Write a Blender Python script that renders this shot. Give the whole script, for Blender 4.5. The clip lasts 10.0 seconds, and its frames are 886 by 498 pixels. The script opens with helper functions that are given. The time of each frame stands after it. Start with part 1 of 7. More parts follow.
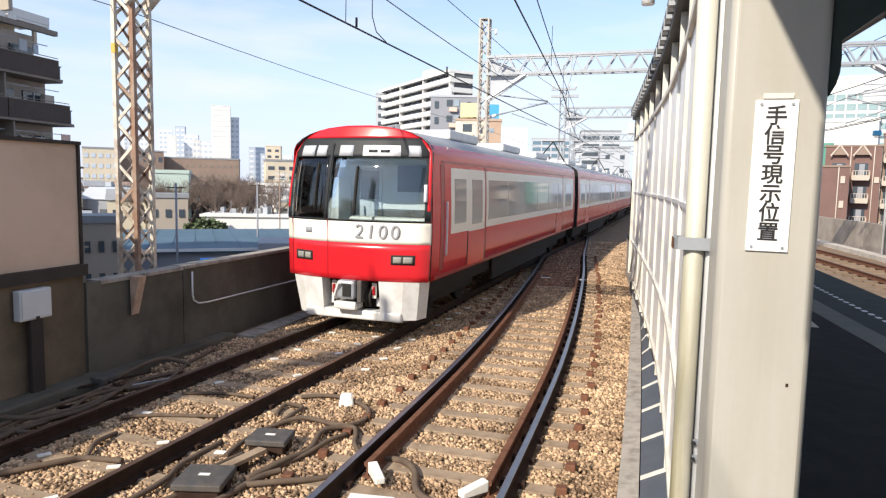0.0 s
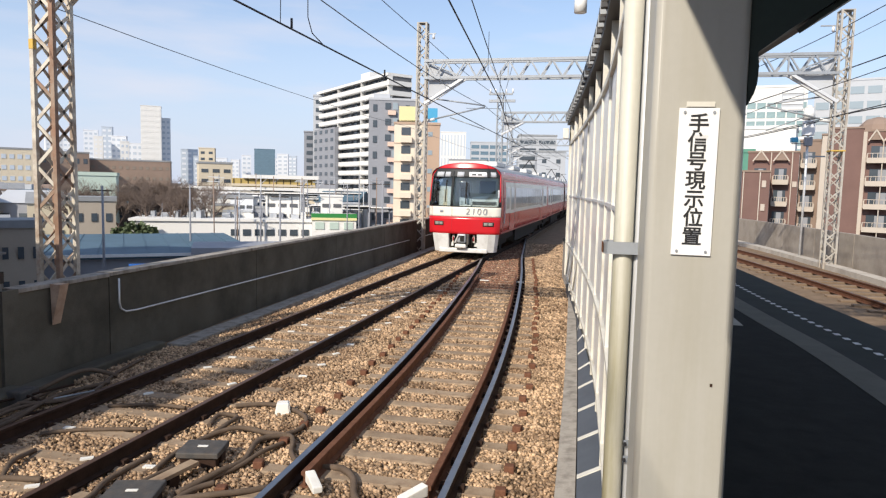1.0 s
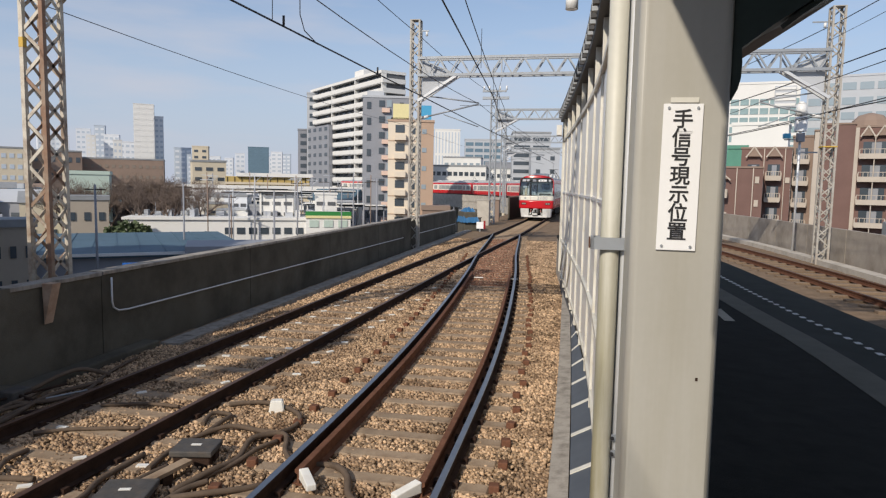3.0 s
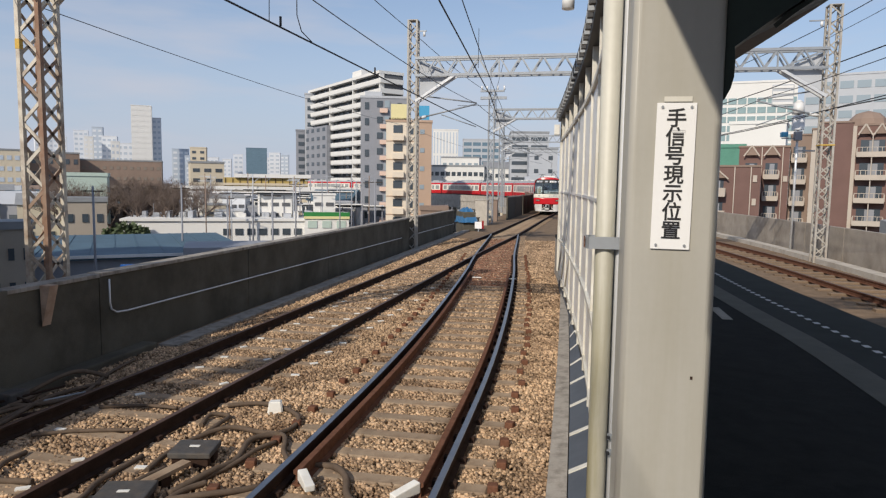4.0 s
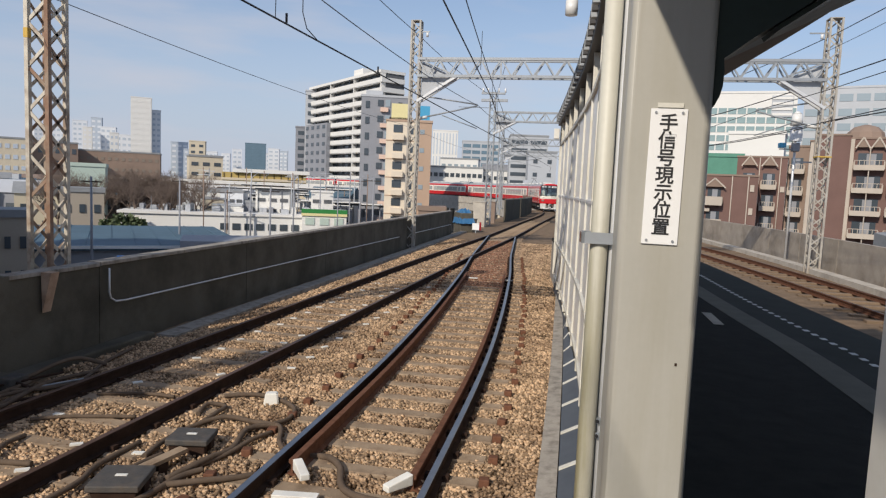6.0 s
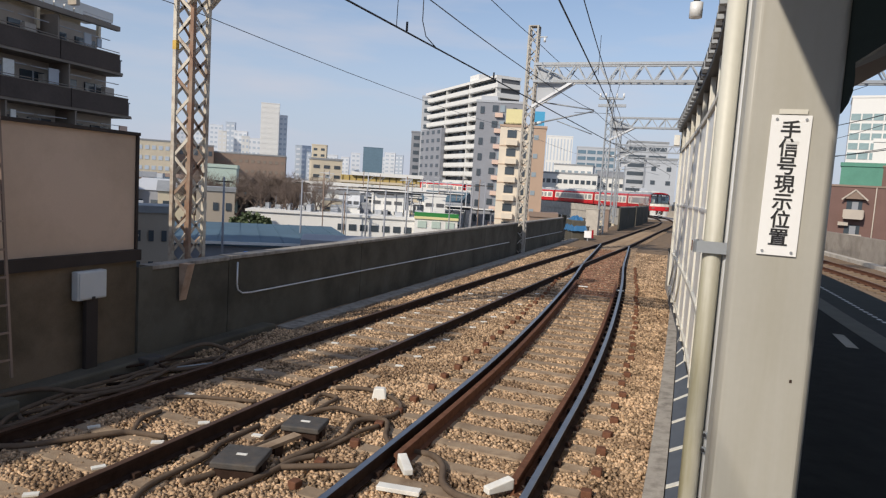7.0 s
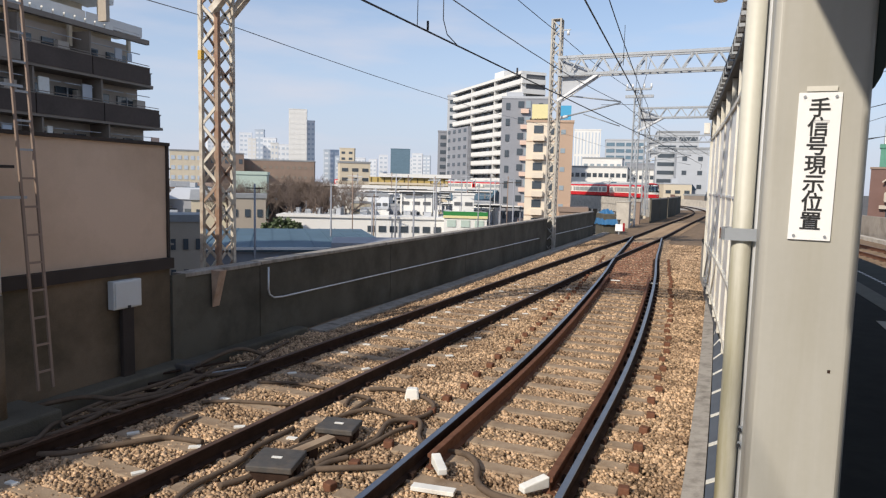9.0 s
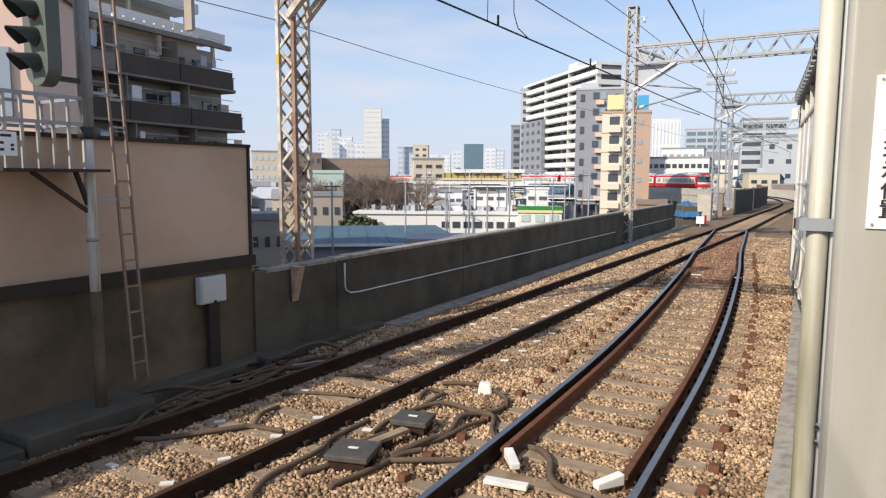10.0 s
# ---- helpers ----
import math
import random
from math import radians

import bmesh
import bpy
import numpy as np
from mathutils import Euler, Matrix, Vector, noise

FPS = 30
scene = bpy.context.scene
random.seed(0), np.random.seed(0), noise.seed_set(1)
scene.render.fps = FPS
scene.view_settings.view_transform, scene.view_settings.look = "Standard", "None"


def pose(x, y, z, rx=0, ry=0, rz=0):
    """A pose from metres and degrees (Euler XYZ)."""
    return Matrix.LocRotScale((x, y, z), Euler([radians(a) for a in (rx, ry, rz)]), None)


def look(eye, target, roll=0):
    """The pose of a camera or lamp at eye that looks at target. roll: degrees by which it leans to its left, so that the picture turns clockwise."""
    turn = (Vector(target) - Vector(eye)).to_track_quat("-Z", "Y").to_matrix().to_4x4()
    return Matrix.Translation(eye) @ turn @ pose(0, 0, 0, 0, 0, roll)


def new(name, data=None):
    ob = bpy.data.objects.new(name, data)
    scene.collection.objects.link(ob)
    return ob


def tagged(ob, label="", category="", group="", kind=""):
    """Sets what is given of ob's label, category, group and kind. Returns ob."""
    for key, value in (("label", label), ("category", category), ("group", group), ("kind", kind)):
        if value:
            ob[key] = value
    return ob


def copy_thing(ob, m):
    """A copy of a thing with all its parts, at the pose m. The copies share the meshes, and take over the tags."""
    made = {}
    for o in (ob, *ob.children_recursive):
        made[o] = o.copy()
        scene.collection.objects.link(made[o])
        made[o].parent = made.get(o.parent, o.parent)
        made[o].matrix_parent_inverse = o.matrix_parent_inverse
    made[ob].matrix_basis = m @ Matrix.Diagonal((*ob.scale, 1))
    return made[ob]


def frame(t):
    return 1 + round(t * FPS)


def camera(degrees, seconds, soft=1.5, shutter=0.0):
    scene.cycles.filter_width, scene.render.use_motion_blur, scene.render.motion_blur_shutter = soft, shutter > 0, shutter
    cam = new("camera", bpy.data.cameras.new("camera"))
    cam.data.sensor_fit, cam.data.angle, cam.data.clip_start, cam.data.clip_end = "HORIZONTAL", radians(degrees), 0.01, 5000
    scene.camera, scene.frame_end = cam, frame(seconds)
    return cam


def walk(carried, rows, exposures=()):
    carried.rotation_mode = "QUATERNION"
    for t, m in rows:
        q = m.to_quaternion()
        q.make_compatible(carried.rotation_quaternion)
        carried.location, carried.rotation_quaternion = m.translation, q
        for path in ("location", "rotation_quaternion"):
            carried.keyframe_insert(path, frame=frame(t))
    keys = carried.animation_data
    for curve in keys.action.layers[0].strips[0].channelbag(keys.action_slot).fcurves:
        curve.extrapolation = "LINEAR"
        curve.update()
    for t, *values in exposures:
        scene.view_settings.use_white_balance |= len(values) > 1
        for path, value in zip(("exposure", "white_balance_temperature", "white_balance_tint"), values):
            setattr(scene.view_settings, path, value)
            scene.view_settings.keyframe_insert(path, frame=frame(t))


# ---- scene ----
cam = camera(67.8, 10.0, soft=1.25)
PATH = [
    (0, (0.18, -0.741, 2.629), (-0.409, 1.16, 2.431), 1.2),
    (0.5, (0.184, -0.741, 2.635), (-0.361, 1.175, 2.449), 1.1),
    (1, (0.193, -0.715, 2.634), (-0.22, 1.233, 2.45), 1.3),
    (1.5, (0.198, -0.719, 2.632), (-0.212, 1.229, 2.446), 1.4),
    (2, (0.198, -0.715, 2.632), (-0.21, 1.233, 2.441), 1.7),
    (2.5, (0.205, -0.716, 2.632), (-0.198, 1.234, 2.44), 1.4),
    (4, (0.224, -0.715, 2.632), (-0.169, 1.236, 2.441), 0.8),
    (4.5, (0.228, -0.715, 2.631), (-0.162, 1.237, 2.444), 1.0),
    (5, (0.244, -0.708, 2.629), (-0.154, 1.242, 2.432), 0.9),
    (6.3, (0.21, -0.861, 2.608), (-0.19, 1.09, 2.424), 3.3),
    (6.5, (0.201, -0.86, 2.607), (-0.273, 1.075, 2.427), 3.8),
    (7, (0.248, -0.895, 2.608), (-0.454, 0.968, 2.418), 3.6),
    (7.5, (0.288, -0.884, 2.612), (-0.423, 0.978, 2.439), 2.2),
    (8, (0.278, -0.875, 2.605), (-0.431, 0.987, 2.429), 1.9),
    (8.5, (0.266, -0.857, 2.599), (-0.446, 1.003, 2.422), 2.0),
    (9, (0.267, -0.849, 2.6), (-0.52, 0.979, 2.403), 1.4),
    (9.5, (0.284, -0.853, 2.601), (-0.59, 0.933, 2.393), 0.7),
    (10, (0.31, -0.863, 2.6), (-0.677, 0.863, 2.386), 0.2),
]
walk(cam, [(t, look(eye, target, roll)) for t, eye, target, roll in PATH], [(0.0, 0.69), (0.5, 0.53), (1.0, 0.36), (2.0, 0.06), (2.5, -0.05), (4.5, -0.12), (6.5, -0.1), (8.0, 0.06), (9.0, 0.16), (10.0, 0.32)])

# ---- world, sun ----
world = bpy.data.worlds.new("sky")
scene.world = world
world.use_nodes = True
wn = world.node_tree
wn.nodes.clear()
w_out = wn.nodes.new("ShaderNodeOutputWorld")
w_bg = wn.nodes.new("ShaderNodeBackground")
w_sky = wn.nodes.new("ShaderNodeTexSky")
w_sky.sky_type = "NISHITA"
w_sky.sun_disc = False
w_sky.sun_elevation = radians(35)
w_sky.sun_rotation = radians(180 + 20)
w_sky.air_density, w_sky.dust_density, w_sky.ozone_density = 1.0, 0.4, 2.5
w_bg.inputs["Strength"].default_value = 0.135
# pale haze towards the horizon and thin high cloud
w_co = wn.nodes.new("ShaderNodeTexCoord")
w_sep = wn.nodes.new("ShaderNodeSeparateXYZ")
wn.links.new(w_co.outputs["Generated"], w_sep.inputs["Vector"])
w_up = wn.nodes.new("ShaderNodeMapRange")
w_up.interpolation_type = "SMOOTHSTEP"
w_up.inputs["From Min"].default_value, w_up.inputs["From Max"].default_value = -0.02, 0.34
w_up.inputs["To Min"].default_value, w_up.inputs["To Max"].default_value = 0.92, 0.22
wn.links.new(w_sep.outputs["Z"], w_up.inputs["Value"])
w_map = wn.nodes.new("ShaderNodeMapping")
w_map.inputs["Scale"].default_value = (2.2, 2.2, 11.0)
wn.links.new(w_co.outputs["Generated"], w_map.inputs["Vector"])
w_cl = wn.nodes.new("ShaderNodeTexNoise")
w_cl.inputs["Scale"].default_value, w_cl.inputs["Detail"].default_value = 1.6, 5
wn.links.new(w_map.outputs["Vector"], w_cl.inputs["Vector"])
w_cr = wn.nodes.new("ShaderNodeMapRange")
w_cr.inputs["From Min"].default_value, w_cr.inputs["From Max"].default_value = 0.46, 0.74
w_cr.inputs["To Max"].default_value = 0.6
wn.links.new(w_cl.outputs["Fac"], w_cr.inputs["Value"])
w_mix = wn.nodes.new("ShaderNodeMix")
w_mix.data_type = "RGBA"
w_mix.inputs["B"].default_value = (3.66, 4.08, 5.12, 1)
wn.links.new(w_up.outputs["Result"], w_mix.inputs["Factor"])
wn.links.new(w_sky.outputs["Color"], w_mix.inputs["A"])
w_mix2 = wn.nodes.new("ShaderNodeMix")
w_mix2.data_type = "RGBA"
w_mix2.inputs["B"].default_value = (4.75, 4.7, 5.2, 1)
wn.links.new(w_cr.outputs["Result"], w_mix2.inputs["Factor"])
wn.links.new(w_mix.outputs["Result"], w_mix2.inputs["A"])
wn.links.new(w_mix2.outputs["Result"], w_bg.inputs["Color"])
wn.links.new(w_bg.outputs["Background"], w_out.inputs["Surface"])

sun = new("sun", bpy.data.lights.new("sun", "SUN"))
sun.data.energy = 3.9
sun.data.angle = radians(0.9)
sun.data.color = (1.0, 0.90, 0.76)
sun.matrix_world = look((0, 0, 0), (0.5, 1.35, -1.0))


# ---- materials ----
def mat(name, color, rough=0.7, metal=0.0, vary=0.15, scale=4.0, bump=0.0, fine=60.0, island=0.0, obrand=0.0,
        stain=None, stain_scale=0.8, stain_amount=0.0, streak=False, spec=0.5):
    m = bpy.data.materials.new(name)
    m.use_nodes = True
    nt = m.node_tree
    b = nt.nodes["Principled BSDF"]
    b.inputs["Roughness"].default_value = rough
    b.inputs["Metallic"].default_value = metal
    b.inputs["Specular IOR Level"].default_value = spec
    co = nt.nodes.new("ShaderNodeTexCoord")
    n1 = nt.nodes.new("ShaderNodeTexNoise")
    n1.inputs["Scale"].default_value = scale
    n1.inputs["Detail"].default_value = 6
    nt.links.new(co.outputs["Object"], n1.inputs["Vector"])
    n2 = nt.nodes.new("ShaderNodeTexNoise")
    n2.inputs["Scale"].default_value = fine
    n2.inputs["Detail"].default_value = 3
    nt.links.new(co.outputs["Object"], n2.inputs["Vector"])
    add = nt.nodes.new("ShaderNodeMath")
    add.operation = "MULTIPLY_ADD"
    add.inputs[1].default_value = 0.4
    nt.links.new(n2.outputs["Fac"], add.inputs[0])
    nt.links.new(n1.outputs["Fac"], add.inputs[2])
    last = add.outputs[0]
    src = None
    if island:
        g = nt.nodes.new("ShaderNodeNewGeometry")
        src, amt = g.outputs["Random Per Island"], island
    elif obrand:
        g = nt.nodes.new("ShaderNodeObjectInfo")
        src, amt = g.outputs["Random"], obrand
    if src is not None:
        k = nt.nodes.new("ShaderNodeMath")
        k.operation = "MULTIPLY_ADD"
        k.inputs[1].default_value = amt
        nt.links.new(src, k.inputs[0])
        nt.links.new(last, k.inputs[2])
        last = k.outputs[0]
    top = 1.0 + (island or obrand)
    mr = nt.nodes.new("ShaderNodeMapRange")
    mr.inputs["From Min"].default_value = 0.35
    mr.inputs["From Max"].default_value = 0.35 + 0.7 * top
    mr.inputs["To Min"].default_value = 1 - vary
    mr.inputs["To Max"].default_value = 1 + vary
    nt.links.new(last, mr.inputs["Value"])
    mul = nt.nodes.new("ShaderNodeMix")
    mul.data_type = "RGBA"
    mul.blend_type = "MULTIPLY"
    mul.inputs["Factor"].default_value = 1.0
    mul.inputs["A"].default_value = (*color, 1)
    nt.links.new(mr.outputs["Result"], mul.inputs["B"])
    out = mul.outputs["Result"]
    if stain is not None:
        n3 = nt.nodes.new("ShaderNodeTexNoise")
        n3.inputs["Scale"].default_value = stain_scale
        n3.inputs["Detail"].default_value = 8
        n3.inputs["Roughness"].default_value = 0.65
        if streak:
            mp = nt.nodes.new("ShaderNodeMapping")
            mp.inputs["Scale"].default_value = (6, 6, 0.5)
            nt.links.new(co.outputs["Object"], mp.inputs["Vector"])
            nt.links.new(mp.outputs["Vector"], n3.inputs["Vector"])
        else:
            nt.links.new(co.outputs["Object"], n3.inputs["Vector"])
        r3 = nt.nodes.new("ShaderNodeMapRange")
        r3.inputs["From Min"].default_value = 0.45
        r3.inputs["From Max"].default_value = 0.7
        r3.inputs["To Max"].default_value = stain_amount
        nt.links.new(n3.outputs["Fac"], r3.inputs["Value"])
        mx = nt.nodes.new("ShaderNodeMix")
        mx.data_type = "RGBA"
        mx.inputs["B"].default_value = (*stain, 1)
        nt.links.new(r3.outputs["Result"], mx.inputs["Factor"])
        nt.links.new(out, mx.inputs["A"])
        out = mx.outputs["Result"]
    nt.links.new(out, b.inputs["Base Color"])
    if bump:
        bp = nt.nodes.new("ShaderNodeBump")
        bp.inputs["Strength"].default_value = min(1.0, bump)
        bp.inputs["Distance"].default_value = 0.02
        nt.links.new(add.outputs[0], bp.inputs["Height"])
        nt.links.new(bp.outputs["Normal"], b.inputs["Normal"])
    return m


def glass_mat(name, color, rough=0.05):
    m = bpy.data.materials.new(name)
    m.use_nodes = True
    b = m.node_tree.nodes["Principled BSDF"]
    b.inputs["Base Color"].default_value = (*color, 1)
    b.inputs["Roughness"].default_value = rough
    b.inputs["Specular IOR Level"].default_value = 0.8
    return m


def pane_mat(name, tint):
    """Clear tinted glass: transparent, with gloss by the angle of view."""
    m = bpy.data.materials.new(name)
    m.use_nodes = True
    nt = m.node_tree
    nt.nodes.clear()
    out = nt.nodes.new("ShaderNodeOutputMaterial")
    mix = nt.nodes.new("ShaderNodeMixShader")
    clear = nt.nodes.new("ShaderNodeBsdfTransparent")
    clear.inputs["Color"].default_value = (*tint, 1)
    gloss = nt.nodes.new("ShaderNodeBsdfGlossy")
    gloss.inputs["Roughness"].default_value = 0.03
    fres = nt.nodes.new("ShaderNodeFresnel")
    fres.inputs["IOR"].default_value = 1.8
    nt.links.new(fres.outputs["Fac"], mix.inputs["Fac"])
    nt.links.new(clear.outputs["BSDF"], mix.inputs[1])
    nt.links.new(gloss.outputs["BSDF"], mix.inputs[2])
    nt.links.new(mix.outputs["Shader"], out.inputs["Surface"])
    return m


M_BALLAST = mat("ballast_bed", (0.21, 0.15, 0.10), 0.95, vary=0.35, scale=3, bump=1.0, fine=28)
M_STONE = mat("ballast_stone", (0.365, 0.255, 0.162), 0.9, vary=1.0, scale=2.0, fine=30, island=1.3, stain=(0.10, 0.055, 0.033), stain_scale=1.4, stain_amount=0.75)
M_CONC = mat("concrete", (0.34, 0.31, 0.27), 0.9, vary=0.2, scale=1.5, bump=0.3, stain=(0.10, 0.085, 0.07), stain_scale=0.9, stain_amount=0.75, streak=True)
M_CONC_L = mat("pale_concrete", (0.50, 0.46, 0.40), 0.9, vary=0.15, scale=2, bump=0.3, stain=(0.22, 0.19, 0.16), stain_scale=1.5, stain_amount=0.5)
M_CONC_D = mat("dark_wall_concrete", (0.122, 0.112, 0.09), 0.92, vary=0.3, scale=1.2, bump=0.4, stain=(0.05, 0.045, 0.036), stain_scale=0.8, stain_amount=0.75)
M_SLEEPER = mat("sleeper_concrete", (0.31, 0.235, 0.165), 0.9, vary=0.3, scale=5, bump=0.4, obrand=0.5, stain=(0.13, 0.08, 0.05), stain_scale=3, stain_amount=0.7)
M_SLEEPER_D = mat("sleeper_timber", (0.19, 0.135, 0.09), 0.9, vary=0.3, scale=5, bump=0.4, obrand=0.5)
# rust taken near black, painting in the shade on the rail sides
M_RUST = mat("shade_darkened_rust", (0.040, 0.024, 0.018), 0.85, vary=0.4, scale=8, bump=0.3)
M_RUSTY = mat("rust_orange", (0.145, 0.068, 0.042), 0.85, vary=0.4, scale=9, bump=0.3)
M_RAILTOP = mat("worn_rail_head", (0.27, 0.28, 0.30), 0.36, 0.9, vary=0.15, scale=6)
M_RAILDULL = mat("dull_rail_head", (0.13, 0.075, 0.05), 0.5, 0.5, vary=0.25, scale=6)
M_CABLE = mat("weathered_rubber_cable", (0.125, 0.092, 0.068), 0.8, vary=0.25, scale=10)
M_BLACKBOX = mat("dark_cast_box", (0.065, 0.062, 0.06), 0.75, vary=0.35, scale=10, bump=0.3, stain=(0.13, 0.10, 0.075), stain_scale=6, stain_amount=0.6)
M_WHITEPAINT = mat("white_paint", (0.80, 0.79, 0.74), 0.5, vary=0.07, scale=6, stain=(0.5, 0.44, 0.36), stain_scale=6, stain_amount=0.4)
M_SIGNWHITE = mat("sign_enamel", (0.88, 0.88, 0.88), 0.35, vary=0.02, scale=3)
M_INK = mat("sign_black", (0.02, 0.02, 0.022), 0.5, vary=0.05)
M_COLUMN = mat("column_paint", (0.435, 0.42, 0.375), 0.42, vary=0.06, scale=3, stain=(0.32, 0.29, 0.21), stain_scale=1.6, stain_amount=0.35, streak=True)
M_POLE = mat("pole_paint_stained", (0.58, 0.565, 0.49), 0.5, vary=0.08, scale=4, stain=(0.25, 0.22, 0.11), stain_scale=1.0, stain_amount=0.95, streak=True)
M_GALV = mat("galvanised_steel", (0.33, 0.355, 0.385), 0.5, 0.35, vary=0.12, scale=5, stain=(0.3, 0.29, 0.27), stain_scale=3, stain_amount=0.4)
M_GALV_W = mat("aluminium_conduit", (0.66, 0.67, 0.68), 0.4, 0.3, vary=0.06, scale=4)
M_TOWER = mat("tower_paint_rusting", (0.57, 0.53, 0.45), 0.7, 0.1, vary=0.2, scale=6, stain=(0.17, 0.085, 0.045), stain_scale=2.6, stain_amount=0.95)
M_YELLOW = mat("yellow_band_paint", (0.55, 0.36, 0.07), 0.6, vary=0.15, scale=6)
M_WIRE = mat("wire_dark", (0.03, 0.03, 0.035), 0.6, 0.4, vary=0.1)
M_WIRE_L = mat("wire_grey", (0.14, 0.15, 0.17), 0.6, 0.4, vary=0.1)
M_INSUL = mat("insulator_porcelain", (0.75, 0.75, 0.74), 0.3, vary=0.04)
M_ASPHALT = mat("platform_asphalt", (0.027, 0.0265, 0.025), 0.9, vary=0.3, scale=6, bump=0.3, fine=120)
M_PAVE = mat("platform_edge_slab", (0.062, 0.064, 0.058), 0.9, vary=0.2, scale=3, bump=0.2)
M_PAVE_L = mat("platform_strip_slab", (0.155, 0.145, 0.12), 0.9, vary=0.2, scale=4, bump=0.2)
M_LINE = mat("white_line_paint", (0.8, 0.8, 0.78), 0.6, vary=0.1, scale=9)
M_PANEL = mat("milky_screen_panel", (0.84, 0.84, 0.82), 0.35, vary=0.06, scale=2, stain=(0.45, 0.41, 0.32), stain_scale=1.2, stain_amount=0.45, streak=True)
M_FRAME = mat("cream_frame_paint", (0.68, 0.66, 0.59), 0.5, vary=0.08, scale=5, stain=(0.36, 0.30, 0.18), stain_scale=2, stain_amount=0.4)
M_ROOFDK = mat("dark_eave_steel", (0.055, 0.055, 0.06), 0.55, 0.2, vary=0.2, scale=5)
M_CANOPY = mat("canopy_underside", (0.20, 0.215, 0.21), 0.7, vary=0.15, scale=3)
M_GREENDK = mat("dark_green_steel", (0.045, 0.06, 0.056), 0.5, vary=0.15, scale=3)
M_GRATE = mat("dark_cover_panel", (0.075, 0.085, 0.10), 0.6, vary=0.2, scale=4)
M_BEIGEWALL = mat("beige_render_wall", (0.60, 0.45, 0.335), 0.9, vary=0.08, scale=0.8, bump=0.12, stain=(0.38, 0.275, 0.19), stain_scale=0.45, stain_amount=0.7)
M_BROWNWALL = mat("brown_stained_wall", (0.185, 0.14, 0.098), 0.92, vary=0.3, scale=0.9, bump=0.25, stain=(0.055, 0.05, 0.034), stain_scale=0.55, stain_amount=0.9)
M_LEDGE = mat("dark_ledge", (0.055, 0.045, 0.04), 0.8, vary=0.2, scale=3)
M_BOXW = mat("pale_box_paint", (0.58, 0.60, 0.60), 0.5, vary=0.06, scale=4)
M_SIGBLACK = mat("signal_black", (0.035, 0.04, 0.036), 0.6, vary=0.2, scale=6)
M_SIGBACK = mat("signal_board", (0.10, 0.115, 0.095), 0.6, vary=0.2, scale=3)
M_LENS = mat("signal_lens_unlit", (0.10, 0.03, 0.035), 0.2, vary=0.1)
M_RED = mat("train_red_gloss", (0.56, 0.016, 0.024), 0.22, vary=0.03, scale=1.5)
M_DKRED = mat("train_dark_red", (0.30, 0.012, 0.018), 0.3, vary=0.05, scale=2)
M_IVORY = mat("train_ivory", (0.80, 0.77, 0.68), 0.25, vary=0.03, scale=1.5)
M_SKIRT = mat("train_skirt_grey", (0.70, 0.70, 0.68), 0.4, vary=0.08, scale=3, stain=(0.45, 0.42, 0.38), stain_scale=4, stain_amount=0.5)
M_TROOF = mat("train_roof_grey", (0.36, 0.37, 0.38), 0.6, vary=0.12, scale=2)
M_UNDER = mat("underframe_black", (0.03, 0.028, 0.026), 0.8, vary=0.2, scale=4)
M_SCREEN = pane_mat("windscreen_glass", (0.80, 0.87, 0.88))
# dark grey with the shade of recesses painted into the base colour
M_RECESS = mat("recess_shade_paint", (0.10, 0.105, 0.115), 0.8, vary=0.1, scale=0.5, fine=4)
M_BEIGEB = mat("beige_trim", (0.40, 0.345, 0.28), 0.8, vary=0.08, scale=0.4, fine=5)
# glass base colour is raised to paint in a pale reflection
M_WINDOW = glass_mat("train_window_reflection", (0.30, 0.315, 0.31), 0.06)
M_BLACKT = mat("windscreen_surround", (0.028, 0.031, 0.034), 0.5, vary=0.05, spec=0.2)
M_LAMP = glass_mat("lamp_glass", (0.30, 0.29, 0.26), 0.1)
M_CITY = mat("city_ground", (0.10, 0.094, 0.088), 0.95, vary=0.4, scale=0.05, fine=0.6)
M_TEALROOF = mat("blue_teal_roof", (0.085, 0.14, 0.185), 0.6, vary=0.15, scale=0.3, fine=4)
M_GREYROOF = mat("grey_roof", (0.27, 0.28, 0.29), 0.8, vary=0.2, scale=0.4, fine=4)
M_WHITEB = mat("white_building", (0.74, 0.73, 0.70), 0.7, vary=0.05, scale=0.2, fine=3)
M_CREAMB = mat("cream_building", (0.62, 0.54, 0.41), 0.8, vary=0.06, scale=0.2, fine=3)
M_GREYB = mat("grey_tile_building", (0.27, 0.28, 0.31), 0.7, vary=0.08, scale=0.3, fine=4)
M_LGREYB = mat("light_grey_building", (0.46, 0.48, 0.51), 0.7, vary=0.06, scale=0.3, fine=4)
M_TANB = mat("tan_brick_building", (0.47, 0.335, 0.245), 0.8, vary=0.1, scale=0.3, fine=6)
M_BROWNB = mat("brown_brick_building", (0.26, 0.19, 0.15), 0.85, vary=0.12, scale=0.3, fine=6)
M_REDB = mat("red_brick_tile", (0.17, 0.098, 0.083), 0.8, vary=0.18, scale=0.4, fine=8)
M_PINKB = mat("pink_render", (0.72, 0.52, 0.42), 0.85, vary=0.06, scale=0.5, fine=5)
M_DARKB = mat("dark_brown_tile", (0.092, 0.072, 0.062), 0.7, vary=0.25, scale=0.5, fine=8)
M_DARKB2 = mat("balcony_brown", (0.23, 0.19, 0.155), 0.7, vary=0.2, scale=0.5, fine=8)
M_BWIN = glass_mat("building_window", (0.06, 0.075, 0.09), 0.12)
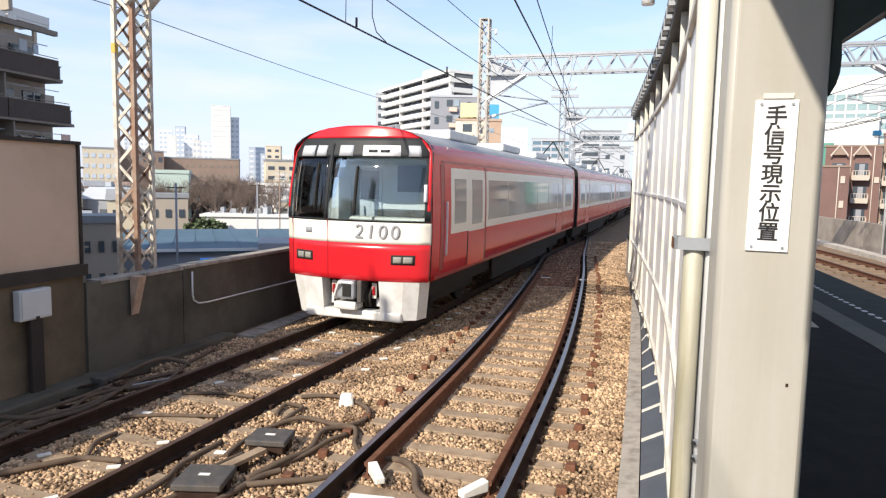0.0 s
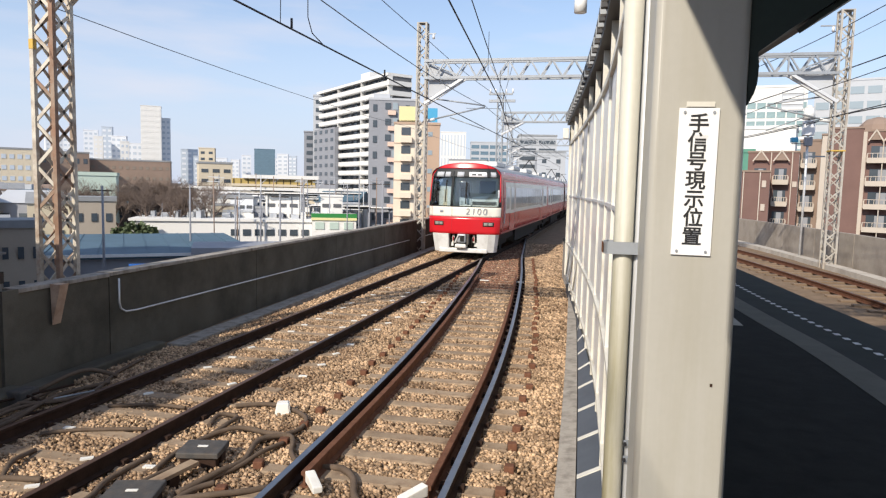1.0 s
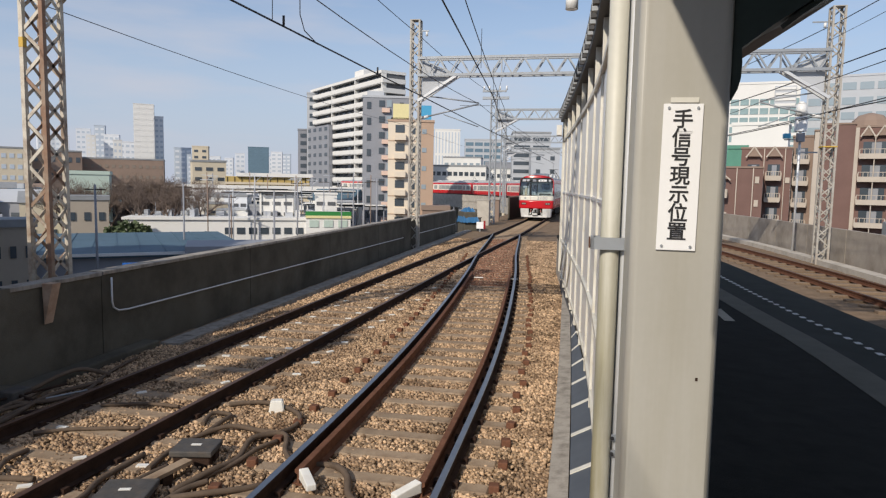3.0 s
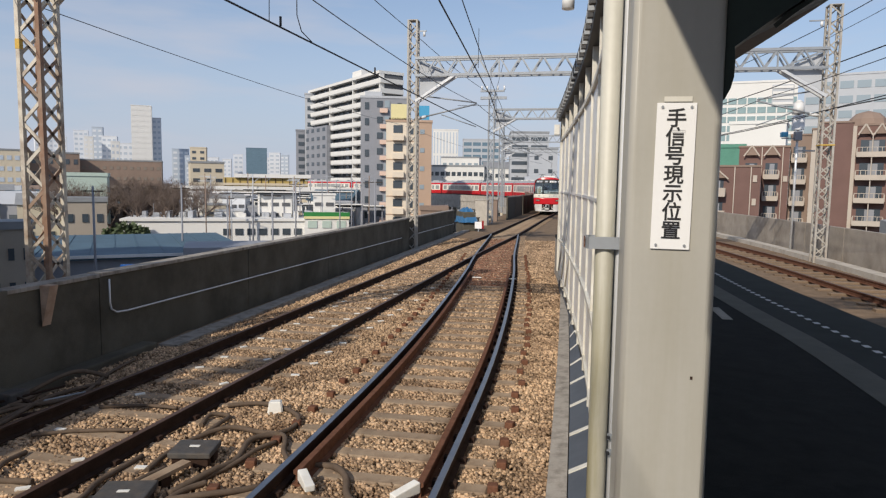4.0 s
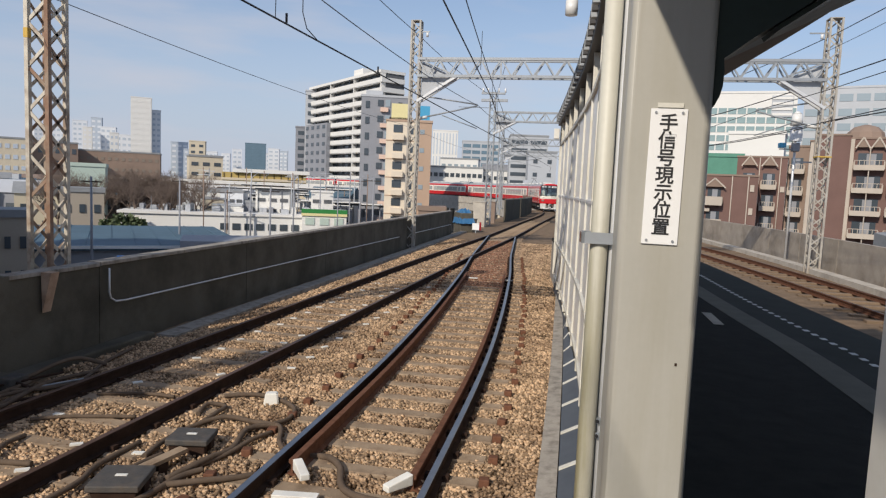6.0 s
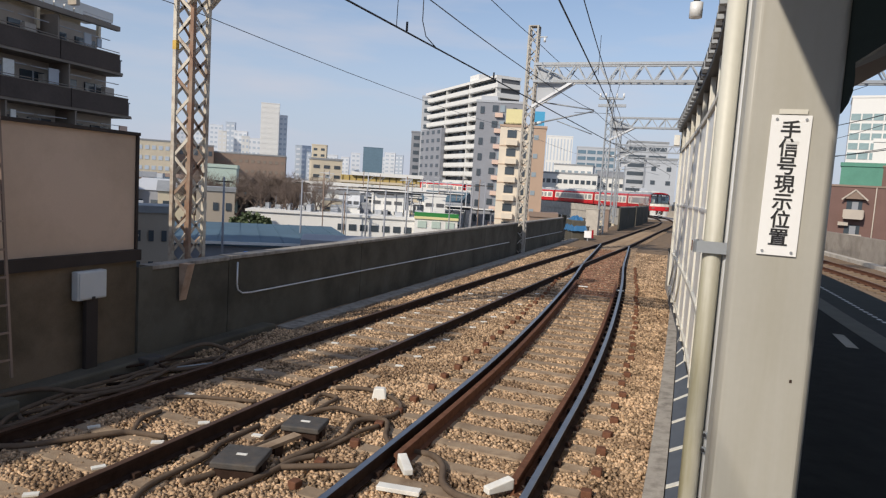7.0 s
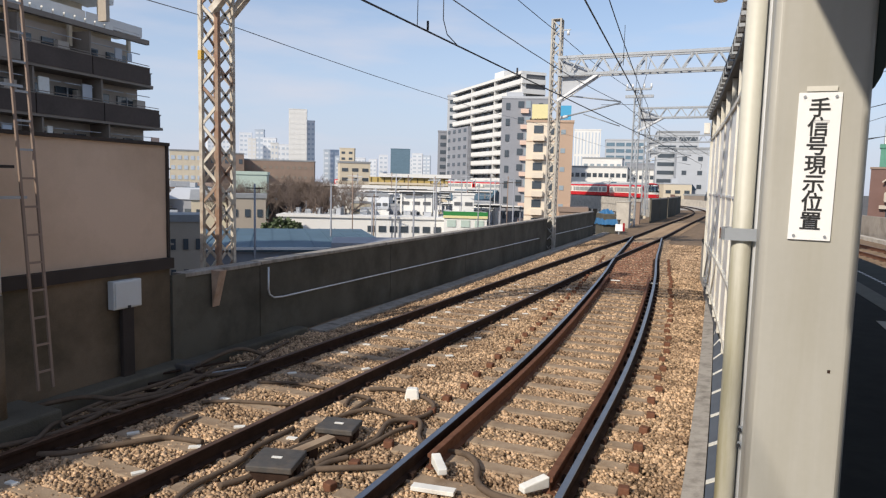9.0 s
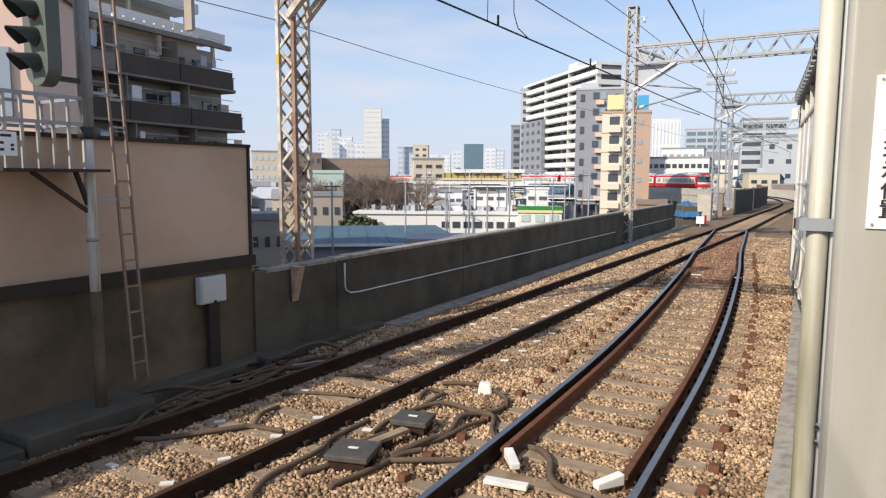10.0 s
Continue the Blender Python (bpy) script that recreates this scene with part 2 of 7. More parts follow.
M_BWINL = glass_mat("building_window_bright", (0.30, 0.36, 0.40), 0.15)
M_GLASSB = mat("curtain_glass", (0.27, 0.37, 0.38), 0.25, 0.0, vary=0.2, scale=0.5, fine=3)
M_TEALB = mat("teal_glass_tower", (0.15, 0.23, 0.29), 0.25, 0.1, vary=0.15, scale=0.2, fine=1)
# two wall tones with the haze of distance painted into the colour
M_HAZE1 = mat("pale_haze_paint", (0.74, 0.76, 0.79), 0.9, vary=0.05, scale=0.1, fine=0.5)
M_HAZE2 = mat("blue_grey_haze_paint", (0.50, 0.56, 0.63), 0.9, vary=0.08, scale=0.1, fine=0.5)
M_YROOF = mat("ochre_station_wall", (0.46, 0.34, 0.12), 0.8, vary=0.1, scale=0.4, fine=4)
M_GREENSIGN = mat("green_shop_fascia", (0.03, 0.22, 0.05), 0.5, vary=0.05)
M_YELSIGN = mat("yellow_panel", (0.76, 0.68, 0.36), 0.5, vary=0.05)
M_BLUESIGN = mat("blue_panel", (0.07, 0.36, 0.60), 0.5, vary=0.05)
M_MINT = mat("mint_panel", (0.46, 0.56, 0.50), 0.7, vary=0.06)
M_FACADE = mat("cream_rendered_facade", (0.74, 0.645, 0.52), 0.8, vary=0.06, scale=0.3, fine=4)
M_MAST = mat("mast_paint_tan", (0.44, 0.42, 0.38), 0.6, 0.1, vary=0.15, scale=4, stain=(0.24, 0.15, 0.09), stain_scale=1.5, stain_amount=0.55)
M_STONE_R = mat("rust_stained_stone", (0.22, 0.118, 0.078), 0.9, vary=0.7, scale=2.0, fine=30, island=1.0)
M_BARK = mat("bare_branch", (0.17, 0.128, 0.105), 0.9, vary=0.25, scale=2)
M_LEAF = mat("evergreen_leaf", (0.055, 0.075, 0.028), 0.7, vary=0.45, scale=1.5, island=0.8)
M_BLUETARP = mat("blue_tarpaulin", (0.03, 0.14, 0.30), 0.6, vary=0.2, scale=3)
M_FENCEDK = mat("dark_green_mesh", (0.032, 0.034, 0.028), 0.8, vary=0.2, scale=2)
M_POST = mat("signal_post_paint", (0.60, 0.60, 0.57), 0.55, vary=0.12, scale=5, stain=(0.24, 0.19, 0.13), stain_scale=2.5, stain_amount=0.8, streak=True)
M_SLEEVE = mat("signal_post_grime", (0.27, 0.28, 0.28), 0.6, vary=0.2, scale=5, stain=(0.12, 0.115, 0.11), stain_scale=3, stain_amount=0.7, streak=True)
M_RECWALL = mat("brown_grey_wall_tile", (0.44, 0.38, 0.32), 0.8, vary=0.15, scale=0.6, fine=8)
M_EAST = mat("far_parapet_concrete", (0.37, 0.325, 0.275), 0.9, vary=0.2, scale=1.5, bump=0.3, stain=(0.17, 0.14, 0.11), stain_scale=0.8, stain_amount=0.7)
M_RUSTLEG = mat("rusted_tower_steel", (0.25, 0.15, 0.10), 0.8, 0.05, vary=0.3, scale=5, bump=0.2, stain=(0.40, 0.35, 0.28), stain_scale=2.2, stain_amount=0.8)
M_BLUEBOARD = mat("blue_board_paint", (0.03, 0.16, 0.55), 0.5, vary=0.08, scale=2)
M_CABIN = mat("cab_lining_grey", (0.60, 0.63, 0.64), 0.8, vary=0.08, scale=3)
M_CABDARK = mat("cab_dark_lining", (0.07, 0.075, 0.08), 0.8, vary=0.1, scale=3)
M_BRACKET = mat("rust_washed_concrete", (0.46, 0.33, 0.24), 0.9, vary=0.2, scale=5, bump=0.3, stain=(0.22, 0.11, 0.06), stain_scale=3, stain_amount=0.7)
M_BALCONY = mat("cream_balcony_render", (0.49, 0.43, 0.365), 0.8, vary=0.1, scale=0.5, fine=5)
M_GREENMESH = mat("green_netting", (0.10, 0.27, 0.20), 0.8, vary=0.15, scale=0.5, fine=4)
# dull surfaces with hardly any sheen
for m_dull in (M_ASPHALT, M_PAVE, M_STONE, M_STONE_R, M_BALLAST, M_CONC_D, M_RUST, M_RUSTY, M_UNDER, M_CANOPY, M_GREENDK, M_BROWNWALL, M_CABLE, M_LEDGE, M_SLEEPER, M_DARKB, M_TEALROOF):
    for nd in m_dull.node_tree.nodes:
        if nd.type == "BSDF_PRINCIPLED":
            nd.inputs["Specular IOR Level"].default_value = 0.12


# ---- mesh helpers ----
def bm_box(bm, x0, y0, z0, x1, y1, z1, bevel=0.0):
    vs = [bm.verts.new((x, y, z)) for z in (z0, z1) for y in (y0, y1) for x in (x0, x1)]
    fs = [(0, 2, 3, 1), (4, 5, 7, 6), (0, 1, 5, 4), (2, 6, 7, 3), (0, 4, 6, 2), (1, 3, 7, 5)]
    faces = [bm.faces.new([vs[i] for i in f]) for f in fs]
    if bevel > 0:
        edges = list({e for f in faces for e in f.edges})
        bmesh.ops.bevel(bm, geom=edges, offset=bevel, segments=2, affect="EDGES", profile=0.5)
    return bm


def bm_bar(bm, a, b, w, h=None, up=(0, 0, 1)):
    """A square bar from a to b."""
    a, b = Vector(a), Vector(b)
    h = w if h is None else h
    d = (b - a).normalized()
    u = Vector(up)
    if abs(d.dot(u)) > 0.98:
        u = Vector((0, 1, 0))
    s = d.cross(u).normalized()
    u = s.cross(d).normalized()
    ring = [(-w / 2, -h / 2), (w / 2, -h / 2), (w / 2, h / 2), (-w / 2, h / 2)]
    va = [bm.verts.new(a + s * p + u * q) for p, q in ring]
    vb = [bm.verts.new(b + s * p + u * q) for p, q in ring]
    for i in range(4):
        j = (i + 1) % 4
        bm.faces.new((va[i], va[j], vb[j], vb[i]))
    bm.faces.new(va[::-1])
    bm.faces.new(vb)
    return bm


def bm_tube(bm, pts, r, n=8, r_end=None):
    """A round tube through points, with closed ends."""
    pts = [Vector(p) for p in pts]
    rings = []
    last = None
    for i, p in enumerate(pts):
        d = (pts[min(i + 1, len(pts) - 1)] - pts[max(i - 1, 0)]).normalized()
        u = Vector((0, 0, 1)) if abs(d.z) < 0.95 else Vector((0, 1, 0))
        if last is not None:
            u = last
        s = d.cross(u).normalized()
        u = s.cross(d).normalized()
        last = u
        rr = r if r_end is None else r + (r_end - r) * i / (len(pts) - 1)
        rings.append([bm.verts.new(p + (s * math.cos(k * math.tau / n) + u * math.sin(k * math.tau / n)) * rr) for k in range(n)])
    for a, b in zip(rings, rings[1:]):
        for k in range(n):
            j = (k + 1) % n
            f = bm.faces.new((a[k], a[j], b[j], b[k]))
            f.smooth = True
    bm.faces.new(rings[0][::-1])
    bm.faces.new(rings[-1])
    return bm


def bm_sweep(bm, pts, profile, closed=True):
    """Sweeps an (x, z) profile along points in plan, kept upright."""
    pts = [Vector(p) for p in pts]
    rows = []
    for i, p in enumerate(pts):
        d = pts[min(i + 1, len(pts) - 1)] - pts[max(i - 1, 0)]
        d.z = 0
        d.normalize()
        s = Vector((d.y, -d.x, 0))
        rows.append([bm.verts.new(p + s * x + Vector((0, 0, z))) for x, z in profile])
    n = len(profile)
    for a, b in zip(rows, rows[1:]):
        for k in range(n if closed else n - 1):
            j = (k + 1) % n
            bm.faces.new((a[k], a[j], b[j], b[k]))
    if closed:
        bm.faces.new(rows[0][::-1])
        bm.faces.new(rows[-1])
    return bm


def mesh_of(name, bm, material):
    bmesh.ops.recalc_face_normals(bm, faces=bm.faces)
    me = bpy.data.meshes.new(name)
    bm.to_mesh(me)
    bm.free()
    for m in material if isinstance(material, (list, tuple)) else [material]:
        me.materials.append(m)
    return me


def part(name, bm, material, parent=None, label="", m=None):
    ob = new(name, mesh_of(name, bm, material))
    if parent is not None:
        ob.parent = parent
    if label:
        ob["label"] = label
    if m is not None:
        ob.matrix_basis = m
    return ob


def share(name, mesh, parent, m):
    ob = new(name, mesh)
    ob.parent = parent
    ob.matrix_basis = m
    return ob


def box(name, x0, y0, z0, x1, y1, z1, material, parent=None, label="", bevel=0.0):
    return part(name, bm_box(bmesh.new(), x0, y0, z0, x1, y1, z1, bevel), material, parent, label)


def thing(name, label, category, group="", m=None, kind=""):
    e = new(name)
    tagged(e, label, category, group, kind)
    if m is not None:
        e.matrix_basis = m
    return e


def struct(ob, label="", category=""):
    return tagged(ob, label, category, kind="structure")


# ---- the lines on the plan ----
def spline(knots, y):
    """Smooth interpolation through (y, x) knots."""
    if y <= knots[0][0]:
        s = (knots[1][1] - knots[0][1]) / (knots[1][0] - knots[0][0])
        return knots[0][1] + s * (y - knots[0][0])
    if y >= knots[-1][0]:
        s = (knots[-1][1] - knots[-2][1]) / (knots[-1][0] - knots[-2][0])
        return knots[-1][1] + s * (y - knots[-1][0])
    for i in range(len(knots) - 1):
        if knots[i][0] <= y <= knots[i + 1][0]:
            break

    def slope(j):
        if j <= 0 or j >= len(knots) - 1:
            a, b = (knots[0], knots[1]) if j <= 0 else (knots[-2], knots[-1])
        else:
            a, b = knots[j - 1], knots[j + 1]
        return (b[1] - a[1]) / (b[0] - a[0])

    (ya, xa), (yb, xb) = knots[i], knots[i + 1]
    h = yb - ya
    u = (y - ya) / h
    return ((2 * u ** 3 - 3 * u ** 2 + 1) * xa + (u ** 3 - 2 * u ** 2 + u) * h * slope(i)
            + (-2 * u ** 3 + 3 * u ** 2) * xb + (u ** 3 - u ** 2) * h * slope(i + 1))


LEFT = [(-30, -5.3), (0, -5.12), (5, -4.98), (10, -4.80), (15, -4.66), (20, -4.50), (28, -4.14), (36, -3.72), (44, -3.48), (54, -3.2), (64, -2.85), (74, -2.6), (84, -2.75), (92, -3.4), (98, -4.2)]
RIGHT = [(-30, -1.65), (0, -1.65), (7, -1.66), (10, -1.74), (14, -1.96), (19.5, -2.36), (25, -2.86), (30, -3.22), (36, -3.66)]
FAR = [(-30, 8.75), (15, 8.55), (21, 8.15), (26, 7.68), (33, 6.85), (45, 5.0), (60, 2.6), (80, -1.0)]
CURVE_Y, CURVE_R, CURVE_IN, CURVE_TURN = 98.0, 95.0, radians(8.5), radians(65)


def line_at(s):
    """The running line: place and heading (to the left, radians) at s metres."""
    if s <= CURVE_Y:
        x = spline(LEFT, s)
        return Vector((x, s, 0)), -math.atan((spline(LEFT, s + 0.5) - spline(LEFT, s - 0.5)) if s < CURVE_Y - 1 else -0.0)
    x0 = spline(LEFT, CURVE_Y)
    a = min(CURVE_IN + (s - CURVE_Y) / CURVE_R, CURVE_TURN)
    p = Vector((x0 - CURVE_R * (math.cos(CURVE_IN) - math.cos(a)), CURVE_Y + CURVE_R * (math.sin(a) - math.sin(CURVE_IN)), 0))
    rest = s - CURVE_Y - CURVE_R * (CURVE_TURN - CURVE_IN)
    if rest > 0:
        p += Vector((-math.sin(a), math.cos(a), 0)) * rest
    return p, a


# ---- large structure ----
def grid_sheet(bm, xs, ys, zf):
    rows = [[bm.verts.new((x, y, zf(x, y))) for x in xs] for y in ys]
    for a, b in zip(rows, rows[1:]):
        for k in range(len(xs) - 1):
            bm.faces.new((a[k], a[k + 1], b[k + 1], b[k]))


bm = bmesh.new()
grid_sheet(bm, [-4000, -600, -150, 0, 150, 600, 4000], [-600, -100, 0, 150, 400, 1000, 4500], lambda x, y: -8.0)
struct(part("ground", bm, M_CITY), "grey city ground far below the viaduct", "ground")

# ballast bed of the lines
bm = bmesh.new()
xs = [-7.0 + 0.25 * i for i in range(30)]
ys = [-14 + 0.25 * i for i in range(180)] + [31.2 + 2 * i for i in range(33)]
grid_sheet(bm, xs, ys, lambda x, y: -0.215 + 0.03 * noise.noise((x * 2.1, y * 2.1, 0)) + 0.015 * noise.noise((x * 7, y * 7, 3)))
struct(part("ballast", bm, M_BALLAST), "tan and brown crushed stone ballast under the tracks", "ballast")
bm = bmesh.new()
grid_sheet(bm, [3.4 + 0.4 * i for i in range(19)], [-14 + 0.6 * i for i in range(180)], lambda x, y: -0.215 + 0.03 * noise.noise((x * 2.1, y * 2.1, 9)))
struct(part("ballast_far_side", bm, M_BALLAST), "brown crushed stone ballast beside the platform", "ballast")

# viaduct body, straight and curved
bm = bmesh.new()
bm_box(bm, -7.25, -14.2, -1.6, 11.0, 96, -0.3)
struct(part("viaduct_deck", bm, M_CONC), "weathered concrete railway viaduct deck", "viaduct")
bm = bmesh.new()
arc = [line_at(s)[0] for s in range(90, 420, 6)]
bm_sweep(bm, arc, [(-5.2, -1.8), (5.4, -1.8), (5.4, -0.25), (-5.2, -0.25)])
struct(part("viaduct_curve", bm, M_CONC_L), "pale concrete viaduct curving away", "viaduct")
bm = bmesh.new()
arc = [line_at(s)[0] for s in range(100, 420, 6)]
bm_sweep(bm, arc, [(-5.3, -0.4), (-5.1, -0.4), (-5.1, 0.85), (-5.3, 0.85)])
bm_sweep(bm, arc, [(5.3, -0.4), (5.5, -0.4), (5.5, 0.85), (5.3, 0.85)])
struct(part("parapet_curve", bm, M_CONC_L), "pale concrete parapet on the curved viaduct", "parapet")
bm = bmesh.new()
for s in range(104, 420, 9):
    p, a = line_at(s)
    side = Vector((math.cos(a), math.sin(a), 0))
    for k in (-3.6, 3.6):
        c = p + side * k
        bm_box(bm, c.x - 0.5, c.y - 0.5, -8, c.x + 0.5, c.y + 0.5, -1.75)
struct(part("viaduct_piers", bm, M_CONC_L), "square concrete viaduct piers", "pier")


# side wall towards the town
def side_wall():
    w = struct(new("wall_west"), "dark stained concrete side wall of the viaduct", "wall")
    panels = [(6.45, 8.15, 1.2), (8.17, 12.9, 1.21), (12.92, 17.8, 1.21), (17.82, 22.7, 1.21), (22.72, 27.55, 1.21), (28.5, 33.4, 1.2),
              (33.42, 38.3, 1.2)]
    for y0, y1, z in panels:
        bm = bmesh.new()
        bm_box(bm, -7.2, y0, -0.5, -7.0, y1, z - 0.06)
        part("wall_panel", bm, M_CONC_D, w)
        # paler concrete than the panel paints the sunlight on the wall top
        part("coping", bm_box(bmesh.new(), -7.23, y0, z - 0.059, -6.97, y1, z, 0.008), M_CONC, w, "coping with sunlit top painted paler")
    bm = bmesh.new()
    bm_box(bm, -7.35, 27.56, -0.5, -7.05, 28.49, 1.0)
    part("wall_recess", bm, M_CONC_D, w)
    # buttress with a tapering foot at the near end
    bm = bmesh.new()
    v = [bm.verts.new(p) for p in ((-6.968, 6.97, 1.19), (-6.80, 6.97, 1.19), (-6.95, 6.97, 0.62), (-6.968, 7.12, 1.19), (-6.80, 7.12, 1.19), (-6.95, 7.12, 0.62))]
    for f in ((0, 1, 2), (5, 4, 3), (0, 3, 4, 1), (1, 4, 5, 2), (2, 5, 3, 0)):
        bm.faces.new([v[i] for i in f])
    part("bracket", bm, M_BRACKET, w, "rust-washed triangular concrete bracket")
    # conduit on the wall
    pts = [(-6.93, 8.3, 1.1), (-6.93, 8.3, 0.72), (-6.93, 8.33, 0.62), (-6.93, 8.45, 0.55), (-6.93, 8.7, 0.53)]
    pts += [(-6.93, y, 0.53 - 0.006 * (y - 8.7)) for y in range(10, 28, 2)]
    part("conduit", bm_tube(bmesh.new(), pts, 0.015, 8), M_GALV_W, w, "pale grey conduit pipe")
    part("conduit", bm_tube(bmesh.new(), [(-6.95, 28.6, 0.42), (-6.95, 38, 0.38)], 0.015, 8), M_GALV_W, w, "pale grey conduit pipe")


side_wall()

# cable trough and kerb at the foot of the wall
trough = struct(new("cable_trough"), "pale concrete cable trough along the wall", "trough")
for i in range(56):
    y = 9.2 + i * 0.56
    hh = 0.004 * (i % 3)
    box("lid", -6.72, y, -0.3, -6.36, y + 0.55, -0.13 + hh, M_CONC, trough)
kerbs = struct(new("plinth"), "dark broken concrete plinths at the wall foot", "plinth")
for x0, y0, z0, x1, y1, z1 in ((-7.0, -6.0, -0.4, -6.3, 2.5, -0.04), (-7.0, 2.52, -0.4, -6.28, 3.95, 0.05), (-7.0, 4.0, -0.4, -6.68, 6.3, -0.03), (-7.0, 6.3, -0.4, -6.7, 9.15, -0.08),
                               (-6.45, 1.2, -0.4, -6.15, 2.4, -0.1)):
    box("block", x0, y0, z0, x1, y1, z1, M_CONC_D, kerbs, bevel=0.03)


# beige building wall rising from the edge of the line
bld = struct(new("wall_beige"), "beige rendered building wall with a dark ledge", "wall")
box("upper_wall", -7.6, -9, 1.46, -7.03, 6.16, 3.03, M_BEIGEWALL, bld, "beige render")
box("coping", -7.64, -9, 3.031, -6.98, 6.2, 3.075, M_LEDGE, bld, "thin dark coping")
box("ledge", -7.6, -9, 1.31, -6.93, 6.2, 1.459, M_LEDGE, bld, "dark brown ledge")
box("lower_wall", -7.55, -9, -0.5, -7.0, 6.18, 1.309, M_BROWNWALL, bld, "stained brown lower wall")
box("end_trim", -7.1, 6.161, 1.46, -7.0, 6.2, 3.03, M_LEDGE, bld)
bm = bmesh.new()
bm_box(bm, -7.02, 6.201, -0.4, -6.97, 6.449, 1.2)
part("joint_strip", bm, M_CONC_D, bld)
struct(box("building_body", -22, -9, -8, -7.66, 5.9, 2.9, M_BEIGEWALL), "low beige building beside the viaduct", "building")

# platform
PLAT_X = [(-30, 0.12), (5, 0.10), (9.3, 0.07), (13.5, 0.0), (18, -0.09), (24, -0.3), (40, -1.2)]
FENCE_X = [(-30, 0.46), (3, 0.46), (6, 0.46), (8, 0.42), (10, 0.33), (14, 0.08), (18.6, -0.26)]
EDGE_X = [(-30, 3.9), (6, 3.76), (8, 3.62), (10, 3.50), (14, 3.32), (24, 2.6), (40, 1.0)]
bm = bmesh.new()
rows = []
for i in range(40):
    y = -14 + i * 0.9
    x0, x1 = spline(FENCE_X, y) + 0.02, spline(EDGE_X, y)
    rows.append([bm.verts.new(p) for p in ((x0, y, 1.02), (x0, y, -0.3), (x1, y, -0.3), (x1, y, 1.02))])
for a, b in zip(rows, rows[1:]):
    for k in range(4):
        bm.faces.new((a[k], a[(k + 1) % 4], b[(k + 1) % 4], b[k]))
bm.faces.new(rows[0]), bm.faces.new(rows[-1][::-1])
struct(part("platform_body", bm, M_CONC), "concrete island platform body", "platform")
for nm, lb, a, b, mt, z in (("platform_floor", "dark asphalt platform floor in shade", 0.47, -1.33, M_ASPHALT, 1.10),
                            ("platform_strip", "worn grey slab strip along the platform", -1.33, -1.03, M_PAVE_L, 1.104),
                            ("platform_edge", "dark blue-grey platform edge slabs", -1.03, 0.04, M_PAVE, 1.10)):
    bm = bmesh.new()
    rows = []
    for i in range(40):
        y = -14 + i * 0.9
        xe = spline(EDGE_X, y)
        x0 = spline(FENCE_X, y) + 0.01 if a > 0 else xe + a
        x1 = xe + b
        rows.append([bm.verts.new(p) for p in ((x0, y, z), (x0, y, 1.021), (x1, y, 1.021), (x1, y, z))])
    for p, q in zip(rows, rows[1:]):
        for k in range(4):
            bm.faces.new((p[k], p[(k + 1) % 4], q[(k + 1) % 4], q[k]))
    bm.faces.new(rows[0]), bm.faces.new(rows[-1][::-1])
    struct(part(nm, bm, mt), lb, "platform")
dashes = struct(new("edge_line"), "dashed white line on the platform edge", "line")
for i in range(95):
    y = 3.0 + i * 0.225
    x = spline(EDGE_X, y) - 0.66
    box("dash", x - 0.03, y, 1.101, x + 0.03, y + 0.09, 1.106, M_LINE, dashes)
# short white patch of paint on the floor
box("floor_mark", 1.96, 7.5, 1.101, 2.08, 8.3, 1.105, M_CONC_L, dashes)

# foot of the platform beside the ballast: pale kerb and sloping dark covers
bm = bmesh.new()
bm_sweep(bm, [(spline(PLAT_X, -8 + i * 1.0), -8 + i * 1.0, 0) for i in range(30)], [(-0.06, -0.3), (0.12, -0.3), (0.12, -0.03), (-0.06, -0.05)])
struct(part("platform_kerb", bm, M_CONC), "stained concrete kerb at the platform foot", "kerb")
covers = struct(new("foot_covers"), "dark sloping cover panels with pale bars at the platform foot", "cover")
for i in range(20):
    y = 1.6 + i * 0.95
    if y > 17.5:
        break
    xa, xb = spline(PLAT_X, y) + 0.13, spline(FENCE_X, y) - 0.01
    xa2, xb2 = spline(PLAT_X, y + 0.88) + 0.13, spline(FENCE_X, y + 0.88) - 0.01
    for q, (ya, yb, mt, dz, nm) in enumerate(((y, y + 0.88, M_GRATE, 0.0, "cover"), (y + 0.88, y + 0.95, M_FRAME, 0.012, "bar"))):
        bm = bmesh.new()
        v = [bm.verts.new(p) for p in ((xa, ya, -0.03 + dz), (xb, ya, 0.09 + dz), (xb2, yb, 0.09 + dz), (xa2, yb, -0.03 + dz),
                                       (xa, ya, -0.2), (xb, ya, -0.2), (xb2, yb, -0.2), (xa2, yb, -0.2))]
        for f in ((0, 1, 2, 3), (7, 6, 5, 4), (0, 4, 5, 1), (1, 5, 6, 2), (2, 6, 7, 3), (3, 7, 4, 0)):
            bm.faces.new([v[k] for k in f])
        part(nm, bm, mt, covers)


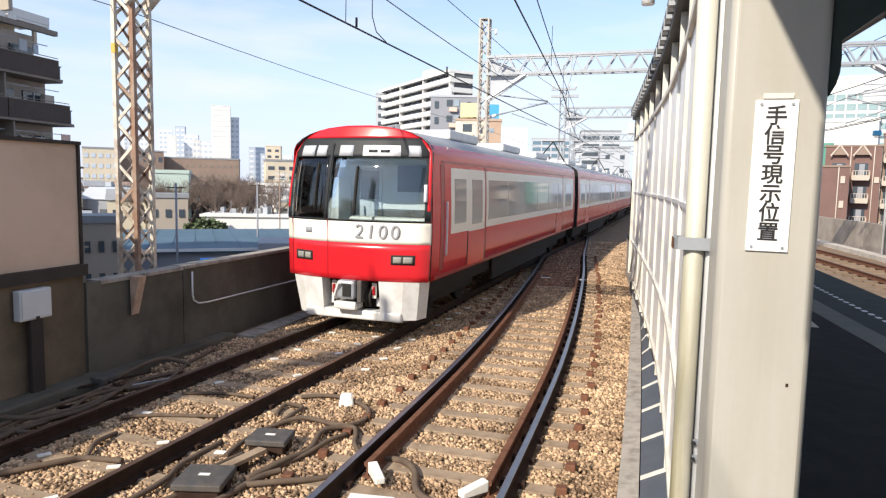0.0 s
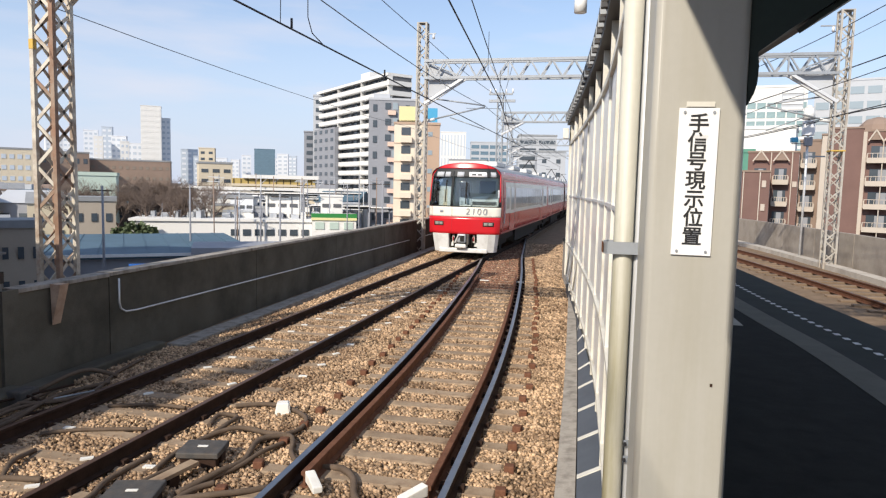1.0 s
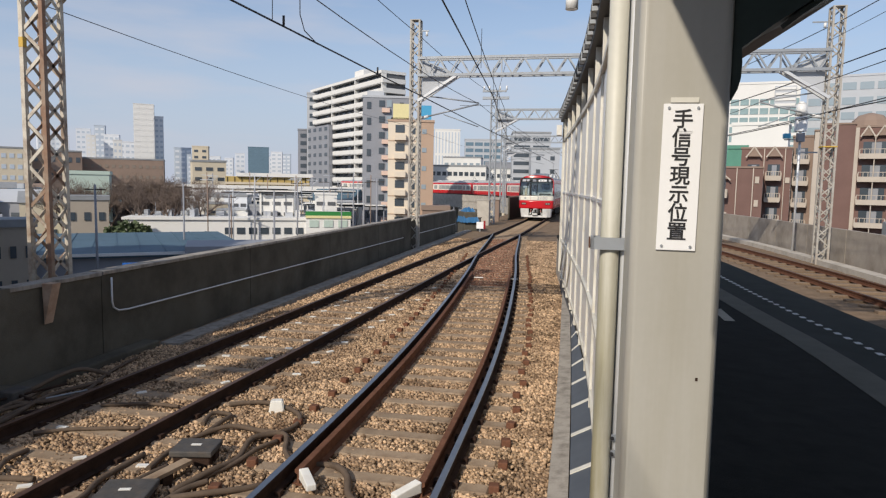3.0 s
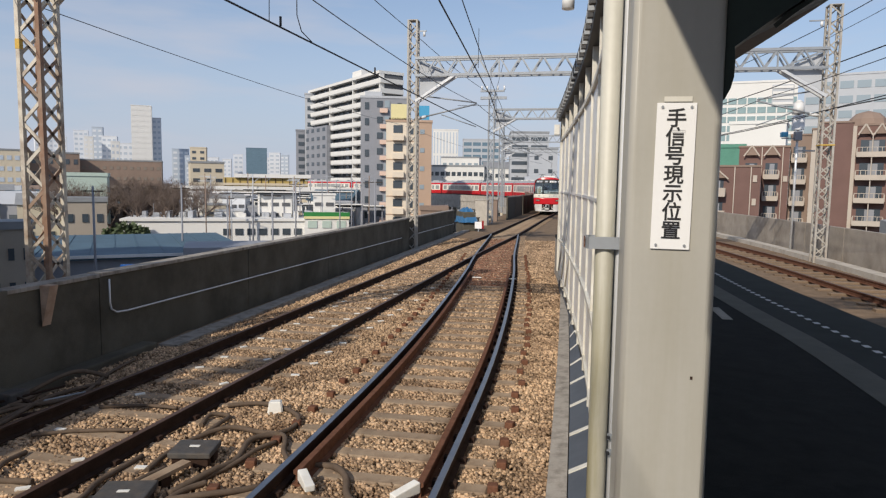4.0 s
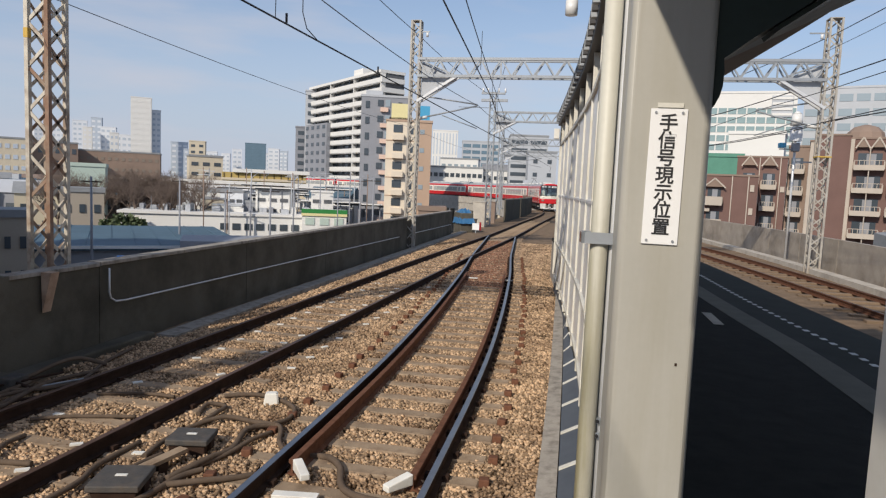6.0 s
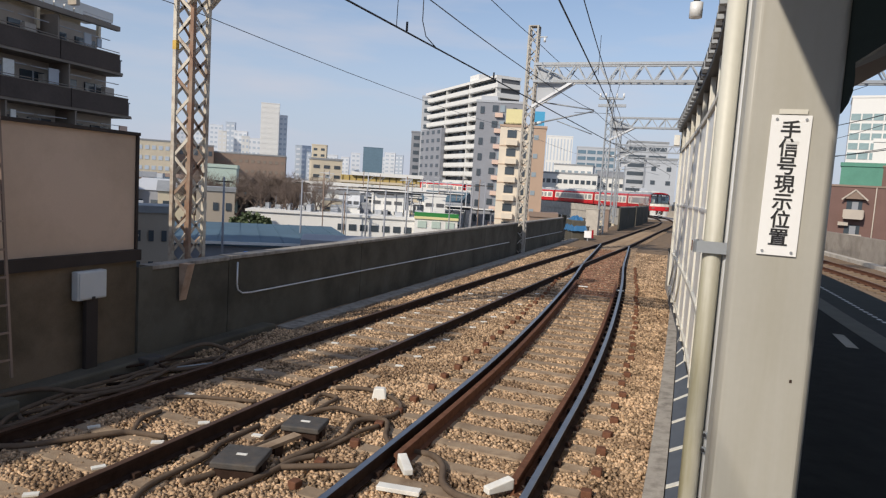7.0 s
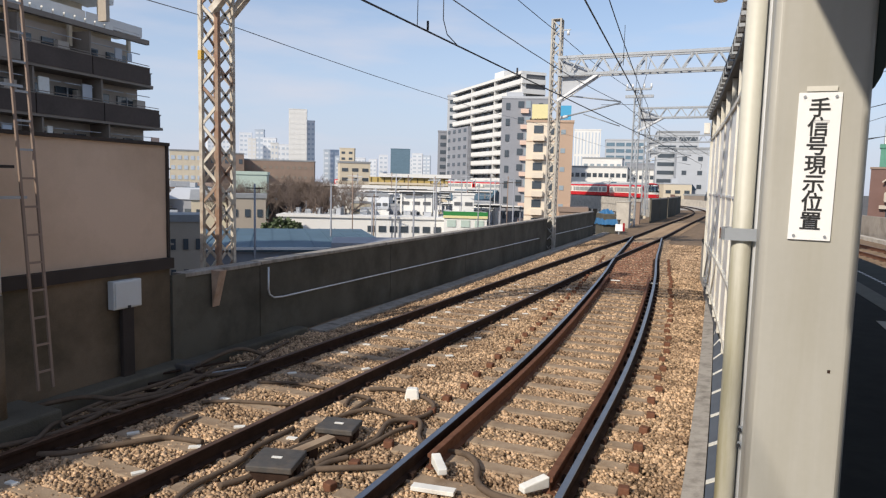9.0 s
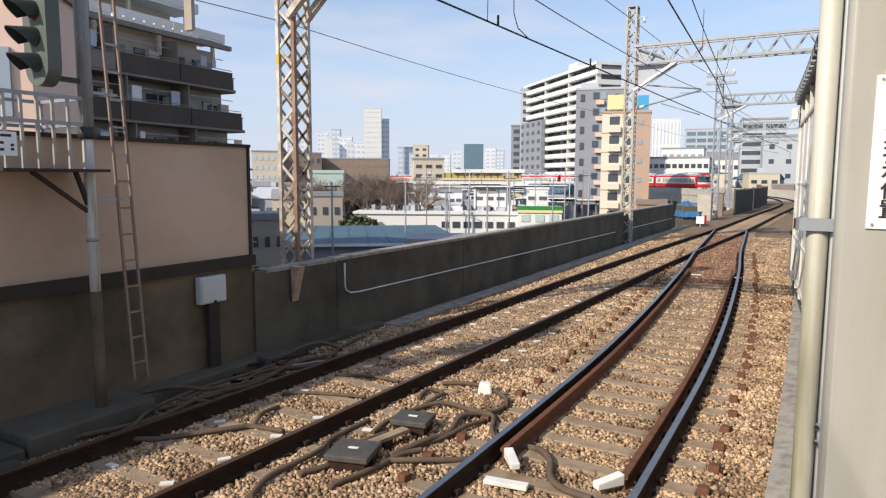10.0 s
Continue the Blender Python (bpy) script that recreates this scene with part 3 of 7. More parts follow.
# wind screen with eave along the platform
def screen():
    s = thing("wind_screen", "cream steel wind screen with milky panels and a dark ribbed eave", "screen")
    y = 2.3
    part("panel", bm_bar(bmesh.new(), (0.475, 1.3, 2.5), (0.475, 2.24, 2.5), 0.012, 2.75), M_PANEL, s)
    posts = []
    while y < 18.8:
        posts.append(y)
        y += 1.55
    for i, y in enumerate(posts):
        x = spline(FENCE_X, y)
        bm = bm_box(bmesh.new(), x - 0.035, y - 0.04, 0.1, x + 0.045, y + 0.04, 4.55, 0.006)
        part("post", bm, M_FRAME, s)
    for y0, y1 in zip(posts, posts[1:]):
        xa, xb = spline(FENCE_X, y0), spline(FENCE_X, y1)
        for z0, z1, mt, nm in ((1.25, 3.88, M_PANEL, "panel"), (0.35, 1.15, M_PANEL, "panel")):
            part(nm, bm_bar(bmesh.new(), (xa, y0 + 0.05, (z0 + z1) / 2), (xb, y1 - 0.05, (z0 + z1) / 2), 0.012, z1 - z0), mt, s)
        for z, w, mt in ((3.93, 0.07, M_FRAME), (1.2, 0.06, M_FRAME), (0.3, 0.05, M_FRAME), (2.5, 0.04, M_GALV_W)):
            part("rail", bm_bar(bmesh.new(), (xa - 0.012, y0, z), (xb - 0.012, y1, z), w), mt, s)
        part("strut", bm_bar(bmesh.new(), (xa + 0.02, y0 + 0.5, 3.95), (xa + 0.02, y0 + 0.5, 4.5), 0.05), M_ROOFDK, s)
        if y0 > 12:
            part("downstay", bm_bar(bmesh.new(), (xa - 0.02, y0 + 0.1, 1.25), (xb - 0.02, y1 - 0.1, 0.35), 0.03), M_FRAME, s)
    pts = [(spline(FENCE_X, 1.2 + 0.8 * i) + 0.16, 1.2 + 0.8 * i, 4.35) for i in range(23)]
    part("fascia_beam", bm_sweep(bmesh.new(), pts, [(0, -0.5), (0.04, -0.5), (0.04, 0.6), (0, 0.6)]), M_ROOFDK, s, "dark inner fascia beam")
    pts = [(spline(FENCE_X, 1.9 + 0.8 * i), 1.9 + 0.8 * i, 4.5) for i in range(22)]
    part("gutter", bm_sweep(bmesh.new(), pts, [(-0.1, 0.0), (0.5, 0.0), (0.5, 0.1), (-0.1, 0.1)]), M_ROOFDK, s, "dark steel gutter")
    pts = [(p[0], p[1], 4.72) for p in pts]
    part("roof_sheet", bm_sweep(bmesh.new(), pts, [(-0.16, 0.0), (3.2, 0.55), (3.2, 0.6), (-0.16, 0.05)]), M_ROOFDK, s, "dark ribbed roof sheet")
    for i in range(58):
        y = 2.0 + i * 0.29
        x = spline(FENCE_X, y)
        box("rib", x - 0.17, y, 4.58, x + 0.3, y + 0.1, 4.72, M_GALV if i % 2 else M_ROOFDK, s)
    x = spline(FENCE_X, 18.7)
    box("end_lamp", x - 0.2, 18.45, 4.12, x - 0.05, 18.75, 4.4, M_WHITEPAINT, s, "small white lamp box")
    box("end_strut", x - 0.03, 18.72, 0.2, x + 0.04, 18.8, 4.5, M_FRAME, s)


screen()

# short white marker posts at the foot
for y in (17.9, 22.6):
    t = thing("marker_post", "short white marker post beside the ballast", "post", "marker posts", pose(spline(PLAT_X, y) + 0.02, y, -0.2))
    part("shaft", bm_box(bmesh.new(), -0.05, -0.05, 0, 0.05, 0.05, 0.62, 0.01), M_WHITEPAINT, t)
    part("cap", bm_box(bmesh.new(), -0.06, -0.06, 0.62, 0.06, 0.06, 0.66, 0.01), M_WHITEPAINT, t)


# near platform column with its sign
def column():
    c = thing("platform_column", "beige painted square steel canopy column", "column")
    bm = bm_box(bmesh.new(), 0.342, 0.962, 1.10, 0.551, 1.17, 4.1)
    bmesh.ops.bevel(bm, geom=[e for e in bm.edges if abs(e.verts[0].co.z - e.verts[1].co.z) > 1], offset=0.02, segments=6, affect="EDGES", profile=0.5)
    for v in bm.verts:
        if v.co.z < 2 and v.co.x > 0.45:
            v.co.x += 0.014
    for f in bm.faces:
        f.smooth = abs(f.normal.x) < 0.98 and abs(f.normal.y) < 0.98 and abs(f.normal.z) < 0.5
    part("shaft", bm, M_COLUMN, c)
    # curved haunch plate and raking arm carrying the canopy
    bm = bmesh.new()
    out = [(0.553, 2.839), (0.561, 2.847), (0.573, 2.872), (0.579, 2.898), (0.58, 2.935), (0.577, 2.968), (0.645, 3.02), (0.707, 3.061)]
    prof = [(0.553, 4.2)] + out + [(0.80, 3.125), (0.80, 4.2)]
    fr = [bm.verts.new((x, 0.98, z)) for x, z in prof]
    bk = [bm.verts.new((x, 1.14, z)) for x, z in prof]
    bm.faces.new(fr), bm.faces.new(bk[::-1])
    for i in range(len(prof)):
        j = (i + 1) % len(prof)
        bm.faces.new((fr[i], fr[j], bk[j], bk[i]))
    part("haunch", bm, M_GREENDK, c, "dark green curved canopy haunch")
    bm = bmesh.new()
    arm = [(0.801, 3.13), (1.2, 3.44), (1.8, 3.86), (2.6, 4.36), (2.6, 4.6), (0.801, 3.75)]
    fr = [bm.verts.new((x, 1.0, z)) for x, z in arm]
    bk = [bm.verts.new((x, 1.12, z)) for x, z in arm]
    bm.faces.new(fr), bm.faces.new(bk[::-1])
    for i in range(len(arm)):
        j = (i + 1) % len(arm)
        bm.faces.new((fr[i], fr[j], bk[j], bk[i]))
    part("raking_arm", bm, M_CANOPY, c, "dark raking canopy arm")
    part("arm_flange", bm_bar(bmesh.new(), (0.70, 1.06, 3.045), (2.6, 1.06, 4.345), 0.14, 0.012), M_GREENDK, c)
    # cable pole, strap and conduits beside it
    part("rear_pole", bm_tube(bmesh.new(), [(0.306, 1.22, 0.1), (0.306, 1.22, 4.3)], 0.027, 16), M_POLE, c, "pale pole with green-brown stains")
    part("conduit", bm_tube(bmesh.new(), [(0.351, 1.215, 0.6), (0.351, 1.215, 4.2)], 0.0145, 12), M_GALV_W, c, "white conduit")
    part("conduit", bm_tube(bmesh.new(), [(0.337, 1.235, 0.6), (0.337, 1.235, 4.2)], 0.005, 8), M_GALV, c)
    bm = bmesh.new()
    band = [(0.262, 1.186), (0.345, 1.186), (0.352, 1.196), (0.352, 1.25), (0.34, 1.258), (0.265, 1.258), (0.256, 1.248), (0.256, 1.196)]
    for a, b in zip(band, band[1:] + band[:1]):
        bm_bar(bm, (*a, 2.478), (*b, 2.478), 0.008, 0.034)
    bm_bar(bm, (0.348, 1.19, 2.47), (0.362, 1.19, 2.47), 0.012, 0.05)
    part("strap", bm, M_GALV, c, "galvanised pole strap")
    part("strap_bolt", bm_tube(bmesh.new(), [(0.352, 1.176, 2.462), (0.352, 1.192, 2.462)], 0.006, 8), M_WIRE, c, "dark bolt")
    part("strap_bolt", bm_tube(bmesh.new(), [(0.356, 1.176, 2.492), (0.356, 1.192, 2.492)], 0.004, 8), M_WIRE, c, "dark bolt")
    for z in (1.868, 1.915):
        part("conduit_clip", bm_bar(bmesh.new(), (0.332, 1.196, z), (0.368, 1.196, z), 0.008, 0.016), M_GALV, c)
        part("clip_bolt", bm_tube(bmesh.new(), [(0.335, 1.185, z), (0.335, 1.195, z)], 0.005, 8), M_WIRE, c, "dark bolt")
    part("rust_tip", bm_box(bmesh.new(), 0.2475, 1.188, 2.464, 0.2505, 1.256, 2.492), M_RUSTY, c, "rusted strap end")
    part("scuff", bm_box(bmesh.new(), 0.511, 0.9605, 2.165, 0.517, 0.9618, 2.173), M_RUST, c, "small dark scuff")


column()

# canopy over the near part of the platform
canopy = struct(new("canopy_near"), "dark platform canopy roof above the platform", "canopy")
bm = bmesh.new()
bm_box(bm, 0.2, -12, 3.5, 4.3, 0.75, 3.56)
part("sheet", bm, M_CANOPY, canopy)
for i in range(9):
    bm_y = -11.5 + i * 1.5
    box("purlin", 0.25, bm_y, 3.40, 3.25, bm_y + 0.08, 3.499, M_CANOPY, canopy)
# sheet is extended unseen to y=8 purely to shade the platform floor
bm = bmesh.new()
v = [bm.verts.new(p) for p in ((0.56, 0.76, 3.62), (4.3, 0.76, 5.5), (4.3, 8, 5.5), (0.56, 8, 3.62),
                               (0.56, 0.76, 3.68), (4.3, 0.76, 5.56), (4.3, 8, 5.56), (0.56, 8, 3.68))]
for f in ((0, 1, 2, 3), (7, 6, 5, 4), (0, 4, 5, 1), (1, 5, 6, 2), (2, 6, 7, 3), (3, 7, 4, 0)):
    bm.faces.new([v[i] for i in f])
part("sloping_sheet", bm, M_CANOPY, canopy)
bm = bmesh.new()
v = [bm.verts.new(p) for y in (0.752, 0.758) for p in ((0.2, y, 3.5), (4.3, y, 3.5), (4.3, y, 5.25), (0.2, y, 3.7))]
for f in ((0, 1, 2, 3), (7, 6, 5, 4), (0, 4, 5, 1), (1, 5, 6, 2), (2, 6, 7, 3), (3, 7, 4, 0)):
    bm.faces.new([v[i] for i in f])
part("end_fascia", bm, M_CANOPY, canopy)


# added strip out of view, stops a sun leak onto the platform floor
box("sun_block_strip", 0.19, -11.9, 3.0, 0.2, 0.0, 3.499, M_CANOPY, canopy)
# invented panel outside the view that keeps low sun off the floor
box("sun_block_panel", 0.47, -9.0, 1.105, 0.5, -0.27, 3.39, M_FRAME, canopy, "unseen cream panel added to block sun")


def text_part(name, body, size, material, parent, m, extrude=0.0006, bold=0.0):
    cu = bpy.data.curves.new(name, "FONT")
    cu.body, cu.size, cu.align_x, cu.align_y, cu.extrude = body, size, "CENTER", "CENTER", extrude
    cu.offset = bold
    tmp = bpy.data.objects.new(name, cu)
    scene.collection.objects.link(tmp)
    me = bpy.data.meshes.new_from_object(tmp.evaluated_get(bpy.context.evaluated_depsgraph_get()))
    bpy.data.objects.remove(tmp)
    me.materials.clear()
    me.materials.append(material)
    ob = new(name, me)
    ob.parent, ob.matrix_basis = parent, m
    return ob


sign = thing("column_sign", "white enamel sign with black vertical Japanese characters on the column", "sign", m=pose(0.4495, 0.957, 2.661, 0, 0.4, 0))
part("plate", bm_box(bmesh.new(), -0.0455, -0.001, -0.175, 0.0455, 0.003, 0.175, 0.001), M_SIGNWHITE, sign)
for i, ch in enumerate("手信号現示位置"):
    text_part("character", ch, 0.047, M_INK, sign, pose(0.0, -0.0018, 0.1365 - i * 0.0447, 90, 0, 0), bold=0.0008)
for x in (-0.033, 0.033):
    for z in (-0.165, 0.165):
        part("screw", bm_tube(bmesh.new(), [(x, -0.004, z), (x, 0.0, z)], 0.0035, 8), M_GALV, sign)
part("tape", bm_box(bmesh.new(), -0.03, 0.0, 0.178, 0.034, 0.0015, 0.19), M_FRAME, sign, "strip of old tape above the sign")


# far side: retaining wall and town-side parapet
east = struct(new("wall_east"), "sunlit weathered concrete parapet on the far side", "wall")
EAST = [(0, 10.9), (20, 10.75), (28, 10.55), (36, 10.1), (45, 9.2), (60, 7.2), (80, 3.9)]
ypos = 4.0
while ypos < 78:
    xa, xb = spline(EAST, ypos), spline(EAST, ypos + 3.9)
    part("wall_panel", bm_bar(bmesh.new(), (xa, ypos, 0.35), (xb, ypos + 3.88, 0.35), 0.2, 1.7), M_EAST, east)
    ypos += 3.92
bm = bmesh.new()
bm_sweep(bm, [(spline(EAST, 2 + 2 * i) - 0.75, 2 + 2 * i, 0) for i in range(38)], [(-0.25, -0.3), (0.25, -0.3), (0.25, -0.02), (-0.25, -0.02)])
struct(part("trough_east", bm, M_CONC_L), "pale concrete cable trough", "trough")


# ---- tracks ----
RAIL = [(-0.0625, -0.16), (0.0625, -0.16), (0.0625, -0.148), (0.012, -0.135), (0.009, -0.05), (0.0325, -0.036), (0.0325, -0.004), (0.026, 0.0),
        (-0.026, 0.0), (-0.0325, -0.004), (-0.0325, -0.036), (-0.009, -0.05), (-0.012, -0.135), (-0.0625, -0.148)]


def rail(name, pts, material, parent, label, head=None):
    bm = bmesh.new()
    bm_sweep(bm, pts, RAIL)
    ob = part(name, bm, [material, head or material], parent, label)
    for f in ob.data.polygons:
        if f.center.z > -0.036 and abs(f.normal.z) > 0.3:
            f.material_index = 1
    return ob


def off(pts, d):
    out = []
    for i, p in enumerate(pts):
        t = (pts[min(i + 1, len(pts) - 1)] - pts[max(i - 1, 0)]).normalized()
        out.append(p + Vector((t.y, -t.x, 0)) * d)
    return out


def sleeper_mesh(w, l, h, mt):
    bm = bm_box(bmesh.new(), -l / 2, -w / 2, -h, l / 2, w / 2, 0)
    bmesh.ops.bevel(bm, geom=[e for e in bm.edges if e.verts[0].co.z > -0.01 and e.verts[1].co.z > -0.01], offset=0.015, segments=1, affect="EDGES")
    return mesh_of("sleeper", bm, mt)


ME_SLEEPER = sleeper_mesh(0.2, 2.3, 0.12, M_SLEEPER)
ME_TIMBER = sleeper_mesh(0.2, 2.4, 0.12, M_SLEEPER_D)
bm = bmesh.new()
bm_box(bm, -0.12, -0.07, -0.012, 0.12, 0.07, 0.0)
bm_box(bm, -0.115, -0.035, 0.0, -0.06, 0.035, 0.04)
bm_box(bm, 0.06, -0.035, 0.0, 0.115, 0.035, 0.04)
ME_CLIP = mesh_of("rail_clip", bm, M_RUST)
bm = bmesh.new()
bm_box(bm, -0.05, -0.05, -0.05, 0.05, 0.05, 0.035, 0.012)
ME_BOLT = mesh_of("sleeper_bolt", bm, M_RUSTY)
bm = bmesh.new()
bm_box(bm, -0.06, -0.03, -0.01, 0.06, 0.03, 0.006)
ME_TAG = mesh_of("white_tag", bm, M_WHITEPAINT)


def track(name, label, knots, y0, y1, step, head, side, sleeper, end=None, tags=False, bolts=False, clip_to=26):
    t = struct(new(name), label, "track")
    ys = [y0 + 0.8 * i for i in range(int((y1 - y0) / 0.8) + 1)]
    pts = [Vector((spline(knots, y), y, 0)) for y in ys]
    for d in (-0.75, 0.75):
        rail("rail", off(pts, d), side, t, "", head)
    y = y0 + 0.3
    k = 0
    while y < min(y1, 60):
        x = spline(knots, y)
        a = -math.degrees(math.atan(spline(knots, y + 0.5) - spline(knots, y - 0.5)))
        share("sleeper", sleeper, t, pose(x, y, -0.152, 0, 0, a + random.uniform(-0.8, 0.8)))
        if 2 < y < clip_to:
            for d in (-0.75, 0.75):
                share("rail_clip", ME_CLIP, t, pose(x + d, y, -0.145, 0, 0, a))
            if bolts:
                for d in (-1.24, 1.2):
                    share("sleeper_bolt", ME_BOLT, t, pose(x + d + random.uniform(-0.03, 0.03), y + random.uniform(-0.04, 0.04), -0.13, 0, 0, a + random.uniform(-15, 15)))
            if tags and y < 20:
                for d in (-0.42, 0.40, 1.12):
                    if random.random() < 0.75:
                        share("white_tag", ME_TAG, t, pose(x + d + random.uniform(-0.06, 0.06), y + random.uniform(-0.03, 0.03), -0.143, 0, 0, random.uniform(0, 60)))
        y += step
        k += 1
    return t


t_left = track("track_west", "rusty running line on ballast beside the wall", LEFT, -12, 92, 0.66, M_RAILDULL, M_RUST, ME_SLEEPER, tags=True, clip_to=18)
t_right = track("track_siding", "diverging track with shiny worn rail heads", RIGHT, -12, 36, 0.56, M_RAILTOP, M_RUST, ME_SLEEPER, bolts=True)
t_far = track("track_east", "rusty track on the far side of the platform", FAR, 2, 80, 0.8, M_RAILDULL, M_RUSTY, ME_TIMBER, clip_to=0)
arc = [line_at(s)[0] for s in range(91, 420, 3)]
for d in (-0.75, 0.75):
    rail("rail", off(arc, d), M_RUST, t_left, "", M_RAILDULL)
# check rails inside the diverging track
pts = [Vector((spline(RIGHT, 4.78 + 0.7 * i), 4.78 + 0.7 * i, -0.004)) for i in range(22)]
for d in (-0.585, 0.585):
    rail("check_rail", off(pts, d), M_RUSTY, t_right, "rust-brown check rail")
for x, y, a in ((-2.11, 4.70, 38), (-1.17, 4.70, -38)):
    bm = bm_box(bmesh.new(), -0.045, -0.15, -0.1, 0.045, 0.13, 0.005, 0.01)
    for v in bm.verts:
        if v.co.y < -0.1 and v.co.z > -0.05:
            v.co.z -= 0.045
    part("check_rail_end", bm, M_WHITEPAINT, t_right, "white painted check rail end", pose(x, y, 0, 0, 0, a))
bm = bm_box(bmesh.new(), -0.2, -0.05, -0.02, 0.2, 0.05, 0.02, 0.005)
part("white_board", bm, M_WHITEPAINT, t_right, "white painted board", pose(-2.0, 4.33, -0.12, 0, 0, 8))
bm = bm_box(bmesh.new(), -0.05, -0.12, -0.02, 0.05, 0.12, 0.02, 0.005)
part("white_board", bm, M_WHITEPAINT, t_right, "white painted board", pose(-1.12, 4.22, -0.12, 0, 0, 10))
# crossing timbers carrying white marks
for x in (-2.65, -1.60):
    share("white_tag", ME_TAG, t_right, pose(x, 18.8, -0.1, 0, 0, 4) @ Matrix.Diagonal((2.2, 2.0, 1, 1)))


# ---- trackside things ----
def cable(pts, r=0.028, label="thick weathered cable lying on the ballast"):
    fine = []
    P = [Vector(p) for p in pts]
    for i in range(len(P) - 1):
        a, b, c, d = P[max(i - 1, 0)], P[i], P[i + 1], P[min(i + 2, len(P) - 1)]
        for k in range(8):
            u = k / 8
            fine.append(0.5 * ((2 * b) + (c - a) * u + (2 * a - 5 * b + 4 * c - d) * u * u + (3 * b - a - 3 * c + d) * u ** 3))
    fine.append(P[-1])
    ob = part("cable", bm_tube(bmesh.new(), fine, r, 8), M_CABLE)
    return tagged(ob, label, "cable", "cables on the ballast")


CZ = -0.13
cable([(-3.74, 4.7, CZ), (-3.76, 5.04, CZ + .02), (-3.75, 5.52, CZ), (-3.53, 5.84, CZ + .03), (-3.17, 5.87, CZ), (-2.83, 5.78, CZ + .02), (-2.65, 5.4, CZ), (-2.46, 5.2, CZ - .03)])
cable([(-3.95, 6.58, CZ), (-3.61, 6.73, CZ + .01), (-3.26, 6.68, CZ), (-2.92, 6.37, CZ + .02), (-2.86, 6.07, CZ), (-2.92, 5.80, CZ + .03)])
cable([(-3.2, 4.22, CZ), (-2.91, 4.35, CZ + .02), (-2.66, 4.54, CZ), (-2.46, 4.8, CZ - .03)], 0.03)
cable([(-3.75, 3.56, CZ), (-3.62, 3.9, CZ), (-3.64, 4.35, CZ + .03), (-3.6, 4.8, CZ)], 0.03)
cable([(-3.25, 4.32, CZ), (-3.1, 4.77, CZ + .03), (-3.04, 5.12, CZ), (-3.12, 5.6, CZ + .02), (-2.9, 5.85, CZ), (-2.72, 5.6, CZ)], 0.032)
cable([(-3.2, 4.5, CZ), (-3.02, 4.97, CZ), (-2.94, 5.34, CZ + .02), (-2.86, 5.64, CZ)], 0.026)
cable([(-6.85, 3.4, CZ + .1), (-6.66, 4.35, CZ + .12), (-6.3, 4.75, CZ + .05), (-6.15, 5.3, CZ + .02), (-6.25, 5.9, CZ)], 0.03)
cable([(-6.0, 3.2, CZ), (-5.6, 3.43, CZ), (-5.37, 3.73, CZ), (-5.1, 4.02, CZ + .02), (-4.97, 4.19, CZ), (-4.6, 4.26, CZ)], 0.03)
cable([(-4.97, 4.19, CZ), (-5.13, 4.46, CZ + .03), (-5.2, 4.81, CZ)], 0.026)
cable([(-5.5, 5.2, CZ), (-5.16, 5.41, CZ), (-4.5, 5.62, CZ)], 0.022)
cable([(-5.44, 6.17, CZ), (-4.94, 6.35, CZ), (-4.5, 6.36, CZ)], 0.022)
cable([(-3.34, 3.5, CZ), (-3.22, 4.0, CZ), (-3.16, 4.4, CZ), (-3.05, 4.6, CZ)], 0.03)
cable([(-2.3, 5.2, CZ - .02), (-2.04, 5.2, CZ), (-1.84, 5.0, CZ + .01), (-1.70, 4.66, CZ), (-1.52, 4.5, CZ), (-1.25, 4.45, CZ)], 0.034)
cable([(-6.6, 6.3, CZ + .04), (-6.5, 6.75, CZ + .14), (-6.45, 7.1, CZ + .12), (-6.2, 7.3, CZ)], 0.03)
cable([(-6.37, 3.9, CZ), (-6.2, 4.4, CZ + .02), (-6.18, 5.0, CZ), (-6.3, 5.6, CZ + .05), (-6.1, 6.3, CZ), (-5.95, 6.7, CZ)], 0.024)

cable([(-6.6, 2.3, CZ), (-6.3, 3.0, CZ + .03), (-6.12, 3.8, CZ), (-6.2, 4.6, CZ + .03), (-6.1, 5.3, CZ), (-6.22, 6.2, CZ + .04), (-6.1, 7.0, CZ)], 0.03)
cable([(-6.0, 2.6, CZ), (-6.05, 3.4, CZ + .02), (-6.3, 3.9, CZ + .05), (-6.45, 4.7, CZ + .04), (-6.35, 5.5, CZ + .06), (-6.5, 6.4, CZ + .02)], 0.026)
cable([(-6.35, 4.3, CZ + .05), (-6.05, 4.5, CZ), (-6.0, 4.2, CZ), (-6.15, 3.9, CZ), (-6.4, 4.0, CZ + .03)], 0.024)
cable([(-6.4, 5.8, CZ + .06), (-6.1, 6.1, CZ + .02), (-6.02, 6.6, CZ), (-6.3, 7.4, CZ), (-6.45, 8.2, CZ)], 0.024)
cable([(-4.0, 5.0, CZ), (-4.02, 4.4, CZ), (-3.9, 4.0, CZ + .02), (-3.95, 3.4, CZ), (-3.8, 3.0, CZ)], 0.028)
cable([(-3.9, 5.9, CZ), (-3.95, 6.2, CZ + .02), (-3.75, 6.25, CZ), (-3.7, 5.95, CZ + .02), (-3.72, 5.6, CZ)], 0.026)


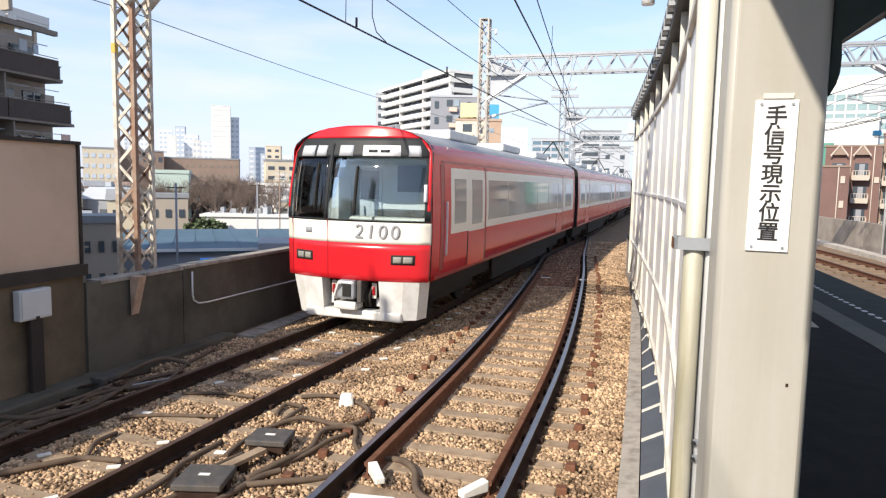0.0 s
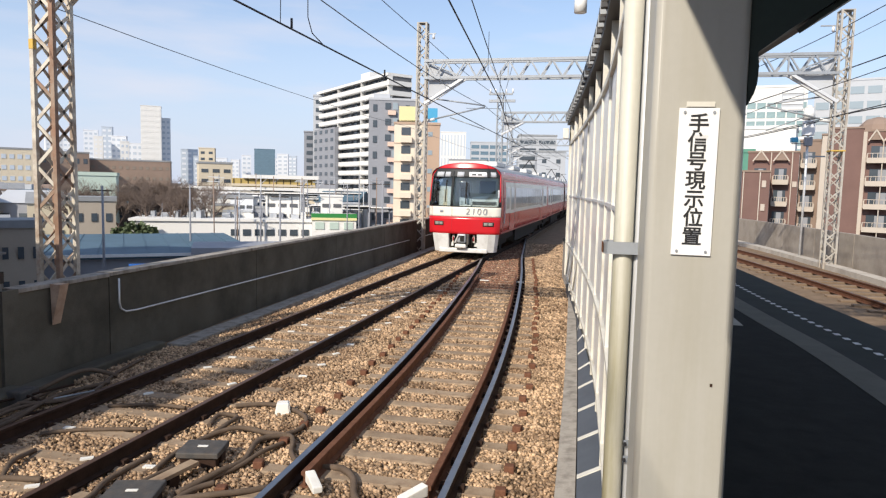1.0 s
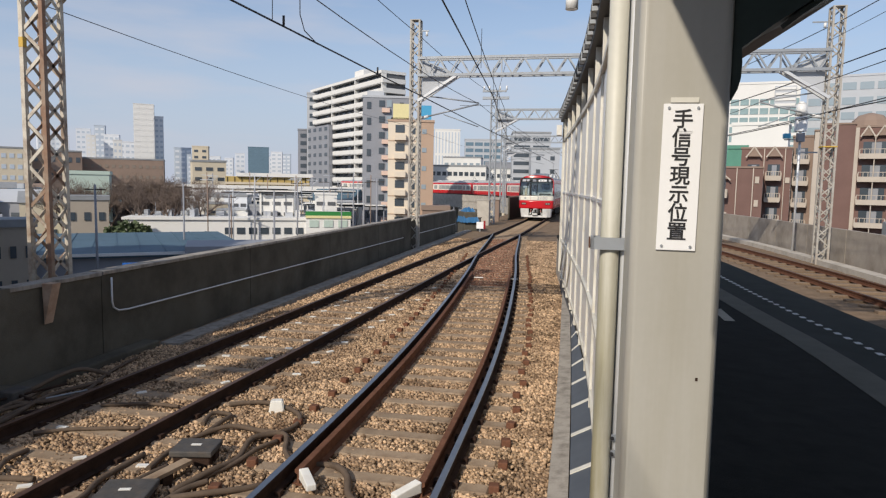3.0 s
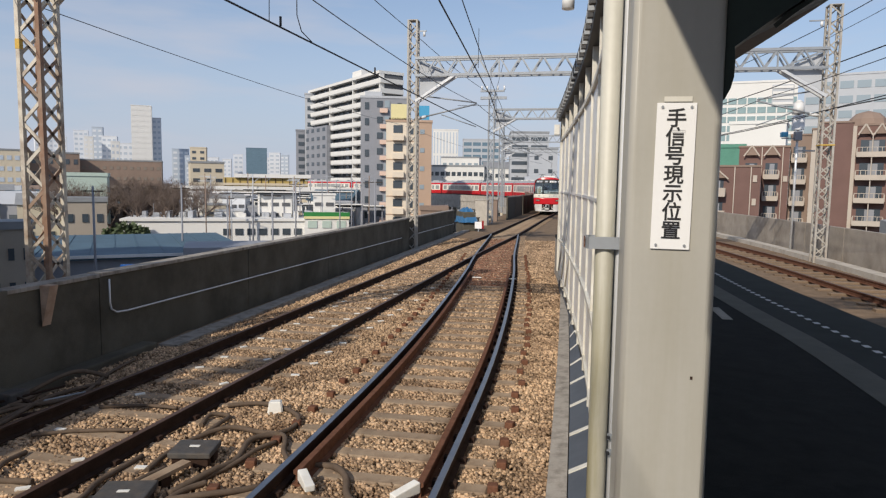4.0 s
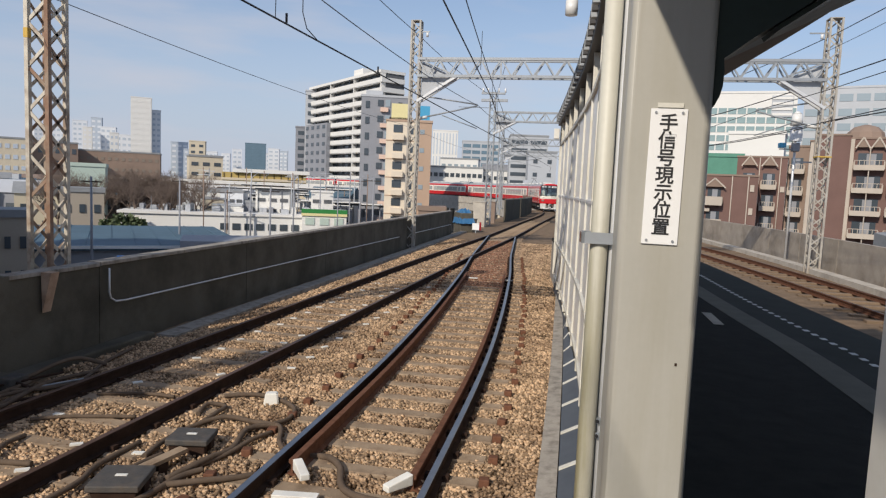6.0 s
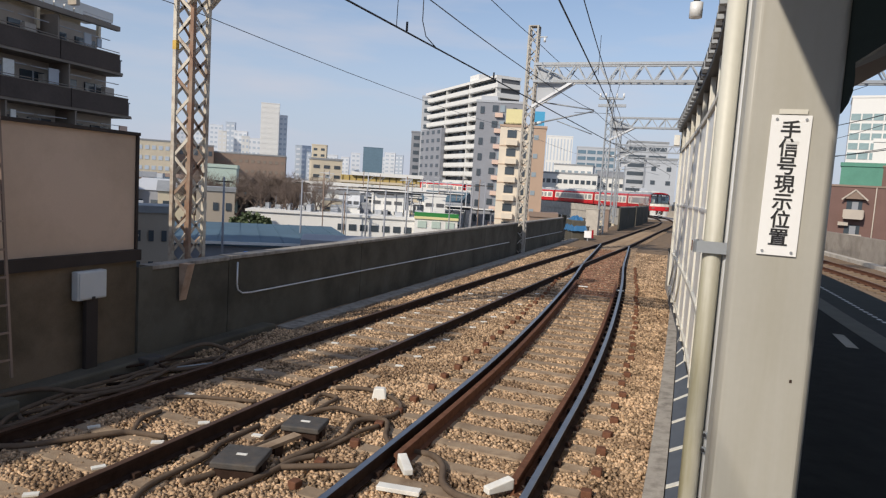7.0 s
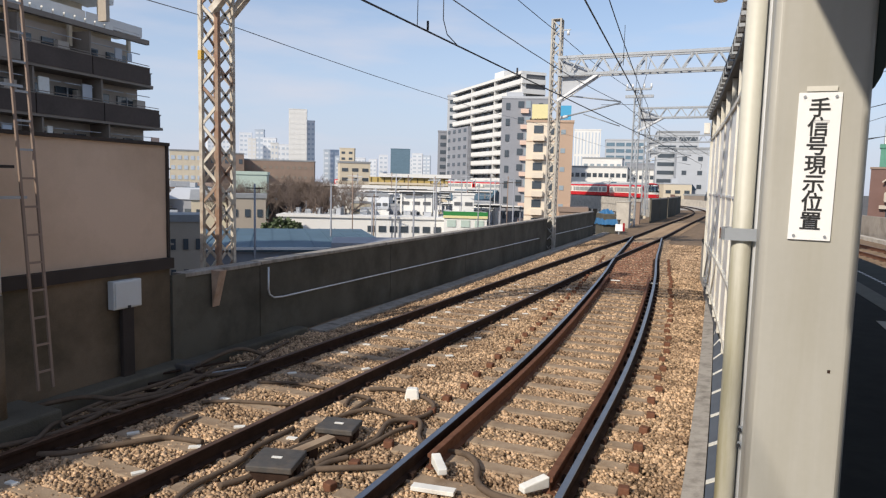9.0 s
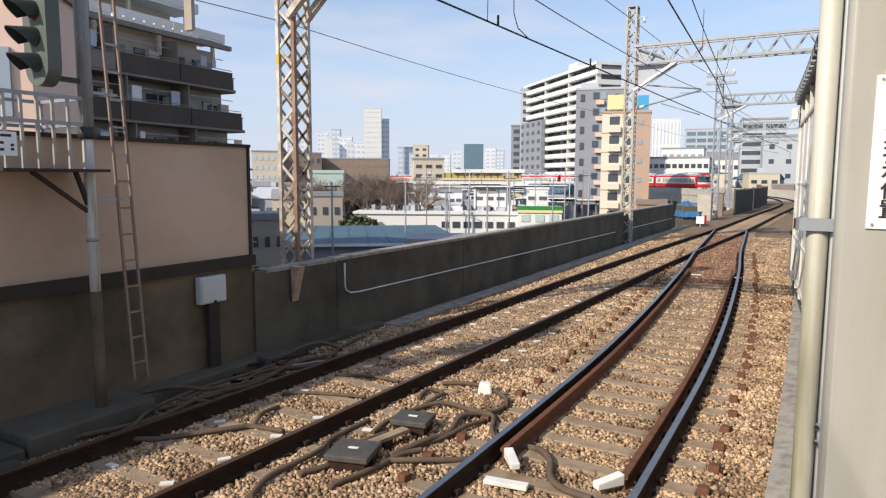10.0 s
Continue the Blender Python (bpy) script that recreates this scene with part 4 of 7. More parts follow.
def bond_box(m, w, d):
    b = thing("impedance_box", "dark grey cast box with sloping lid between the tracks", "box", "track boxes", m)
    part("body", bm_box(bmesh.new(), -w / 2 + 0.03, -d / 2 + 0.03, -0.12, w / 2 - 0.03, d / 2 - 0.03, 0.1, 0.012), M_RUST, b)
    part("lid", bm_box(bmesh.new(), -w / 2, -d / 2, 0.1, w / 2, d / 2, 0.16, 0.012), M_BLACKBOX, b, "flat dark lid")
    for x in (-w / 2, w / 2 - 0.05):
        part("lug", bm_box(bmesh.new(), x, -0.06, 0.02, x + 0.05, 0.06, 0.1, 0.006), M_RUST, b)
    part("tag", bm_box(bmesh.new(), -0.05, -0.02, 0.161, 0.05, 0.02, 0.166), M_WHITEPAINT, b, "white painted tag")


bond_box(pose(-3.46, 5.08, -0.17, 0, 0, 12), 0.42, 0.36)
bond_box(pose(-3.5, 4.06, -0.17, 0, 0, 16), 0.44, 0.44)
pl = thing("plank", "short pale wooden plank between the boxes", "plank", m=pose(-3.45, 4.53, -0.06, 0, 0, -12))
part("board", bm_box(bmesh.new(), -0.055, -0.3, -0.02, 0.055, 0.3, 0.02, 0.005), M_SLEEPER, pl)
part("support", bm_box(bmesh.new(), -0.05, -0.06, -0.14, 0.05, 0.06, -0.021), M_RUST, pl)

wb = thing("track_marker", "white painted concrete marker block on the ballast", "marker", m=pose(-3.33, 6.62, -0.2, 0, 0, 20))
bm = bm_box(bmesh.new(), -0.1, -0.08, 0.0, 0.1, 0.08, 0.17)
for vtx in bm.verts:
    if vtx.co.z > 0.1:
        vtx.co.x *= 0.72
        vtx.co.y *= 0.72
bmesh.ops.bevel(bm, geom=list(bm.edges), offset=0.012, segments=2, affect="EDGES")
part("block", bm, M_WHITEPAINT, wb)
part("base", bm_box(bmesh.new(), -0.11, -0.09, -0.04, 0.11, 0.09, -0.001), M_CONC_L, wb)

# dark point rodding and tubing beside the wall
eq = thing("rodding", "dark rusty rods and clamps in the ballast by the wall", "rodding")
for i, (a, b, r) in enumerate((((-6.6, 5.4, -0.12), (-6.05, 6.5, -0.12), 0.02), ((-6.75, 5.6, -0.08), (-6.3, 6.6, -0.06), 0.016), ((-6.45, 5.2, -0.14), (-6.0, 5.9, -0.14), 0.02),
                               ((-6.7, 6.1, -0.05), (-6.2, 6.0, -0.1), 0.02))):
    part("rod", bm_tube(bmesh.new(), [a, b], r, 8), M_RUST, eq)
part("clamp", bm_box(bmesh.new(), -6.72, 5.95, -0.2, -6.5, 6.25, 0.0, 0.02), M_BLACKBOX, eq)
part("rod_light", bm_tube(bmesh.new(), [(-6.3, 5.95, -0.1), (-5.95, 6.55, -0.1)], 0.014, 8), M_GALV, eq)


# junction box on a dark post
jb = thing("junction_box", "pale grey junction box on a dark post by the wall", "box")
part("body", bm_box(bmesh.new(), -6.97, 5.12, 0.88, -6.86, 5.56, 1.25, 0.012), M_BOXW, jb)
part("door", bm_box(bmesh.new(), -6.859, 5.14, 0.90, -6.845, 5.54, 1.23, 0.005), M_BOXW, jb)
part("latch", bm_box(bmesh.new(), -6.844, 5.32, 0.89, -6.83, 5.36, 0.92), M_INK, jb)
part("post", bm_box(bmesh.new(), -6.95, 5.27, -0.1, -6.88, 5.45, 0.879, 0.01), M_LEDGE, jb, "dark post")


# signal with its post, ladder and cage
def signal():
    s = thing("railway_signal", "black four-lens railway signal on a grey post with ladder and cage", "signal")
    bx, by = -6.55, 3.45
    part("post", bm_tube(bmesh.new(), [(bx, by, -0.1), (bx, by, 5.35)], 0.055, 20), M_POST, s)
    part("post_foot", bm_tube(bmesh.new(), [(bx, by, -0.12), (bx, by, 1.35)], 0.062, 20), M_BROWNWALL, s, "brown stained lower post")
    part("post_sleeve", bm_tube(bmesh.new(), [(bx, by, 3.05), (bx, by, 5.35)], 0.072, 20), M_SLEEVE, s, "dull grey upper post")
    part("post_collar", bm_tube(bmesh.new(), [(bx, by, 3.0), (bx, by, 3.12)], 0.088, 20), M_SIGBLACK, s, "dark collar")
    part("post_collar", bm_tube(bmesh.new(), [(bx, by, 1.9), (bx, by, 1.94)], 0.066, 20), M_GALV, s)
    part("base", bm_box(bmesh.new(), bx - 0.25, by - 0.25, -0.25, bx + 0.25, by + 0.25, 0.02, 0.03), M_CONC_D, s)
    # backboard with rounded bottom, hoods and lenses; it faces back along the line
    bm = bmesh.new()
    cx, cz, hw = bx + 0.02, 3.70, 0.2
    prof = [(cx + hw * math.cos(a), cz + hw * math.sin(a)) for a in [math.pi + math.pi * i / 14 for i in range(15)]]
    prof += [(cx + hw, 5.3), (cx - hw, 5.3)]
    fr = [bm.verts.new((x, by - 0.50, z)) for x, z in prof]
    bk = [bm.verts.new((x, by - 0.36, z)) for x, z in prof]
    bm.faces.new(fr), bm.faces.new(bk[::-1])
    for i in range(len(prof)):
        j = (i + 1) % len(prof)
        bm.faces.new((fr[i], fr[j], bk[j], bk[i]))
    part("backboard", bm, M_SIGBACK, s, "dark olive backboard with rounded foot")
    for k in range(6):
        z = 3.72 + k * 0.25
        bm = bmesh.new()
        pa, pb = [], []
        for i in range(13):
            a = radians(-20 + 220 * i / 12)
            pa.append(bm.verts.new((cx + 0.1 * math.cos(a), by - 0.50, z + 0.1 * math.sin(a))))
            pb.append(bm.verts.new((cx + 0.105 * math.cos(a), by - 0.50 - 0.27 * (0.55 + 0.45 * math.sin(a)), z + 0.105 * math.sin(a) - 0.04)))
        for i in range(12):
            bm.faces.new((pa[i], pa[i + 1], pb[i + 1], pb[i]))
        ob = part("hood", bm, M_SIGBLACK, s, "black lamp hood")
        so = ob.modifiers.new("thick", "SOLIDIFY")
        so.thickness = 0.008
        part("lens", bm_tube(bmesh.new(), [(cx, by - 0.512, z), (cx, by - 0.501, z)], 0.09, 16), M_LENS if k > 1 else M_SIGBLACK, s)
    for z in (3.6, 4.6):
        part("bracket", bm_bar(bmesh.new(), (cx, by - 0.36, z), (bx, by, z), 0.05), M_SIGBLACK, s)
    # cage: square-barred platform around the foot of the signal head
    z0, z1 = 2.68, 3.42
    x0, x1, y0, y1 = bx - 0.75, bx + 0.02, by - 1.0, by - 0.05
    part("cage_floor", bm_box(bmesh.new(), x0, y0, z0 - 0.03, x1 + 0.25, y1 + 0.12, z0), M_LEDGE, s, "dark grated cage floor")
    for x, y in ((x0, y0), (x0, y1), (x1, y0), (x1, y1), ((x0 + x1) / 2, y0), (x1, (y0 + y1) / 2), (x1, y0 + 0.16), (x1, y0 + 0.32), (x1, y1 - 0.32), (x1, y1 - 0.16), (x0, (y0 + y1) / 2)):
        part("cage_bar", bm_bar(bmesh.new(), (x, y, z0), (x, y, z1), 0.028), M_MAST, s)
    for z in (z1, (z0 + z1) / 2 + 0.1):
        for a, b in (((x0, y0), (x1, y0)), ((x0, y1), (x1, y1)), ((x0, y0), (x0, y1)), ((x1, y0), (x1, y1))):
            part("cage_rail", bm_bar(bmesh.new(), (*a, z), (*b, z), 0.035), M_GALV, s)
    part("white_plate", bm_box(bmesh.new(), x1 + 0.02, y0 - 0.02, 2.80, x1 + 0.035, y0 + 0.25, 3.03), M_SIGNWHITE, s, "white plate with dark marks")
    for dy, dz, w in ((0.07, 0.045, 0.04), (0.07, 0.11, 0.04), (0.17, 0.05, 0.03), (0.17, 0.09, 0.03), (0.08, 0.18, 0.10)):
        part("plate_bar", bm_box(bmesh.new(), x1 + 0.035, y0 + 0.02 + dy, 2.80 + dz, x1 + 0.038, y0 + 0.02 + dy + w, 2.80 + dz + 0.025), M_INK, s)
    for y in (y0 + 0.5, y1):
        part("brace", bm_bar(bmesh.new(), (bx, by, 2.2), (bx, y - 0.1, z0 - 0.03), 0.04), M_LEDGE, s)
    # ladder
    la, lb = (-6.50, 3.92), 0.085
    for k in (-lb, lb):
        part("ladder_rail", bm_bar(bmesh.new(), (la[0], la[1] + k, 0.25), (la[0] - 0.12, la[1] + k - 0.18, 5.6), 0.026), M_BROWNB, s)
    for i in range(17):
        z = 0.45 + i * 0.30
        u = (z - 0.25) / 5.35
        x, y = la[0] - 0.12 * u, la[1] - 0.18 * u
        part("rung", bm_bar(bmesh.new(), (x, y - lb, z), (x, y + lb, z), 0.022), M_GALV if z > 2.6 else M_BROWNB, s)
    for z in (2.35, 3.5):
        part("stay", bm_bar(bmesh.new(), (bx, by, z), (la[0] - 0.06, la[1] - 0.1, z), 0.03), M_GALV, s)


signal()


# ---- lattice masts, gantries ----
def lattice(name, label, x, y, z0, z1, w, step, material, legs=0.07, brace=0.035, bands=(), split=False, rust=None):
    """A square lattice tower of angle legs and crossed braces."""
    t = thing(name, label, "mast", m=pose(x, y, 0))
    h = w / 2
    for sx in (-h, h):
        for sy in (-h, h):
            bm = bmesh.new()
            bm_bar(bm, (sx, sy, z0), (sx, sy, z1), legs)
            part("leg", bm, rust if rust and sx * sy < 0 else material, t)
    n = int((z1 - z0) / step)
    st = (z1 - z0) / n
    faces = [((-h, -h), (h, -h)), ((h, -h), (h, h)), ((h, h), (-h, h)), ((-h, h), (-h, -h))]
    for fi, (a, b) in enumerate(faces):
        bm = bmesh.new()
        for i in range(n):
            za, zb = z0 + i * st, z0 + (i + 1) * st
            p, q = (a, b) if i % 2 else (b, a)
            pairs = [(p, q)] + ([(q, p)] if fi in (1, 3) else [])
            for u, v in pairs:
                if split:
                    one = bmesh.new()
                    bm_bar(one, (*u, za), (*v, zb), brace, 0.012, up=(v[1] - u[1], u[0] - v[0], 0))
                    part("lacing_bar", one, rust if rust and (i * 7 + fi * 3) % 5 < 1 else material, t)
                else:
                    bm_bar(bm, (*u, za), (*v, zb), brace, 0.012, up=(v[1] - u[1], u[0] - v[0], 0))
        if split:
            bm.free()
        else:
            part("lacing", bm, material, t)
    for z in bands:
        part("band", bm_box(bmesh.new(), -h - 0.05, -h - 0.05, z, h + 0.05, h + 0.05, z + 0.05), M_YELLOW, t, "yellow band")
    part("cap", bm_box(bmesh.new(), -h - 0.04, -h - 0.04, z1, h + 0.04, h + 0.04, z1 + 0.03), material, t)
    return t


def gantry(name, label, y, xa, xb, zb, zt, knee, material, panels=None):
    g = thing(name, label, "gantry")
    for yy in (y - 0.22, y + 0.22):
        for z in (zb, zt):
            part("chord", bm_bar(bmesh.new(), (xa, yy, z), (xb, yy, z), 0.11, 0.11), material, g)
    n = panels or 2 * int((xb - xa) / 0.9)
    st = (xb - xa) / n
    for yy in (y - 0.22, y + 0.22):
        for i in range(n):
            x = xa + i * st
            p, q = ((x, yy, zb), (x + st, yy, zt)) if i % 2 else ((x, yy, zt), (x + st, yy, zb))
            part("web", bm_bar(bmesh.new(), p, q, 0.06), material, g)
    for i in range(0, n + 1, 8):
        x = xa + i * st
        part("upright", bm_bar(bmesh.new(), (x, y - 0.2, zb), (x, y - 0.2, zt), 0.06), material, g)
    for sgn, x in ((1, xa), (-1, xb)):
        for yy in (y - 0.2, y + 0.2):
            part("knee", bm_bar(bmesh.new(), (x, yy, knee), (x + sgn * 1.75, yy, zb), 0.11), M_GALV_W if y > 20 else material, g)
            part("tie", bm_bar(bmesh.new(), (x, yy, zt), (x + sgn * 1.75, yy, zb), 0.05), material, g)
        bm = bmesh.new()
        tri = ((x + sgn * 0.15, knee + 0.25), (x + sgn * 1.65, zb - 0.02), (x + sgn * 0.15, zt - 0.12))
        va, vb = [bm.verts.new((p, y - 0.02, q)) for p, q in tri], [bm.verts.new((p, y + 0.02, q)) for p, q in tri]
        bm.faces.new(va), bm.faces.new(vb[::-1])
        for i in range(3):
            bm.faces.new((va[i], va[(i + 1) % 3], vb[(i + 1) % 3], vb[i]))
        part("gusset", bm, M_LGREYB if y > 20 else material, g, "grey gusset plate")
    return g


tower = lattice("lattice_tower", "cream lattice steel tower with rust streaks behind the wall", -7.52, 7.74, 0.6, 9.5, 0.34, 0.31, M_TOWER, 0.064, 0.048, (), True, M_RUSTLEG)
part("yellow_patch", bm_box(bmesh.new(), -0.206, -0.206, 4.5, -0.134, -0.134, 4.64), M_YELLOW, tower, "worn yellow paint patch")
lattice("lattice_mast", "tan painted lattice steel mast in the wall recess", -7.0, 28.0, -0.3, 9.75, 0.38, 0.4, M_MAST, 0.075, 0.05, (), True)
lattice("lattice_mast", "pale lattice steel mast by the far parapet", 9.75, 28.0, -0.3, 9.75, 0.42, 0.4, M_MAST, 0.075, 0.05, (4.4,), True)
lattice("lattice_mast", "grey lattice steel mast further down the line", -6.35, 50.0, -0.3, 9.9, 0.42, 0.5, M_GALV, 0.07, 0.05, ())
lattice("lattice_mast", "grey lattice steel mast further down the line", 5.6, 50.0, -0.3, 9.9, 0.42, 0.5, M_GALV, 0.07, 0.05, ())
gantry("gantry", "grey truss gantry over the tracks", 28.0, -6.85, 9.6, 7.4, 8.13, 6.3, M_GALV)
gantry("gantry", "grey truss gantry over the tracks in the distance", 50.0, -6.2, 5.4, 7.75, 8.45, 6.8, M_GALV)
g0 = gantry("gantry", "cream truss gantry over the near tracks", 7.72, -7.4, 10.6, 6.75, 7.45, 5.22, M_TOWER)
for y, xl, xr in ((74.0, -8.3, 4.0), (96.0, -10.5, 2.0)):
    lattice("lattice_mast", "grey lattice steel mast far down the line", xl, y, -0.3, 9.6, 0.45, 0.7, M_GALV, 0.09, 0.07, ())
    lattice("lattice_mast", "grey lattice steel mast far down the line", xr, y, -0.3, 9.6, 0.45, 0.7, M_GALV, 0.09, 0.07, ())
    gantry("gantry", "grey truss gantry far down the line", y, xl, xr, 7.6, 8.3, 6.6, M_GALV)

# cross arm with insulators on the second mast
arm = thing("cross_arm", "grey cross arm with insulators on the mast head", "bracket")
part("beam", bm_box(bmesh.new(), -7.2, 49.7, 9.2, -5.2, 49.9, 9.4), M_GALV, arm)
part("beam", bm_box(bmesh.new(), -7.2, 49.7, 9.75, -5.4, 49.9, 9.88), M_GALV, arm)
for x in (-7.1, -6.7, -5.9, -5.4):
    part("insulator", bm_tube(bmesh.new(), [(x, 49.8, 9.88), (x, 49.8, 10.2)], 0.07, 8), M_INSUL, arm)
for x, y, z in ((-6.5, 27.9, 9.2), (9.3, 27.9, 9.1)):
    br = thing("insulator_bracket", "small bracket with white insulator on the mast", "bracket", "insulator brackets")
    part("arm", bm_bar(bmesh.new(), (x - 0.45, y, z + 0.1), (x + 0.1, y, z + 0.1), 0.05), M_GALV, br)
    part("insulator", bm_tube(bmesh.new(), [(x, y, z - 0.12), (x, y, z + 0.06)], 0.055, 10), M_INSUL, br)


def cantilever(x0, x1, y, sgn):
    c = thing("cantilever_arm", "grey cantilever tube arm holding the overhead wire", "arm", "cantilever arms")
    part("tube", bm_tube(bmesh.new(), [(x0, y, 5.6), (x1, y, 6.2)], 0.035, 8), M_GALV, c)
    part("tube", bm_tube(bmesh.new(), [(x0, y, 6.6), (x1, y, 6.25)], 0.03, 8), M_GALV, c)
    part("steady_arm", bm_tube(bmesh.new(), [(x0 + 0.4 * (x1 - x0), y, 5.75), (x1, y, 5.22)], 0.022, 8), M_GALV, c)
    part("insulator", bm_tube(bmesh.new(), [(x0, y, 5.6), (x0 + sgn * 0.35, y, 5.67)], 0.07, 10), M_INSUL, c)


cantilever(-6.8, -4.2, 28.2, 1)
cantilever(-6.1, -3.6, 50.2, 1)
cantilever(-8.0, -3.7, 74.2, 1)
cantilever(9.5, 7.2, 28.2, -1)


# ---- overhead wires ----
def wire(label, pts, r=0.012, sag=0.0, material=None, n=8):
    fine = []
    for (a, b) in zip(pts, pts[1:]):
        a, b = Vector(a), Vector(b)
        for k in range(n):
            u = k / n
            fine.append(a.lerp(b, u) - Vector((0, 0, sag * 4 * u * (1 - u))))
    fine.append(Vector(pts[-1]))
    ob = part("wire", bm_tube(bmesh.new(), fine, r, 6), material or M_WIRE)
    return tagged(ob, label, "wire", "overhead wires")


def along(knots, z, ys):
    return [(spline(knots, y), y, z) for y in ys]


YS = [-13, 7.7, 28, 50, 74, 92]
wire("dark contact wire over the running line", along(LEFT, 5.27, YS), 0.016, 0.0)
wire("dark messenger wire over the running line", along(LEFT, 6.18, YS), 0.011, 0.2, M_WIRE_L)
wire("dark contact wire over the diverging track", along(RIGHT, 5.15, [-13, 7.7, 18, 28, 36]), 0.014, 0.0)
wire("dark messenger wire over the diverging track", along(RIGHT, 6.05, [-13, 7.7, 28, 36]), 0.011, 0.12)
wire("dark contact wire over the far track", along(FAR, 5.2, [2, 15, 28, 50, 74]), 0.014, 0.0)
wire("dark messenger wire over the far track", along(FAR, 6.3, [2, 28, 50, 74]), 0.012, 0.25)
wire("thick dark feeder wire on the mast heads", [(-7.1, -13, 9.4), (-7.1, 7.7, 9.4), (-7.0, 28, 9.25), (-6.4, 50, 9.6), (-8.3, 74, 9.4)], 0.014, 0.18)
wire("thin grey wire along the wall side", [(-8.3, -13, 5.3), (-7.7, 7.74, 5.2), (-8.1, 30, 5.5), (-8.2, 60, 5.8)], 0.007, 0.15, M_WIRE_L)
wire("dark feeder wire on the far masts", [(9.9, -4, 9.2), (9.8, 28, 9.2), (5.6, 50, 9.4)], 0.016, 0.3)
wire("thick dark feeder wire on the far side", [(11.6, -4, 7.9), (10.0, 28, 7.6), (5.8, 50, 7.7)], 0.022, 0.3)
wire("thick dark feeder wire on the far side", [(11.9, -4, 6.0), (10.2, 28, 5.9), (5.9, 50, 6.0)], 0.022, 0.3)
wire("thin grey wire on the far side", [(9.4, -4, 8.6), (9.5, 28, 8.5)], 0.010, 0.3, M_WIRE_L)
wire("thin grey wire crossing to the mast", [(-6.3, 50, 9.0), (-3.0, 28, 8.1)], 0.012, 0.1, M_WIRE_L)
wire("grey stay wire between the masts", [(-6.3, 50, 8.2), (-1.5, 74, 6.0)], 0.016, 0.1, M_WIRE_L)
wire("grey stay wire between the masts", [(-9, 50.1, 8.8), (-6.3, 50, 8.75)], 0.02, 0.0, M_WIRE_L)
for y in (9.6, 33, 39, 45):
    x = spline(LEFT, y)
    zt = 6.18 - 0.2 * 4 * ((y - 7.7) / 20.3 if y < 28 else (y - 28) / 22) * (1 - ((y - 7.7) / 20.3 if y < 28 else (y - 28) / 22))
    dr = part("dropper", bm_tube(bmesh.new(), [(x, y, 5.27), (x + 0.01, y, zt)], 0.007, 5), M_WIRE)
    tagged(dr, "thin dropper between messenger and contact wire", "wire", "droppers")
for y in (3.0, 13.5, 18.0, 23.0, 32.0):
    x = spline(RIGHT, y)
    u = (y + 13) / 20.7 if y < 7.7 else (y - 7.7) / 20.3 if y < 28 else (y - 28) / 8
    zt = 6.05 - 0.12 * 4 * u * (1 - u)
    dr = part("dropper", bm_tube(bmesh.new(), [(x, y, 5.14), (x, y, zt + 0.01)], 0.006, 5), M_WIRE)
    tagged(dr, "thin dropper between messenger and contact wire", "wire", "droppers")
dr = part("jumper", bm_tube(bmesh.new(), [(-4.75, 11.25, 5.28), (-4.80, 10.87, 5.4), (-4.82, 10.72, 5.65), (-4.80, 10.67, 6.1)], 0.01, 6), M_WIRE)
tagged(dr, "curved jumper wire between messenger and contact wire", "wire", "droppers")
for x, y, z in ((-4.80, 10.0, 5.29), (-4.66, 14.9, 5.29)):
    ins = part("weight", bm_tube(bmesh.new(), [(x, y, z), (x, y, z + 0.16)], 0.022, 8), M_WIRE)
    tagged(ins, "short dark insulator above the contact wire", "insulator", "wire insulators")
# suspended white insulator by the eave
ins = thing("hanging_insulator", "white insulator hanging from a bracket by the eave", "insulator")
part("body", bm_tube(bmesh.new(), [(0.08, 6.0, 4.36), (0.08, 6.0, 4.5)], 0.06, 14), M_INSUL, ins)
part("cap", bm_tube(bmesh.new(), [(0.08, 6.0, 4.5), (0.08, 6.0, 4.55)], 0.03, 10), M_BLACKT, ins)
part("arm", bm_bar(bmesh.new(), (0.46, 6.0, 4.56), (-0.05, 6.0, 4.56), 0.03), M_GALV, ins)


# far-side post with a small speaker head
sp = thing("speaker_post", "slim pale post with white and blue boxes by the far parapet", "post")
part("post", bm_tube(bmesh.new(), [(9.75, 31.5, -0.2), (9.75, 31.5, 6.3)], 0.05, 12), M_GALV_W, sp)
part("head", bm_tube(bmesh.new(), [(9.7, 31.4, 6.0), (9.7, 31.4, 6.5)], 0.26, 14, 0.2), M_INSUL, sp, "white round housing")
part("cap", bm_tube(bmesh.new(), [(9.7, 31.4, 6.501), (9.7, 31.4, 6.62)], 0.2, 14, 0.06), M_INSUL, sp)
part("control_box", bm_box(bmesh.new(), 9.5, 31.25, 5.3, 9.95, 31.6, 5.95, 0.03), M_HAZE1, sp, "pale control box")
part("lower_box", bm_box(bmesh.new(), 9.6, 31.3, 4.85, 9.9, 31.6, 5.25, 0.03), M_GREYB, sp)
part("blue_box", bm_box(bmesh.new(), 9.05, 31.3, 5.0, 9.32, 31.6, 5.22, 0.03), M_BLUESIGN, sp, "blue box")
part("arm", bm_bar(bmesh.new(), (9.1, 31.5, 4.95), (9.75, 31.5, 4.95), 0.05), M_GALV, sp)
part("arm", bm_bar(bmesh.new(), (9.75, 31.5, 4.4), (10.5, 31.5, 4.4), 0.06), M_GALV, sp)


